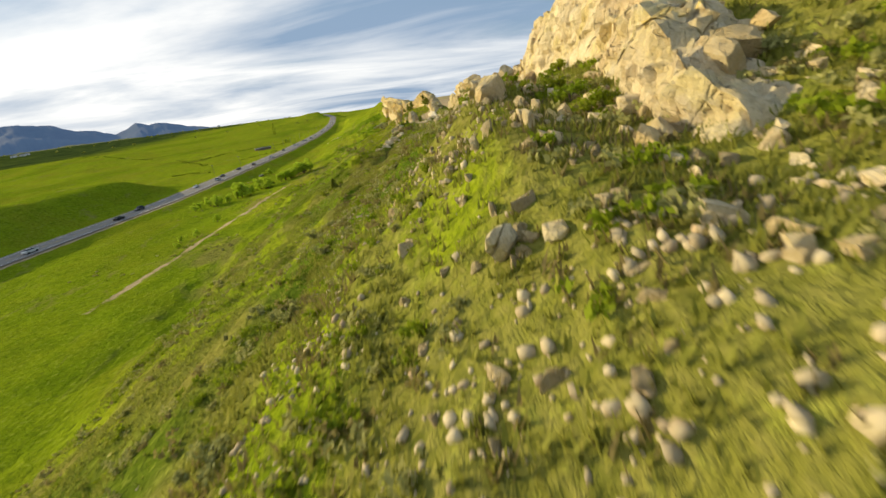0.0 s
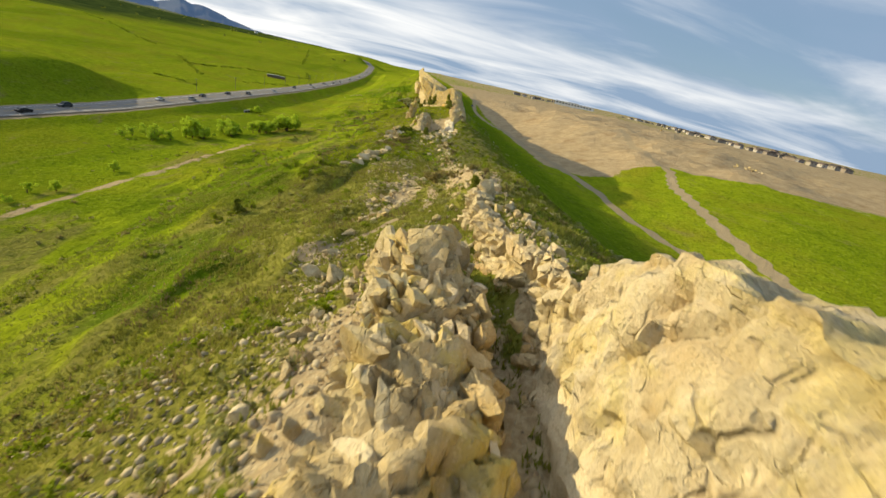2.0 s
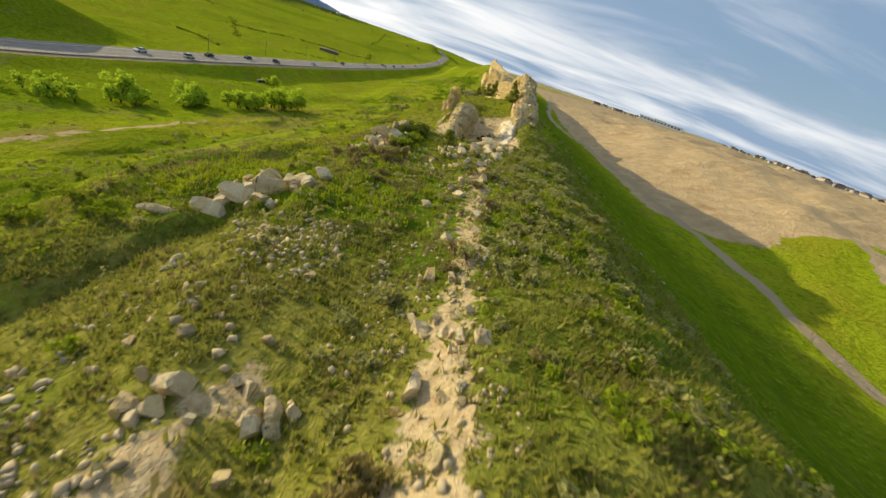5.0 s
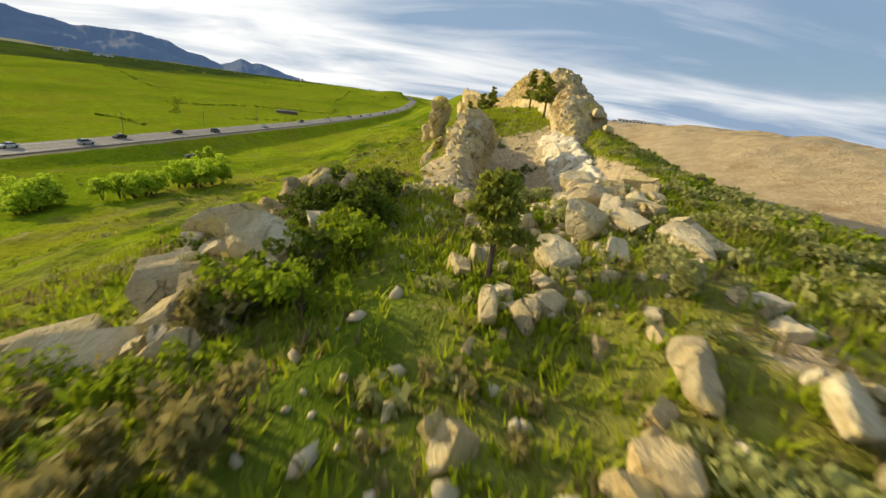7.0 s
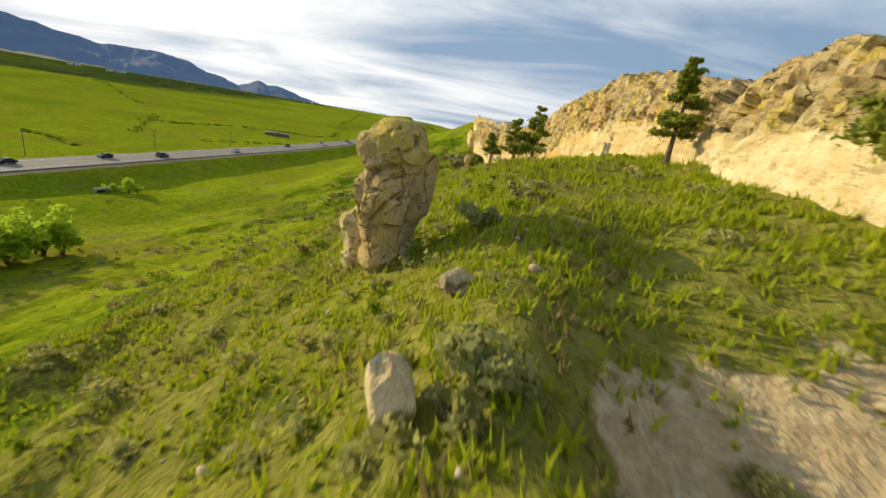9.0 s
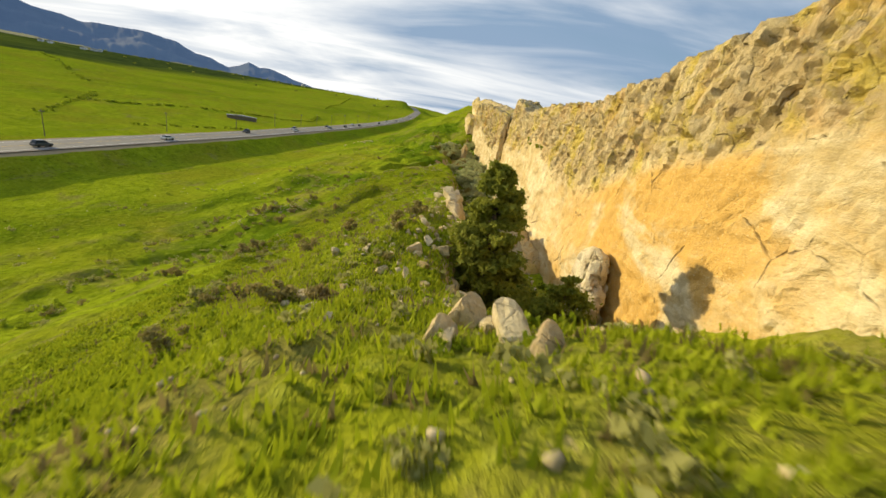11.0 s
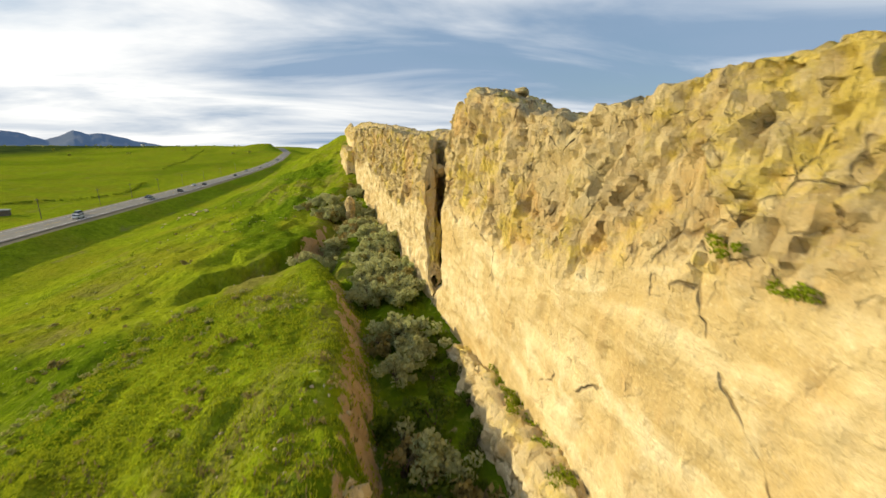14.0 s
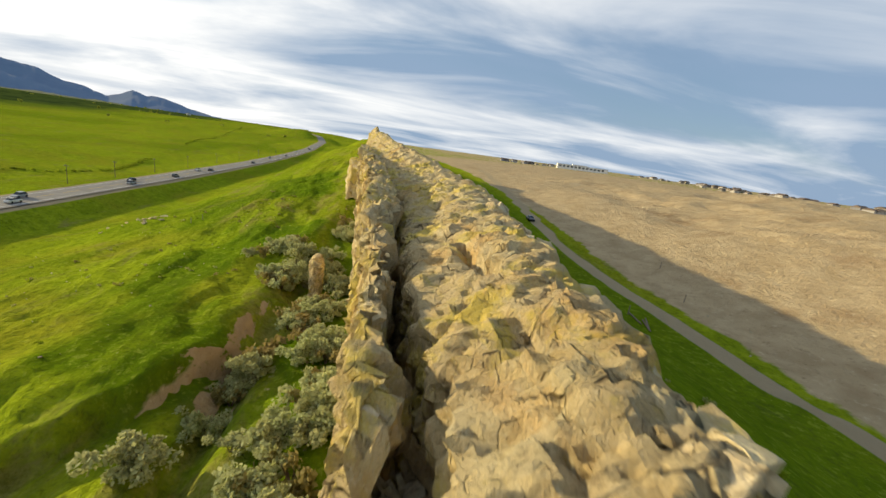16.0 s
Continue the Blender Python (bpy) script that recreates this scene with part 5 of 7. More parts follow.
def tube(bm, p0, p1, r0, r1, sides=6):
    p0, p1 = Vector(p0), Vector(p1)
    way = (p1 - p0).normalized()
    q = way.to_track_quat("Z", "Y")
    rings = []
    for p, rad in ((p0, r0), (p1, r1)):
        rings.append([bm.verts.new(p + q @ Vector((math.cos(6.2832 * k / sides) * rad, math.sin(6.2832 * k / sides) * rad, 0))) for k in range(sides)])
    for k in range(sides):
        bm.faces.new((rings[0][k], rings[0][(k + 1) % sides], rings[1][(k + 1) % sides], rings[1][k]))
    bm.faces.new(rings[1])


def bm_mesh(name, bm, material):
    mesh = bpy.data.meshes.new(name)
    bm.to_mesh(mesh)
    bm.free()
    mesh.materials.append(material)
    return mesh


def stems(r, count, tall, spread, rad):
    bm = bmesh.new()
    for _ in range(count):
        a = r.uniform(0, 6.28)
        mid = Vector((math.cos(a) * spread * 0.4, math.sin(a) * spread * 0.4, tall * 0.45))
        tip = Vector((math.cos(a) * spread, math.sin(a) * spread, tall * r.uniform(0.7, 0.95)))
        tube(bm, (0, 0, -0.15), mid, rad, rad * 0.65, 5)
        tube(bm, mid, tip, rad * 0.65, rad * 0.2, 5)
        for _ in range(2):
            tube(bm, mid, mid + Vector(r.normal(0, spread * 0.5, 3)) + Vector((0, 0, tall * 0.3)), rad * 0.4, rad * 0.12, 4)
    return bm_mesh("stem", bm, M_BARK)


def bush_kind(seed, n, count, spread, tall, radius, leaf, material, shell=0.6, up=0.5):
    r = np.random.default_rng(seed)
    c, rad = lobes(r, count, spread, tall, radius)
    foliage = big_mesh("foliage", leaf_faces(lobed_cloud(r, n, c, rad, shell), leaf, r, 1.6, up), 4, material)
    return foliage, stems(r, 4, tall, spread, 0.03 + 0.012 * tall)


KINDS = {
    "sagebrush": [bush_kind(20 + n, 420, 7, 0.28, 0.55, 0.30, 0.10, M_SAGE) for n in range(3)],
    "shrub": [bush_kind(30 + n, 620, 9, 0.40, 0.8, 0.38, 0.095, M_SHRUB) for n in range(3)],
    "shaded_shrub": [bush_kind(35 + n, 620, 9, 0.40, 0.85, 0.38, 0.10, M_SHADED) for n in range(3)],
    "dry_shrub": [bush_kind(40 + n, 420, 7, 0.34, 0.7, 0.36, 0.11, M_DRY, 0.4, 0.9) for n in range(3)],
    "silver_bush": [bush_kind(50 + n, 1150, 13, 0.62, 1.7, 0.55, 0.165, M_OLIVE, 0.6, 0.7) for n in range(4)],
    "willow": [bush_kind(60 + n, 1000, 13, 0.62, 2.6, 0.62, 0.2, M_WILLOW, 0.5, 0.6) for n in range(3)],
}
made_bush = {}


def bush(kind, x, y, size, turn_by, label, group, category="bush", no=0, z=None):
    key = (kind, no % len(KINDS[kind]))
    m = pose(x, y, (float(height(x, y)) if z is None else z) - 0.04, 0, 0, turn_by) @ Matrix.Diagonal((size, size, size * (0.85 + 0.3 * ((no * 37) % 10) / 10), 1))
    foliage, stem = KINDS[kind][key[1]]
    root = new(kind)
    root.empty_display_size = 0.3
    part("foliage", foliage, root), part("stem", stem, root)
    root.matrix_world = m
    return tagged(root, label, category, group)


n = 0
# silvery bushes that fill the trench and the foot of the fin
for cx, cy, sx, sy, count, s0, s1 in ((3.4, 399, 2.2, 3.0, 7, 1.4, 1.9), (2.9, 362.5, 0.8, 0.8, 2, 1.5, 1.7), (8.4, 364, 0.4, 0.4, 1, 1.0, 1.1), (6.2, 378, 1.8, 3.5, 7, 1.2, 1.7), (3.8, 369.6, 1.6, 1.2, 4, 1.0, 1.4), (9.2, 388, 1.6, 4, 7, 1.3, 1.8), (14.8, 368, 1.5, 4, 9, 1.4, 1.8), (8, 408, 4, 5, 9, 1.3, 1.9), (1, 412, 3, 3, 5, 1.2, 1.6), (15, 352, 1.4, 5, 10, 1.3, 1.7), (15.8, 346, 0.9, 4, 6, 1.3, 1.8), (11.5, 352, 1.5, 4, 5, 1.0, 1.4),
                                       (13.4, 379, 1.8, 4, 9, 1.3, 1.7), (13.4, 360, 1.8, 5, 9, 1.3, 1.8), (13.2, 394, 1.4, 5, 8, 1.3, 1.7), (8.2, 404, 3, 3.5, 7, 1.2, 1.7), (-3.5, 410, 1.5, 2, 2, 1.0, 1.4), (11, 426, 2, 6, 6, 1.2, 1.7),
                                       (12.8, 345, 2.2, 5, 9, 1.2, 1.7), (13.8, 330, 2.2, 5, 10, 1.1, 1.6), (14, 314, 2.2, 6, 9, 1.0, 1.6), (14.4, 300, 2.4, 5, 7, 1.0, 1.5), (14.5, 287, 2.6, 6, 9, 0.8, 1.4), (15, 273, 3, 6, 6, 0.7, 1.2)):
    r = np.random.default_rng(int(abs(cx * 7 + cy)))
    for _ in range(count):
        n += 1
        dry = n % 5 == 2
        if cy < 322 and n % 5 != 3:
            bush("dry_shrub" if n % 3 == 0 else "shaded_shrub", cx + r.uniform(-sx, sx), cy + r.uniform(-sy, sy), r.uniform(s0, s1) * 1.9, r.uniform(0, 360), "dark tangled thicket in the shaded quarry trench", "trench bushes", no=n)
            continue
        bush("dry_shrub" if dry else "silver_bush", cx + r.uniform(-sx, sx), cy + r.uniform(-sy, sy), r.uniform(s0, s1) * (1.9 if dry else 1), r.uniform(0, 360),
             "brown leafless thicket in the quarry trench" if dry else "silvery grey-green bush in the quarry trench", "trench bushes", no=n)
# green scrub at the cliff's foot, on its ledge, in the pit
for cx, cy, sx, sy, count, s0, s1 in ((16.6, 296, 1.2, 10, 9, 1.0, 1.7), (16.4, 318, 1.2, 12, 9, 1.0, 1.6), (17, 338, 1.0, 8, 5, 1.0, 1.5), (15, 268, 2, 3, 4, 1.0, 1.5), (17.4, 183, 1.8, 6, 8, 0.8, 1.4), (16, 175, 1.4, 3, 4, 0.8, 1.3), (11.6, 40, 1.8, 5, 5, 0.7, 1.1),
                                       (6.4, 22.5, 1.4, 3.5, 6, 0.7, 1.1), (7.6, 163.2, 1.6, 3.0, 12, 1.0, 1.6), (7.6, 156.5, 0.8, 1.6, 3, 0.9, 1.3), (6.8, 172.6, 0.9, 1.6, 6, 0.9, 1.4), (9.2, 61, 1.2, 2, 3, 0.7, 1.0), (-9, 118, 3.5, 7, 8, 0.8, 1.4), (-16, 103, 3, 3, 3, 1.0, 1.4), (-6.5, 124, 3, 2, 4, 0.9, 1.3), (-13, 131, 4, 2, 4, 0.8, 1.3)):
    r = np.random.default_rng(int(abs(cx * 11 + cy)))
    for _ in range(count):
        n += 1
        bush("shaded_shrub" if cy > 150 else "shrub", cx + r.uniform(-sx, sx), cy + r.uniform(-sy, sy), r.uniform(s0, s1), r.uniform(0, 360), "leafy green shrub among the rocks, coloured darker where shaded", "green shrubs", no=n)
# willows along the creek
for cx, cy, sx, sy, count, s0, s1 in ((-46, 236, 3, 5, 9, 1.5, 2.2), (-52, 224, 5, 5, 10, 1.1, 1.7), (-60, 212, 6, 5, 11, 1.0, 1.6), (-67, 199, 3, 3, 6, 1.3, 1.9), (-76, 186, 8, 6, 8, 0.8, 1.4), (-80, 293, 3, 4, 3, 0.8, 1.4), (-60, 130, 6, 14, 4, 0.5, 0.9)):
    r = np.random.default_rng(int(abs(-cx * 3 + cy)))
    for _ in range(count):
        n += 1
        bush("willow", cx + r.uniform(-sx, sx), cy + r.uniform(-sy, sy), r.uniform(s0, s1) * 1.15, r.uniform(0, 360), "bright green willow bush along the creek", "creek willows", no=n)
# sage and dry brush near the path
for cx, cy, sx, sy, count, kind in ((-6, 40, 10, 30, 16, "sagebrush"), (17, 100, 4, 26, 16, "sagebrush"), (30, 110, 6, 50, 14, "sagebrush"), (20, 150, 4, 18, 12, "sagebrush"), (26, 168, 3, 12, 8, "sagebrush"), (0, 262, 7, 20, 14, "dry_shrub"), (-16, 290, 6, 20, 10, "dry_shrub"), (5, 146, 5, 8, 7, "dry_shrub"), (6.2, 148.3, 3.2, 2.2, 14, "dry_shrub"), (5.5, 151, 2.5, 1.5, 5, "shrub"), (8.2, 156, 1.0, 3, 6, "shrub"), (20, 158, 5, 14, 14, "sagebrush"), (14, 200, 3, 8, 6, "sagebrush"), (-22, 330, 10, 40, 12, "dry_shrub")):
    r = np.random.default_rng(int(abs(cx) * 5 + cy))
    for _ in range(count):
        n += 1
        bush(kind, cx + r.uniform(-sx, sx), cy + r.uniform(-sy, sy), r.uniform(0.8, 1.5), r.uniform(0, 360),
             "grey-green sagebrush on the stony slope" if kind == "sagebrush" else "low brown brush in the meadow", "sagebrush", no=n)


for x, y, z, s in ((20.8, 303.2, -7.2, 0.8), (20.7, 301.5, -7.9, 0.8), (20.9, 302.2, -7.6, 0.5), (21.0, 293.4, -7.9, 0.8), (20.9, 294.6, -7.8, 1.0), (20.9, 295.6, -7.5, 0.6), (20.9, 296.8, -7.2, 0.5), (20.9, 298.0, -7.0, 0.5)):
    n += 1
    bush("shrub", x, y, s, 40 * n, "green shrub clinging to a ledge of the cliff", "ledge shrubs", no=n, z=z)


r = np.random.default_rng(64)
for k in range(26):
    y = 281 + 40 * r.uniform()
    n += 1
    bush("shrub", 19.9 + r.uniform(-0.9, 0.7), y, r.uniform(0.6, 1.2), r.uniform(0, 360), "green shrub on the bench below the cliff", "bench shrubs", no=n, z=float(np.interp(y, [279, 284, 300, 306, 318, 330], [-19.1, -18.9, -19.5, -19.7, -20.7, -22.1])))


def pine(x, y, tall, seed, label, lean=0.0, bare=0.25, wide=0.32, limbs=40):
    r = np.random.default_rng(seed)
    root = new("pine_tree")
    bm = bmesh.new()
    pts = [Vector((lean * tall * f * f + 0.02 * tall * math.sin(5 * f + seed), 0.015 * tall * math.cos(4 * f + seed), tall * f)) for f in np.linspace(0, 0.97, 7)]
    for a, b, f in zip(pts, pts[1:], np.linspace(0, 1, 6)):
        tube(bm, a - Vector((0, 0, 0.12 if f == 0 else 0)), b, 0.028 * tall * (1 - 0.85 * f) + 0.015, 0.028 * tall * (1 - 0.85 * (f + 0.16)) + 0.012, 7)
    part("trunk", bm_mesh("trunk", bm, M_BARK), root)
    bm, tufts = bmesh.new(), []
    for _ in range(limbs):
        f = r.uniform(bare, 0.97)
        k = f * 6 / 0.97
        i = min(int(k), 5)
        start = pts[i].lerp(pts[i + 1], k - i)
        a = r.uniform(0, 6.28)
        reach = tall * wide * (1.08 - f) ** 0.85 * r.uniform(0.55, 1.15)
        tip = start + Vector((math.cos(a) * reach, math.sin(a) * reach, reach * r.uniform(0.0, 0.45)))
        tube(bm, start, tip, 0.012 * tall * (1.15 - f) * 0.6 + 0.008, 0.006, 5)
        for g in (0.45, 0.65, 0.85, 1.0):
            c = start.lerp(tip, g)
            tufts.append(np.array(c) + r.normal(0, 0.09 * reach + 0.05, (44, 3)) * (1, 1, 0.6))
    part("branch", bm_mesh("branch", bm, M_BARK), root)
    part("crown", big_mesh("crown", leaf_faces(np.concatenate(tufts), 0.075 + 0.008 * tall, r, 2.2, 0.5), 4, M_NEEDLE), root)
    root.matrix_world = pose(x, y, float(height(x, y)), 0, 0, r.uniform(0, 360))
    return tagged(root, label, "tree", "pines on the ridge")


pine(13.2, 156.2, 3.2, 1, "small sparse pine on the stony crest", 0.05, 0.3, 0.4)
pine(22.0, 213.2, 5.6, 2, "tall pine before the cliff's summit rocks", 0.1, 0.3, 0.26)
pine(21.8, 199.8, 5.4, 3, "bushy dark pine beside the cliff", 0.12, 0.3, 0.42)
pine(15.6, 233.0, 5.4, 4, "leaning pine on broken rocks below the cliff", 0.1, 0.3, 0.4)
pine(13.1, 231.4, 3.6, 5, "thin scraggy pine on the slope", -0.05, 0.45, 0.35)
pine(17.4, 232.2, 6.0, 6, "old pine with bare lower branches by the cliff", 0.05, 0.3, 0.42)
pine(12.3, 255.6, 12.0, 8, "full dark pine rooted in the quarry trench", 0.0, 0.06, 0.31, 190)
pine(14.6, 258.6, 6.0, 9, "dark bushy pine in the quarry trench", 0.0, 0.1, 0.5, 80)
pine(17.6, 254.0, 5.0, 10, "low dark pine in the quarry trench", 0.0, 0.1, 0.6, 70)
pine(16.4, 83.6, 2.2, 11, "small dark pine on the crest", 0.0, 0.15, 0.4)
pine(-15.3, 102.5, 2.6, 12, "small pine on the open hillside", 0.0, 0.15, 0.36)
bush("dry_shrub", 14.4, 106.5, 3.0, 30, "large leafless shrub on the crest path", "sagebrush", no=3)

# shrubs past counting
r = np.random.default_rng(77)
co = {0: [], 1: [], 2: []}
for x0, x1, y0, y1, count, mixw, keep in ((-38, 0, -5, 130, 1600, (0.4, 0.4, 0.2), clumpy(4, -0.1, 0.5, 70, 0.06, 2.6)), (0, 26, 0, 175, 1500, (0.7, 0.25, 0.05), clumpy(5, -0.5, 0.4, 71)), (-7, 13, 2, 62, 1000, (0.45, 0.45, 0.1), clumpy(4, -0.6, 0.3, 66)), (0, 14, 138, 176, 500, (0.2, 0.35, 0.45), clumpy(5, -0.5, 0.3, 67)), (15, 32, 126, 185, 800, (0.85, 0.15, 0.0), clumpy(4, -0.6, 0.3, 68)), (20, 36, 30, 170, 900, (0.25, 0.75, 0.0), clumpy(4, -0.5, 0.4, 69)), (26, 44, -5, 430, 900, (0.6, 0.4, 0.0), clumpy(6, -0.2, 0.6, 72)),
                                          (-40, 8, 130, 250, 1300, (0.4, 0.35, 0.25), clumpy(4, 0.0, 0.5, 73, 0.05, 3.0)), (-36, 9, 240, 345, 2000, (0.45, 0.2, 0.35), clumpy(2.8, 0.1, 0.5, 74, 0.03, 4.0)), (-45, 0, 345, 470, 420, (0.3, 0.4, 0.3), clumpy(8, 0.1, 0.6, 75)),
                                          (8, 21, 192, 250, 300, (0.6, 0.4, 0.0), clumpy(4, -0.5, 0.4, 76)), (11, 20, 255, 345, 260, (0.3, 0.6, 0.1), clumpy(4, -0.3, 0.4, 77)), (-85, -40, 100, 330, 500, (0.3, 0.4, 0.3), clumpy(9, 0.1, 0.6, 78)), (14, 22, 168, 196, 160, (0.2, 0.8, 0), clumpy(4, -0.6, 0.2, 79))):
    x = r.uniform(x0, x1, count)
    y = r.uniform(y0, y1, count)
    ok = r.uniform(size=count) < keep(x, y) * (1 - bareness(x, y))
    for px, py, pz in zip(x[ok], y[ok], height(x[ok], y[ok])):
        k = r.choice(3, p=mixw)
        s = r.uniform(0.3, 0.75)
        c, rad = lobes(r, 6, 0.42 * s, 0.55 * s, 0.42 * s)
        co[k].append(leaf_faces(lobed_cloud(r, 60, c, rad, 0.6) + (px, py, pz), 0.2 * s + 0.02, r, 1.7, 0.9))
for k, (mat, lab) in enumerate(((M_SAGE, "grey-green sagebrush scattered over the slopes"), (M_SHRUB, "low green scrub scattered over the slopes"), (M_DRY, "dry brown brush scattered over the slopes"))):
    tagged(new("scrub", big_mesh("scrub", np.concatenate(co[k]), 4, mat)), lab, "scrub", kind="stuff")


def tufts(name, count, x0, x1, y0, y1, seed, material, tall, keep, label, blades=4):
    x, y, z, r = scatter(count, x0, x1, y0, y1, seed, keep)
    free = r.uniform(size=len(x)) > bareness(x, y)
    x, y, z = x[free], y[free], z[free]
    k = len(x)
    base = np.repeat(np.stack([x, y, z - 0.03], 1), blades, 0)
    n = k * blades
    base[:, :2] += r.normal(0, 0.10, (n, 2))
    a = r.uniform(0, 6.283, n)
    h = tall * r.uniform(0.5, 1.3, n)
    lean = h[:, None] * np.stack([np.cos(a), np.sin(a)], 1) * r.uniform(0.15, 0.8, n)[:, None]
    side = np.stack([-np.sin(a), np.cos(a), 0 * a], 1) * (0.035 + 0.045 * r.uniform(size=n))[:, None]
    tip = base + np.concatenate([lean, h[:, None]], 1)
    tagged(new(name, big_mesh(name, np.stack([base - side, base + side, tip], 1).reshape(-1, 3), 3, material)), label, "grass", kind="stuff")


tufts("grass", 70000, -12, 26, 0, 130, 301, M_CREST, 0.32, clumpy(2.2, -0.4, 0.3, 60, 0.2), "fresh green grass tufts on the ridge")
tufts("grass", 45000, -8, 26, 130, 250, 302, M_BLADE, 0.34, clumpy(2.2, -0.4, 0.3, 61, 0.25), "fresh green grass tufts beside the summit rocks")
tufts("grass", 45000, -16, 11, 238, 345, 303, M_BLADE, 0.24, clumpy(4, -0.6, 0.3, 62, 0.4), "fresh green grass tufts on the meadow edge")
tufts("grass", 30000, -36, -12, 0, 140, 306, M_CREST, 0.3, clumpy(4, -0.3, 0.4, 65, 0.1), "fresh green grass tufts on the lower slope", 3)
tufts("grass", 26000, 20, 40, 20, 190, 307, M_CREST, 0.4, clumpy(3, -0.5, 0.3, 59, 0.2), "rough green grass on the shaded eastern slope", 3)
tufts("dry_grass", 24000, -12, 26, 0, 165, 304, M_STRAW, 0.38, clumpy(3, -0.1, 0.5, 63), "straw-coloured dry grass on the stony crest")
tufts("dry_grass", 12000, -12, 16, 180, 320, 305, M_STRAW, 0.36, clumpy(3, 0.0, 0.5, 64), "straw-coloured dry grass near the quarry rim")

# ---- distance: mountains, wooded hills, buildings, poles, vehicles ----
def mat_hazed(name, a, b, glow):
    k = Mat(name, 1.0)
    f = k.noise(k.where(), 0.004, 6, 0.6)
    # distance haze painted in: a faint even emission over the forest colour
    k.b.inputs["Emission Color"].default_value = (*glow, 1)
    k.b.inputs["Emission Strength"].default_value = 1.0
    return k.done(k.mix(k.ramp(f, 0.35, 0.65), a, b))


SKYLINE = [(12.0, -0.4), (17.0, -0.2), (20.5, 0.1), (22.2, 0.5), (24.0, 1.05), (25.8, 1.5), (26.9, 1.32), (28.0, 1.75), (29.2, 1.1), (30.2, 0.8), (31.9, 1.45), (33.5, 1.75), (36.0, 2.65), (38.5, 2.85),
           (41.0, 2.7), (43.0, 2.45), (45.0, 2.8), (47.5, 3.3), (52.0, 4.0), (60.0, 4.8), (75.0, 4.2), (95.0, 3.4), (120.0, 2.4)]


def ridge_range(name, skyline, near_r, far_r, material, label, seed, rough):
    az = np.arange(skyline[0][0], skyline[-1][0], 0.12)
    el = np.interp(az, [s[0] for s in skyline], [s[1] for s in skyline])
    el = el + rough * fbm(az / 1.1, az * 0, seed=seed, octaves=4) * smooth(az, skyline[0][0], skyline[0][0] + 6)
    t = np.linspace(0, 1, 16)[:, None]
    rad = near_r + (far_r - near_r) * t
    top = np.tan(np.radians(el))[None, :] * far_r - 4.0
    low = -60.0
    zz = low + (top - low) * (t**0.8 + 0.10 * np.sin(t * np.pi) * fbm(az[None, :] / 1.6 + 0 * t, t * 3 + 0 * az[None, :], seed=seed + 2, octaves=4))
    a = np.radians(az)[None, :]
    gx, gy = -np.sin(a) * rad + 0 * zz, 250 + np.cos(a) * rad + 0 * zz
    return tagged(new(name, grid_mesh(name, gx[:, ::-1], gy[:, ::-1], zz[:, ::-1], {}, material)), label, "mountains", kind="structure")


ridge_range("backdrop", SKYLINE, 3700, 4650, mat_hazed("hazed_forest_mountains", (0.02, 0.03, 0.045), (0.035, 0.05, 0.06), (0.04, 0.072, 0.135)), "forested mountain range on the western horizon, blue haze painted as glow", 5, 0.10)
ridge_range("backdrop", [(9, -0.6), (16, -0.1), (25, 0.1), (33, 0.3), (42, 0.25), (55, 0.6), (80, 0.9), (120, 0.6)], 1500, 3500, mat_hazed("hazed_wooded_foothills", (0.03, 0.05, 0.018), (0.06, 0.085, 0.025), (0.006, 0.010, 0.008)),
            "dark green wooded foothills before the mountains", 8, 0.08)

M_WALLS = [mat_plain("house_wall", c, tuple(v * 1.15 for v in c), 0.8, 0.6) for c in ((0.28, 0.26, 0.22), (0.38, 0.36, 0.33), (0.23, 0.2, 0.17), (0.2, 0.2, 0.21))]
M_ROOFS = [mat_plain("shingle_roof", c, tuple(v * 1.3 for v in c), 0.9, 1.0) for c in ((0.1, 0.085, 0.075), (0.14, 0.11, 0.09))]
M_GLASS = mat_plain("dark_glass", (0.03, 0.04, 0.05), (0.06, 0.07, 0.08), 0.15, 1.0)
M_WHITE = mat_plain("white_wall", (0.68, 0.67, 0.63), (0.78, 0.77, 0.73), 0.8, 0.3)
M_STEEL = mat_plain("steel", (0.2, 0.2, 0.2), (0.32, 0.31, 0.3), 0.5, 2.0, 0.6)
M_WOOD = mat_plain("weathered_wood", (0.13, 0.10, 0.075), (0.22, 0.18, 0.14), 0.95, 4.0, 0.0, 0.01)
M_RUBBER = mat_plain("rubber", (0.02, 0.02, 0.02), (0.035, 0.035, 0.035), 0.9, 4.0)
M_CONCRETE = mat_plain("concrete", (0.3, 0.29, 0.26), (0.42, 0.4, 0.36), 0.9, 1.0, 0.0, 0.01)


def box(bm, x0, x1, y0, y1, z0, z1, bevel=0.0):
    made = bmesh.ops.create_cube(bm, size=1.0, matrix=Matrix.Translation(((x0 + x1) / 2, (y0 + y1) / 2, (z0 + z1) / 2)) @ Matrix.Diagonal((x1 - x0, y1 - y0, z1 - z0, 1)))
    if bevel:
        edges = list({e for v in made["verts"] for e in v.link_edges})
        bmesh.ops.bevel(bm, geom=edges, offset=bevel, segments=2, affect="EDGES")


def box_mesh(name, boxes, material, bevel=0.0):
    bm = bmesh.new()
    for b in boxes:
        box(bm, *b, bevel=bevel)
    return bm_mesh(name, bm, material)


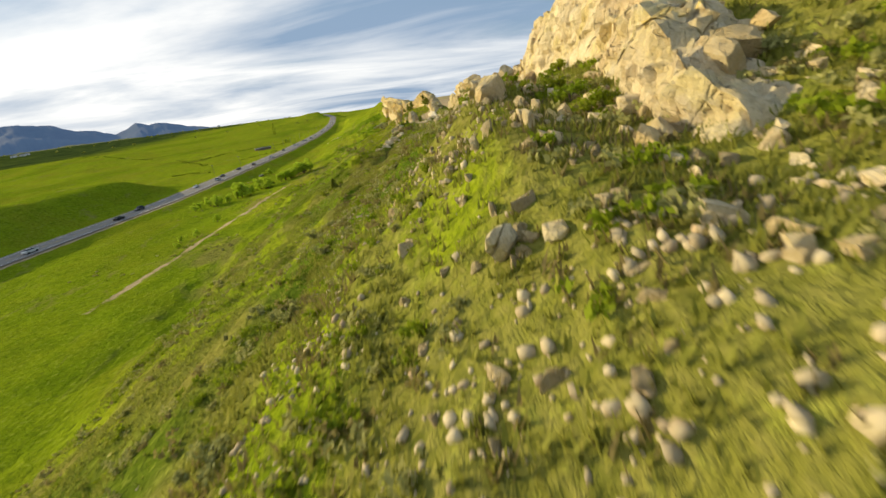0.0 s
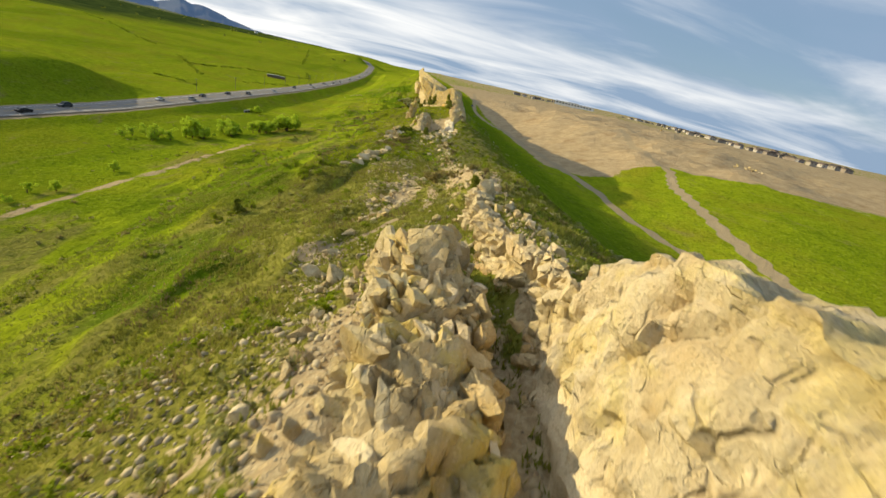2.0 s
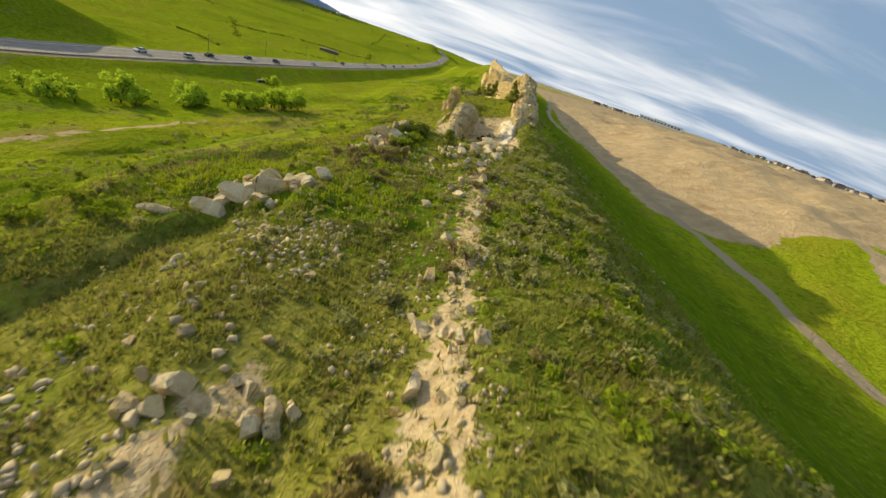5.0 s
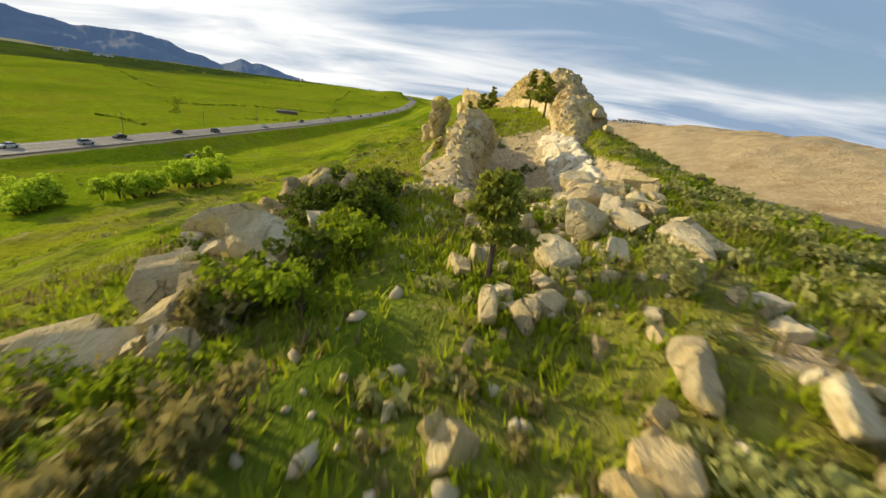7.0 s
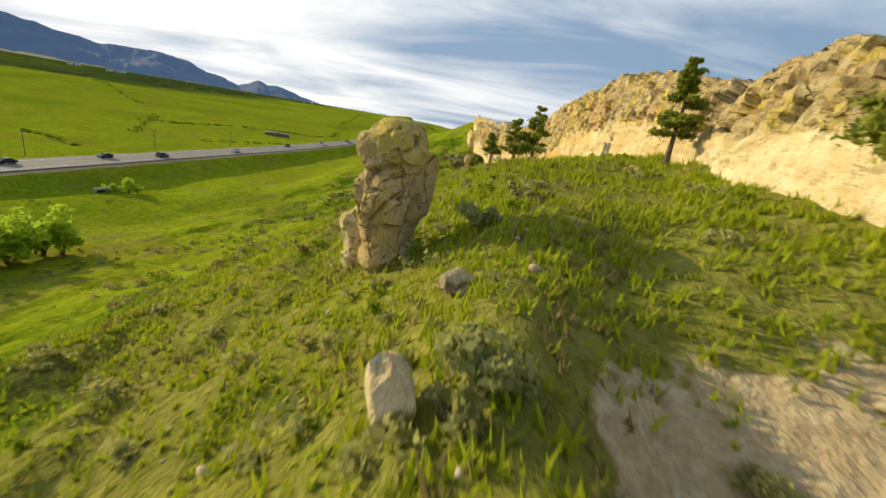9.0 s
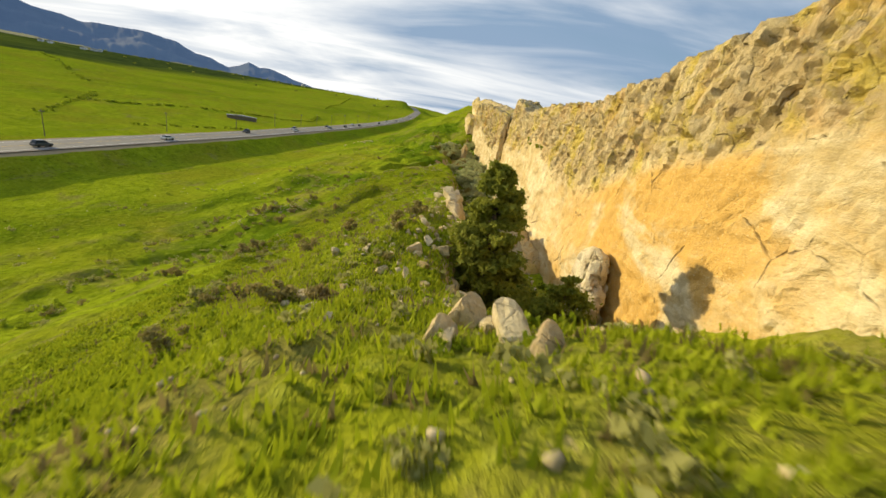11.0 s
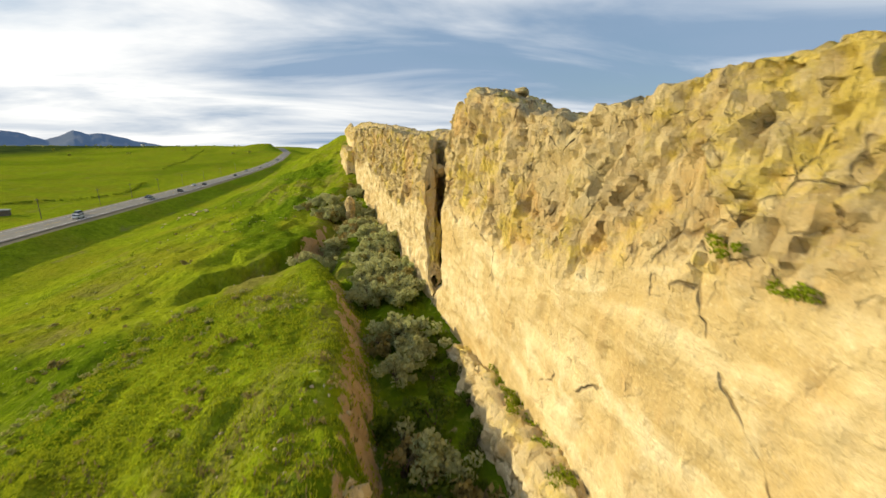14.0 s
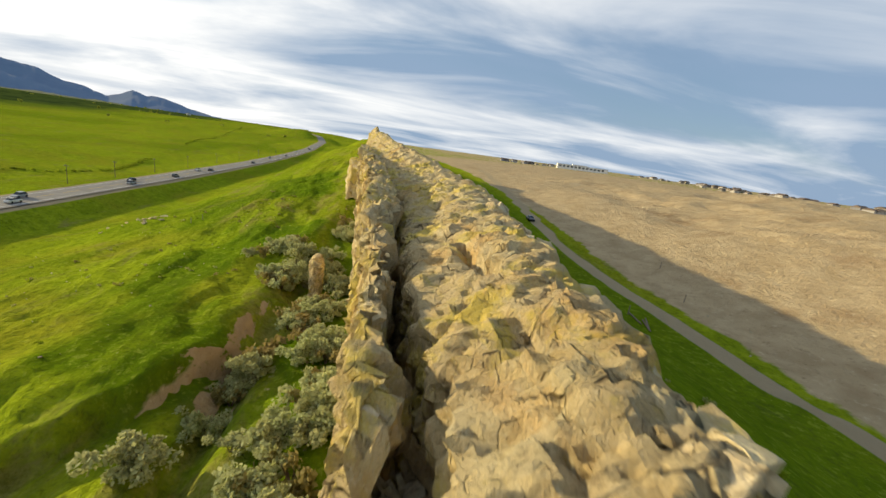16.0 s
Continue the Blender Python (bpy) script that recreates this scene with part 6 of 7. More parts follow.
def gable(w, d, z0, z1, over, material):
    bm = bmesh.new()
    ends = []
    for y in (-d / 2 - over, d / 2 + over):
        ends.append([bm.verts.new((x, y, z)) for x, z in ((-w / 2 - over, z0), (w / 2 + over, z0), (w / 2 + over, z0 + 0.25), (0, z1), (-w / 2 - over, z0 + 0.25))])
    for k in range(5):
        bm.faces.new((ends[0][k], ends[0][(k + 1) % 5], ends[1][(k + 1) % 5], ends[1][k]))
    bm.faces.new(ends[0][::-1]), bm.faces.new(ends[1])
    return bm_mesh("roof", bm, material)


def house_type(k):
    w, d, h = (11 + 2 * (k % 3)), 10 + k % 2 * 3, 5.6 + 0.5 * (k % 2)
    walls = box_mesh("wall", [(-w / 2, w / 2, -d / 2, d / 2, -2.5, h)], M_WALLS[k % 4])
    roof = gable(w, d, h, h + 3.0, 0.6, M_ROOFS[k % 2])
    panes = [box_mesh("window", [(x - 0.7, x + 0.7, -d / 2 - 0.05, -d / 2 + 0.05, z, z + 1.3)], M_GLASS) for x in (-w / 4, w / 4) for z in (0.9, 3.6)]
    sides = [box_mesh("window", [(-w / 2 - 0.05, -w / 2 + 0.05, y - 0.8, y + 0.8, 3.6, 4.9)], M_GLASS) for y in (-d / 4, d / 4)]
    return walls, roof, panes + sides


HOUSES = [house_type(k) for k in range(6)]
r = np.random.default_rng(55)
spots = []
for row in range(2):
    for f in np.linspace(0, 1, 40):
        spots.append((560 + 70 * f + 46 * row + r.uniform(-40, 60) + 90 * math.sin(f * 2.2), 560 + 820 * f + r.uniform(-30, 30) + 20 * row))
for f in np.linspace(0, 1, 14):
    spots.append((430 - 120 * f + r.uniform(-10, 10), 1330 + 60 * f + r.uniform(-15, 15)))
for k, (x, y) in enumerate(spots):
    walls, roof, panes = HOUSES[r.integers(6)]
    root = new("house")
    part("wall", walls, root), part("roof", roof, root)
    for p in panes:
        part("window", p, root)
    root.matrix_world = pose(x, y, float(height(x, y)) - 0.3, 0, 0, r.uniform(-25, 25) + 90 * (k % 2)) @ Matrix.Diagonal((*(r.uniform(0.6, 1.0),) * 3, 1))
    tagged(root, "distant suburban house with a gabled roof on the plateau", "house", "plateau houses")

hall = new("long_building")
part("wall", box_mesh("wall", [(-52, 52, -12, 12, -8, 6.5), (-20, 10, -10, 10, 6.5, 8.5)], M_WHITE), hall)
part("roof", box_mesh("roof", [(-52.5, 52.5, -12.5, 12.5, 6.5, 6.9)], M_CONCRETE), hall)
for x in np.arange(-46, 48, 8):
    part("window", box_mesh("window", [(x - 2.2, x + 2.2, -12.1, -11.95, 1.2, 4.6)], M_GLASS), hall)
hall.matrix_world = pose(432, 1180, float(height(432, 1180)) + 3.2, 0, 0, -18)
tagged(hall, "long flat-roofed white building on the far plateau", "building")


def pole(x, y):
    root = new("power_pole")
    bm = bmesh.new()
    tube(bm, (0, 0, -0.6), (0, 0, 7.6), 0.13, 0.09, 8)
    part("mast", bm_mesh("mast", bm, M_WOOD), root)
    part("crossarm", box_mesh("crossarm", [(-0.8, 0.8, -0.06, 0.06, 6.9, 7.05)], M_WOOD), root)
    for k in (-0.7, -0.3, 0.3, 0.7):
        bm = bmesh.new()
        tube(bm, (k, 0, 7.05), (k, 0, 7.22), 0.05, 0.03, 6)
        part("insulator", bm_mesh("insulator", bm, M_CONCRETE), root)
    root.matrix_world = pose(x, y, float(height(x, y)))
    return tagged(root, "wooden power pole beside the highway", "power pole", "roadside poles")


for y in (300, 345, 390, 435, 475, 512, 540, 572, 610, 655, 702, 760, 830):
    px, _ = along(ROAD, np.array([float(y)]))
    pole(float(px[0]) - 12.5, y)
for x, y in ((330, 700), (380, 760), (300, 640)):
    pole(x, y)


def loft(bm, sections):
    """Joins rings of (y, [(x, z), ...]) and closes the ends."""
    rings = [[bm.verts.new((x, y, z)) for x, z in ring] for y, ring in sections]
    k = len(rings[0])
    for a, b in zip(rings, rings[1:]):
        for i in range(k):
            bm.faces.new((a[i], a[(i + 1) % k], b[(i + 1) % k], b[i]))
    bm.faces.new(rings[0][::-1]), bm.faces.new(rings[-1])


def car_meshes(paint, tall):
    def ring(w, lo, hi):
        return [(-w, lo + 0.1), (-w * 0.9, lo), (w * 0.9, lo), (w, lo + 0.1), (w, hi - 0.15), (w * 0.88, hi), (-w * 0.88, hi), (-w, hi - 0.15)]
    bm = bmesh.new()
    loft(bm, [(-2.3, ring(0.78, 0.4, 0.85)), (-2.1, ring(0.9, 0.28, 0.98)), (-0.9, ring(0.92, 0.25, 1.02)), (1.2, ring(0.92, 0.25, 0.98)), (2.1, ring(0.88, 0.28, 0.82)), (2.3, ring(0.74, 0.4, 0.7))])
    body = bm_mesh("body", bm, paint)
    bm = bmesh.new()
    loft(bm, [(-2.0 if tall else -1.6, ring(0.8, 0.95, 1.1)), (-1.6 if tall else -1.0, ring(0.74, 0.95, 1.42 + tall)), (0.3, ring(0.74, 0.95, 1.44 + tall)), (1.2, ring(0.8, 0.92, 1.05))])
    cabin = bm_mesh("cabin", bm, M_GLASS)
    roof = box_mesh("roof", [(-0.68, 0.68, -1.4 if tall else -0.9, 0.25, 1.40 + tall, 1.48 + tall)], paint, 0.03)
    bm = bmesh.new()
    tube(bm, (-0.12, 0, 0), (0.12, 0, 0), 0.34, 0.34, 14)
    bm.faces.new([v for v in bm.verts if v.co.x < 0][::-1])
    wheel = bm_mesh("wheel", bm, M_RUBBER)
    lamp_mesh = box_mesh("headlight", [(-0.16, 0.16, -0.04, 0.04, -0.07, 0.07)], M_WHITE)
    return body, cabin, roof, wheel, lamp_mesh


def mat_paint(name, c):
    k = Mat(name, 0.3)
    k.b.inputs["Coat Weight"].default_value = 0.6
    f = k.noise(k.where(world_space=False), 2.0, 3)
    return k.done(k.mix(f, c, tuple(v * 0.85 for v in c)))


CARS = [("white", (0.7, 0.7, 0.68), 0.0), ("black", (0.02, 0.02, 0.022), 0.0), ("silver", (0.42, 0.43, 0.44), 0.25), ("dark red", (0.12, 0.02, 0.018), 0.0), ("dark grey", (0.07, 0.075, 0.08), 0.28)]
CARS = [(n, car_meshes(mat_paint(n.replace(" ", "_") + "_car_paint", c), t)) for n, c, t in CARS]


def vehicle(y, lane, k, x=None, z=None, turn_by=0.0, label="car driving along the highway"):
    name, (body, cabin, roof, wheel, lamp_mesh) = CARS[k % len(CARS)]
    root = new("car")
    part("body", body, root), part("cabin", cabin, root, "dark window band"), part("roof", roof, root)
    for wx in (-0.82, 0.82):
        for wy in (-1.4, 1.4):
            w = part("wheel", wheel, root)
            w.location = (wx, wy, 0.34)
        lamp_ob = part("headlight", lamp_mesh, root, "clear headlight")
        lamp_ob.location = (wx * 0.72, 2.2, 0.66)
    if x is None:
        cx, cz = along(ROAD, np.array([float(y), y + 2.0]))
        x, z = float(cx[0]) + lane, float(cz[0])
        turn_by = math.degrees(math.atan2(-(cx[1] - cx[0]), 2.0)) + (0 if lane > 0 else 180)
    root.matrix_world = pose(x, y, z + 0.01, 0, 0, turn_by)
    return tagged(root, name + " " + label, "car", "cars on the highway")


for n, (y, lane) in enumerate(((150, 2.3), (187, 2.3), (205, -2.3), (253, -2.3), (270, 2.3), (287, -2.3), (314, -2.3), (331, 2.3), (372, 2.3), (426, -2.3), (470, 2.3), (478, -2.3), (526, 2.3), (534, -2.3), (562, 2.3), (599, -2.3), (606, 2.3), (690, 2.3), (760, -2.3), (815, 2.3), (905, -2.3), (990, 2.3), (1010, -2.3))):
    vehicle(y, lane, (0, 1, 4, 0, 2, 1, 1, 4, 0, 4, 0, 2, 2, 1, 4, 0, 1, 4, 2, 1, 0, 4, 1)[n])
vehicle(452.0, 0, 1, x=63.8, z=float(height(63.8, 452.0)), turn_by=175, label="car parked on the dirt track")

# drain under the highway
cul = new("culvert")
part("headwall", box_mesh("headwall", [(-3.4, 3.4, -0.3, 0.3, -1.5, 0.35), (-3.4, -2.8, -0.3, 0.3, -1.5, 1.6), (2.8, 3.4, -0.3, 0.3, -1.5, 1.6), (-0.25, 0.25, -0.3, 0.3, 0.3, 1.6), (-3.4, 3.4, -0.3, 0.3, 1.6, 2.2)], M_CONCRETE), cul)
# black slab behind the headwall stands in for the shade inside the drain
part("opening_shade", box_mesh("opening_shade", [(-3.2, 3.2, 0.3, 0.5, -1.5, 1.7)], M_RUBBER), cul, "dark slab painting the shade inside the drain mouth")
cul.matrix_world = pose(-84, 292, float(height(-84, 292)) - 0.9, 0, 0, 80)
tagged(cul, "concrete box culvert with two dark openings under the road", "culvert")

# digger on the brown hill
dig = new("excavator")
M_DIG = mat_paint("ochre_machine_paint", (0.4, 0.27, 0.05))
part("body", box_mesh("body", [(-1.4, 1.4, -2.2, 1.6, 1.1, 2.3)], M_DIG, 0.12), dig)
part("cab", box_mesh("cab", [(-1.3, -0.2, -0.1, 1.5, 2.3, 3.4)], M_GLASS, 0.08), dig)
for side in (-1.15, 1.15):
    part("crawler", box_mesh("crawler", [(side - 0.35, side + 0.35, -2.1, 2.1, 0.0, 1.0)], M_RUBBER, 0.25), dig)
for nm, p0, p1, rad in (("boom", (0.3, 1.5, 1.9), (0.3, 5.0, 5.4), 0.32), ("arm", (0.3, 5.0, 5.4), (0.3, 7.2, 2.4), 0.22)):
    bm = bmesh.new()
    tube(bm, p0, p1, rad, rad * 0.7, 6)
    part(nm, bm_mesh(nm, bm, M_DIG), dig)
part("bucket", box_mesh("bucket", [(-0.3, 0.9, 6.6, 7.6, 1.3, 2.4)], M_STEEL, 0.15), dig)
dig.matrix_world = pose(296, 512, float(height(296, 512)), 0, 0, 120)
tagged(dig, "tracked excavator parked on the bare brown hill", "excavator")

# shed and ditch lines in the western field
shed = new("livestock_shed")
part("wall", box_mesh("wall", [(-8, 8, -2, 2, -0.5, 1.8)], M_WOOD), shed)
part("roof", gable(16, 4, 1.8, 2.6, 0.3, M_STEEL), shed)
shed.matrix_world = pose(-128, 482, float(height(-128, 482)), 0, 0, 25)
tagged(shed, "low weathered livestock shed in the green field", "shed")
r = np.random.default_rng(88)
hedge = []
for ax, ay, bx, by, count in ((-190, 430, -116, 560, 90), (-116, 560, -135, 630, 50), (-180, 780, -300, 1310, 160), (-150, 380, -210, 470, 40), (-130, 330, -160, 340, 20), (-260, 520, -420, 640, 60), (-125, 395, -105, 440, 20)):
    f = r.uniform(size=count)
    x, y = ax + (bx - ax) * f + r.normal(0, 1.0, count), ay + (by - ay) * f + r.normal(0, 1.0, count)
    for px, py, pz in zip(x, y, height(x, y)):
        c, rad = lobes(r, 3, 0.6, 0.6, 0.7)
        hedge.append(leaf_faces(lobed_cloud(r, 30, c, rad, 0.7) + (px, py, pz), 0.5, r, 1.5, 0.4))
tagged(new("hedge", big_mesh("hedge", np.concatenate(hedge), 4, M_SHRUB)), "dark scrub lines along field ditches", "scrub", kind="stuff")
trees = []
for _ in range(60):
    a, d = radians(r.uniform(9, 46)), r.uniform(900, 2300)
    px, py = -math.sin(a) * d, 250 + math.cos(a) * d
    c, rad = lobes(r, 4, 1.6, 3.4, 1.9)
    trees.append(leaf_faces(lobed_cloud(r, 26, c, rad, 0.7) + (px, py, float(height(px, py))), 2.2, r, 1.3, 0.4))
tagged(new("far_trees", big_mesh("far_trees", np.concatenate(trees), 4, M_NEEDLE)), "dark scattered trees on the far plain", "trees", kind="stuff")
FARM = (box_mesh("wall", [(-5, 5, -4, 4, -2.5, 4.2)], M_WHITE), gable(10, 8, 4.2, 6.4, 0.4, M_CONCRETE), [box_mesh("window", [(-0.8, 0.8, -4.05, -3.95, 1.2, 2.6)], M_GLASS)])
for a, d in ((43.5, 1500), (42.9, 1510), (40.6, 1480), (40.2, 1500), (39.8, 1490), (39.4, 1510), (20.5, 1650)):
    x, y = -math.sin(radians(a)) * d, 150 + math.cos(radians(a)) * d
    walls, roof, panes = FARM
    root = new("house")
    part("wall", walls, root), part("roof", roof, root)
    for p in panes:
        part("window", p, root)
    root.matrix_world = pose(x, y, float(height(x, y)), 0, 0, 30)
    tagged(root, "white farmhouse far off below the mountains", "house", "far farmhouses")

# posts, timber and a stone heap on the brown ground
for x, y in ((74, 396), (80, 412), (58, 388), (-28, 448), (-30, 446)):
    bm = bmesh.new()
    tube(bm, (0, 0, -0.3), (0.05, 0, 1.5), 0.09, 0.08, 7)
    ob = new("post", bm_mesh("post", bm, M_WOOD))
    ob.matrix_world = pose(x, y, float(height(x, y)))
    tagged(ob, "short weathered wooden post in the ground", "post", "old posts")
for x, y, a in ((58.5, 384, 70), (59.3, 385, 62), (58.2, 386.4, 80)):
    bm = bmesh.new()
    tube(bm, (-2.2, 0, 0), (2.2, 0, 0), 0.14, 0.12, 8)
    ob = new("plank_beam", bm_mesh("plank_beam", bm, M_WOOD))
    ob.matrix_world = pose(x, y, float(height(x, y)) + 0.12, 0, 0, a)
    tagged(ob, "grey old timber lying beside the dirt track", "timber", "old timbers")
r = np.random.default_rng(12)
for _ in range(22):
    x, y = -48 + r.normal(0, 4.5), 457 + r.normal(0, 3)
    boulder(x, y, r.uniform(0.5, 1.0), r.uniform(0, 360), "rubble block of an old foundation in the meadow", 10, stretch=(1.3, 0.8, 0.5), group="foundation rubble")
for _ in range(16):
    x, y = 172 + r.normal(0, 4), 228 + r.normal(0, 2.5)
    boulder(x, y, r.uniform(0.6, 1.2), r.uniform(0, 360), "pale boulder in a heap on the green field", 10, stretch=(1.2, 0.9, 0.7), group="stone heap")

# ---- broken blocks and last details ----
def block_mesh(seed):
    """A sharp-edged slab broken along its joints."""
    r = np.random.default_rng(seed)
    v, f = ICO[2]
    v = v.copy()
    for j in range(9):
        n = np.eye(3)[j % 3] * (1 if j < 3 else -1) + r.normal(size=3) * 0.17 if j < 6 else r.normal(size=3)
        n /= np.linalg.norm(n)
        d = r.uniform(0.34, 0.5) if j < 6 else r.uniform(0.52, 0.7)
        v -= 0.93 * np.maximum(v @ n - d, 0)[:, None] * n
    v *= 1 + 0.10 * fbm(v[:, 0] * 2.6 + seed, v[:, 1] * 2.6, v[:, 2] * 2.6, seed=seed, octaves=3)[:, None]
    mesh = mesh_from("block", v * 1.5, f, M_ROCK)
    for key, val in (("worn", r.uniform(0.1, 0.6)), ("mossy", 0.0), ("pale", r.uniform(0.0, 0.5)), ("stain", 0.5 * (seed % 4 == 0))):
        mesh.attributes.new(key, "FLOAT", "POINT").data.foreach_set("value", np.full(len(v), val, np.float32))
    return mesh


BLOCKS = [block_mesh(1500 + n) for n in range(9)]


def rubble(count, place, s0, s1, seed, label, group, joined=None, upright=1.2, level=None, parent=None, thin=0.45):
    """Blocks whose beds lean one way, each a thing of its own or joined; place gives (x, y) from two random numbers."""
    r = np.random.default_rng(seed)
    for _ in range(count):
        x, y = place(r.uniform(), r.uniform())
        s = s0 + (s1 - s0) * r.uniform() ** 1.8
        shape = BLOCKS[r.integers(len(BLOCKS))]
        z = float(height(x, y)) if level is None else level(x, y)
        m = pose(x, y, z + 0.18 * s, r.normal(12, 16), r.normal(-14, 14), r.normal(15, 30)) @ Matrix.Diagonal((s * r.uniform(thin, thin + 0.35), s * r.uniform(0.6, 1.1), s * r.uniform(0.6, upright), 1))
        if joined is not None:
            joined.append((shape, m))
            continue
        if parent is not None:
            ob = part("block", shape, parent)
            ob.matrix_world = m
            continue
        ob = new("rock_block", shape)
        ob.matrix_world = m
        tagged(ob, label, "rock", group)


def join_blocks(name, rows, label):
    """One mesh of many small blocks."""
    bm = bmesh.new()
    for shape, m in rows:
        first = len(bm.verts)
        bm.from_mesh(shape)
        bm.verts.ensure_lookup_table()
        for v in bm.verts[first:]:
            v.co = m @ v.co
    mesh = bpy.data.meshes.new(name)
    bm.to_mesh(mesh)
    bm.free()
    mesh.materials.append(M_ROCK)
    tagged(new(name, mesh), label, "rubble", kind="stuff")


scree, fallen = [], []


BLUFF = "angular sandstone block of the crumbling bluff"
rubble(24, lambda a, b: (4.8 + 3.2 * a, 46 + 21 * b), 0.25, 0.8, 32, BLUFF, "bluff blocks", thin=0.3)
rubble(40, lambda a, b: (15.8 + 4.0 * a, 56 + 34 * b), 0.3, 0.8, 33, "upright ochre block among the crest beds", "crest blocks", upright=1.6)
rubble(90, lambda a, b: (2.6 + 7.4 * a, 6.5 + 20 * b), 0.2, 0.6, 34, "pale angular block below the cracked ledge", "ledge blocks")
rubble(90, lambda a, b: (5.0 + 6.5 * b + 2.2 * (a - 0.5) * 2, 86 + 27 * b), 0.25, 0.8, 35, "pale tumbled block in a band of scree", "scree blocks", joined=scree)
rubble(90, lambda a, b: (17.6 + 1.6 * (a - 0.5) * 2, 90 + 68 * b), 0.22, 0.7, 36, "small ochre block on the stony crest", "crest rubble", joined=scree)
rubble(12, lambda a, b: (19.6 + 3.2 * b + 1.6 * (a - 0.5), 158 + 12 * b), 0.5, 1.0, 37, "white sandstone slab on the rim of the pit", "pit rim slabs", upright=1.0)
rubble(26, lambda a, b: (12.2 + 5 * a, 146 + 14 * b), 0.25, 0.6, 38, "pale stone slab lying on the crest", "crest slabs")
rubble(24, lambda a, b: (12.6 + 3.4 * a, 157.5 + 7 * b), 0.25, 0.55, 45, "orange-stained broken block on the crest", "crest slabs")
rubble(16, lambda a, b: (17.2 + 3.6 * a, 160 + 9 * b), 0.6, 1.15, 46, "broad cream slab lying on the pit rim", "pit rim slabs", upright=0.8)
rubble(26, lambda a, b: (9.4 + 4 * a, 166 + 13 * b), 0.15, 0.4, 47, "", "", joined=scree)
rubble(16, lambda a, b: (19.7 + 1.1 * a, 340.5 + 4 * b), 0.5, 1.1, 49, "", "", joined=fallen, level=lambda x, y: -6.4 - 0.3 * (y - 340))
rubble(60, lambda a, b: (5.4 + 6.6 * a, 238 + 26 * b), 0.18, 0.48, 39, "white broken stone on the quarry edge", "quarry edge stones", joined=fallen)
rubble(30, lambda a, b: (13 + 8 * a, 262 + 34 * b), 0.3, 1.0, 40, "brown fallen block on the trench floor", "fallen blocks", joined=fallen)
rubble(26, lambda a, b: (-1.5 + 6 * a, 128 + 9 * b), 0.4, 1.1, 41, "brown cracked block of a hillside outcrop", "outcrop blocks", joined=scree)
rubble(30, lambda a, b: (2.5 + 5 * a, 151 + 15 * b), 0.4, 1.2, 42, "brown cracked block of a hillside outcrop", "outcrop blocks", joined=scree)
TOP = [(326, 0.2), (333, 0.0), (340, -2.2), (350, -2.2), (366, -2.0), (380, -1.7), (400, -1.5), (420, -0.9)]
rubble(90, lambda a, b: (float(np.interp(338 + 75 * b, [338, 349, 356, 382, 400, 415], [25.6, 27.6, 29.2, 31.4, 31.2, 26.4])) - 1.6 * a, 338 + 75 * b), 0.5, 1.2, 43, "weathered block on the cliff's far edge", "cliff edge blocks", joined=fallen, level=lambda x, y: float(np.interp(y, [t[0] for t in TOP], [t[1] for t in TOP])) + 0.0)
rubble(60, lambda a, b: (14.5 + 8 * a, 242 + 16 * b), 0.3, 0.85, 44, "white quarry block below the cliff", "quarry edge stones", joined=fallen)
join_blocks("scree", scree, "pale tumbled blocks in bands of scree")
join_blocks("fallen_rubble", fallen, "broken blocks strewn about the old quarry")


def on_rows(rows):
    y, w, e, top = (list(c) for c in zip(*rows))
    def place(a, b):
        py = y[0] + (y[-1] - y[0]) * b
        west = float(np.interp(py, y, w))
        return west + (float(np.interp(py, y, e)) - west) * a, py
    return place, lambda px, py: float(np.interp(py, y, top)) - 0.45


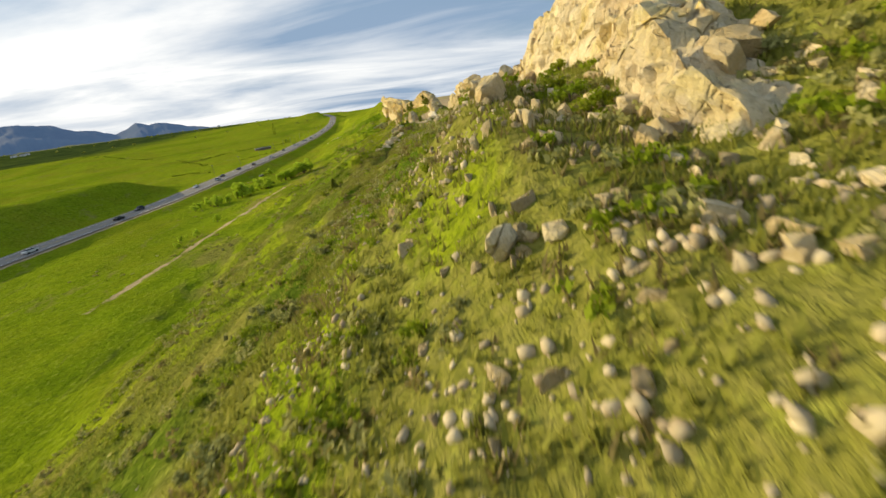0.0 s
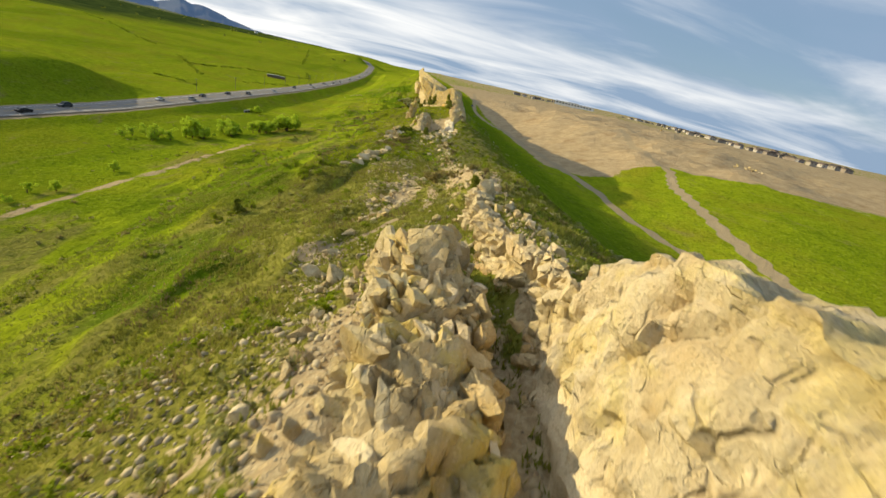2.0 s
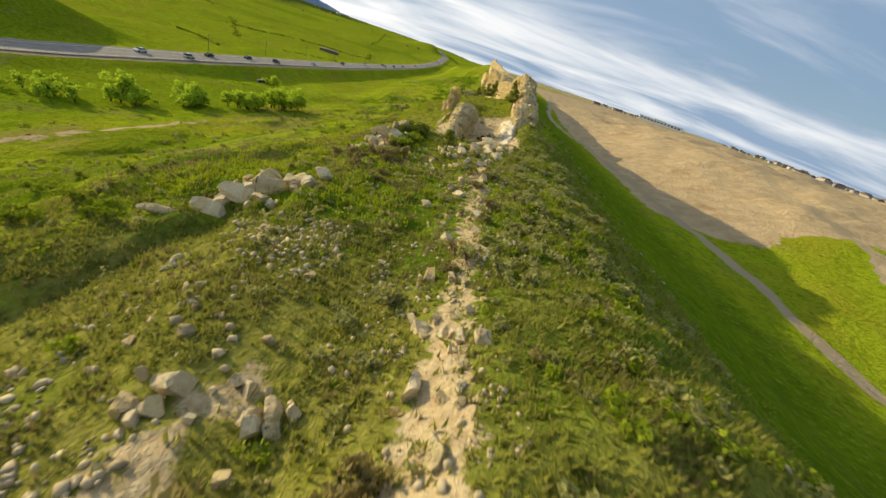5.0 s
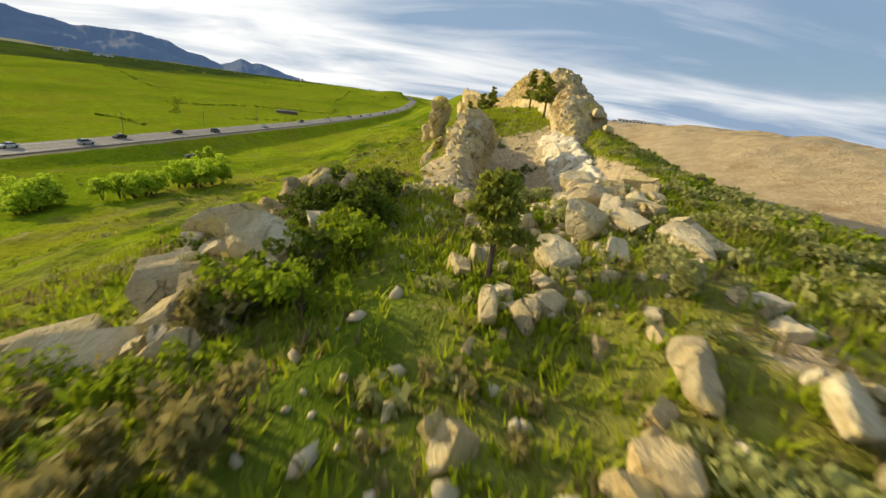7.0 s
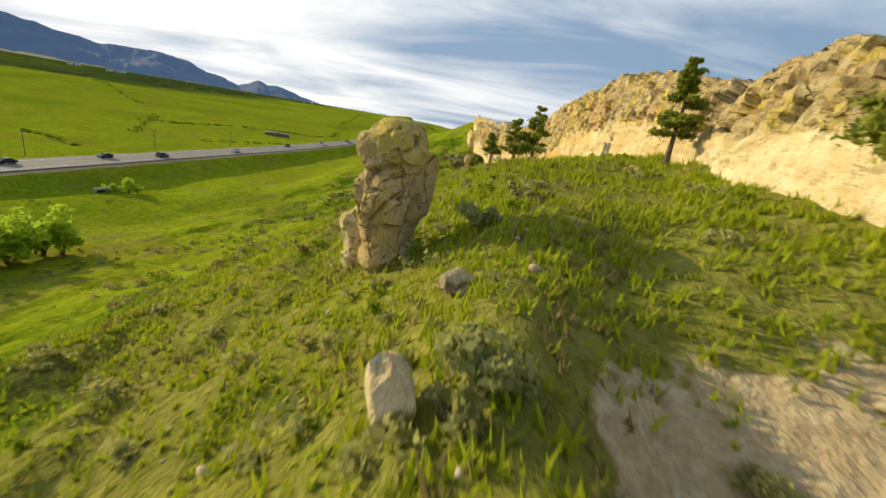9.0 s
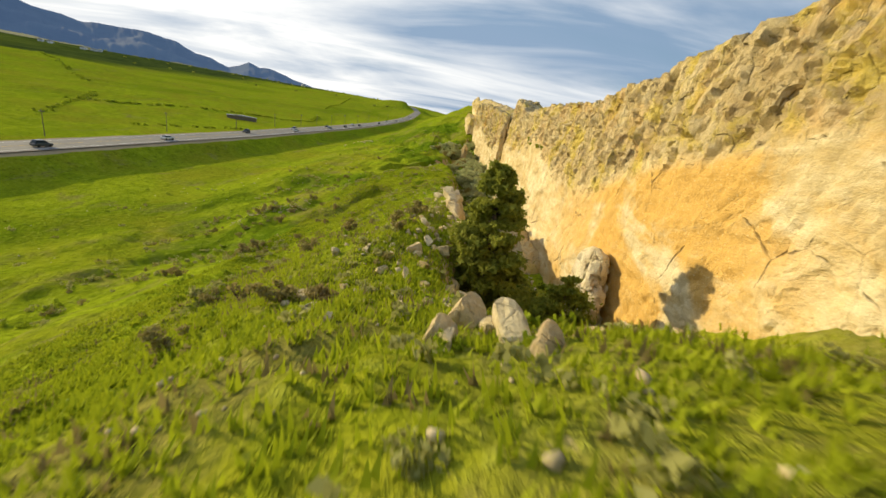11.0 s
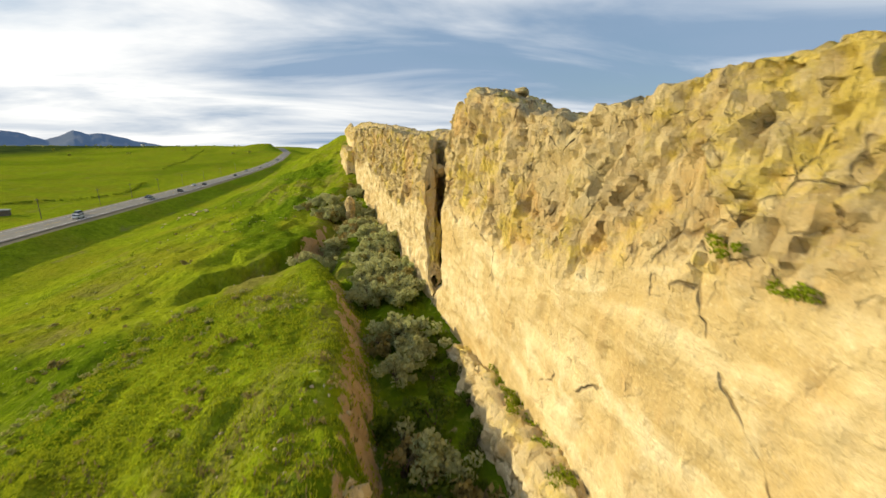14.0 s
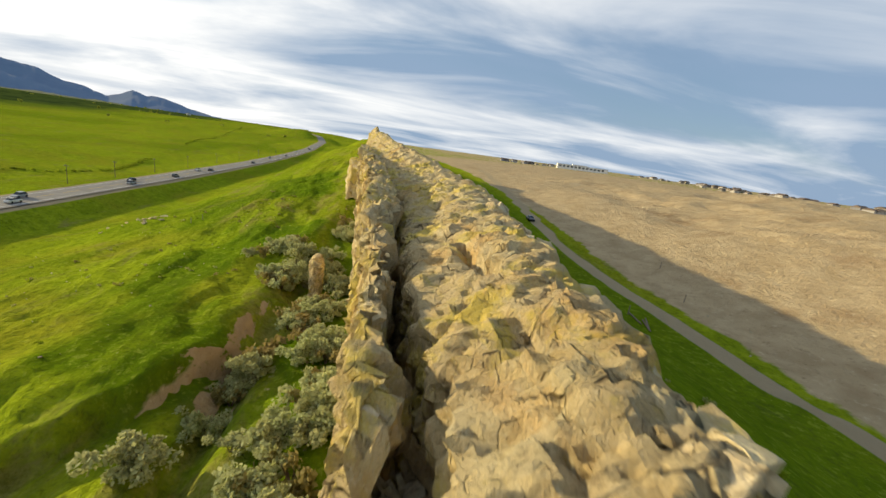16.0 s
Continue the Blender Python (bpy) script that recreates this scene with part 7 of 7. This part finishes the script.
for thing, count, s0, s1, seed, rows in (
        (bluff, 210, 0.3, 1.0, 57, [(44, 8.8, 11.4, -0.9), (47, 8.3, 12.2, -0.2), (52, 8.2, 12.6, 0.2), (56, 8.4, 12.9, 0.4), (60, 8.6, 12.6, 0.4), (63, 8.2, 12.2, -0.8), (66, 7.6, 11.6, -2.8), (68, 7.2, 10.6, -4.6)]),
        (crag, 110, 0.28, 0.62, 51, [(175, 11.5, 12.9, -8.8), (178, 11.1, 12.6, -7.6), (181, 11.1, 12.8, -6.3), (184, 11.5, 13.3, -5.3), (186.5, 12.3, 14.0, -4.9), (190, 13.6, 15, -6.8)]),
        (spine, 60, 0.3, 0.75, 52, [(52, 15.2, 16.5, 1.9), (60, 15.3, 16.5, 1.2), (68, 15.4, 16.9, -0.8), (80, 15.7, 17.6, -1.8), (89, 17.8, 19.0, -3.0)]),
        (ledge, 34, 0.4, 1.0, 53, [(14, 7.8, 10.8, -1.2), (17, 7.8, 12, 0.9), (20, 8.4, 12.6, 1.7), (24, 9.8, 13, 2.2), (30, 12.0, 13.2, 1.3)]),
        (fin, 60, 0.2, 0.45, 54, [(341, 18.7, 19.4, -2.6), (350, 18.4, 19.4, -2.3), (363, 18, 19.6, -1.7), (381, 17.1, 19.5, -0.4), (400, 15.8, 18, 0.4), (419, 14.3, 16.6, 1.0), (440, 12.8, 15.2, 1.5)]),
        (slab, 26, 0.5, 1.2, 55, [(26, 15.6, 19, 4.3), (32, 15.8, 20, 5.8), (46, 16.2, 20.6, 6.0), (53, 16.6, 19.6, 3.6)]),
        (rim, 40, 0.35, 0.9, 56, [(239, 10.6, 11.8, -11.3), (252, 9.4, 10.9, -14.0), (262, 10.5, 11.6, -14.8), (272, 10.3, 11.2, -16.9), (285, 8.6, 10.4, -14.9), (300, 8.7, 9.8, -18.5)])):
    place, level = on_rows(rows)
    rubble(count, place, s0, s1, seed, "", "", parent=thing, upright=1.4, level=level, thin=0.22 if thing is bluff else 0.45)
boulder(14.6, 18.4, 1.7, 20, "rusty orange boulder above the grassy slope", 10, stretch=(1.2, 1.1, 0.9), group="scattered boulders")
r = np.random.default_rng(91)
for k in range(16):
    y = 344 + 60 * r.uniform()
    n += 1
    bush("shrub", float(np.interp(y, [338, 349, 356, 382, 400, 415], [25.0, 26.6, 28.0, 30.4, 30.0, 26.0])) - r.uniform(0, 2.5), y, r.uniform(0.45, 0.8), r.uniform(0, 360), "small green shrub growing on the cliff top", "cliff top shrubs", no=n, z=float(np.interp(y, [t[0] for t in TOP], [t[1] for t in TOP])) - 0.1)
for k in range(14):
    n += 1
    bush("dry_shrub", 17.4 + r.normal(0, 1.2), r.uniform(92, 150), r.uniform(0.8, 1.4), r.uniform(0, 360), "pale dry shrub on the stony crest", "crest shrubs", no=n)
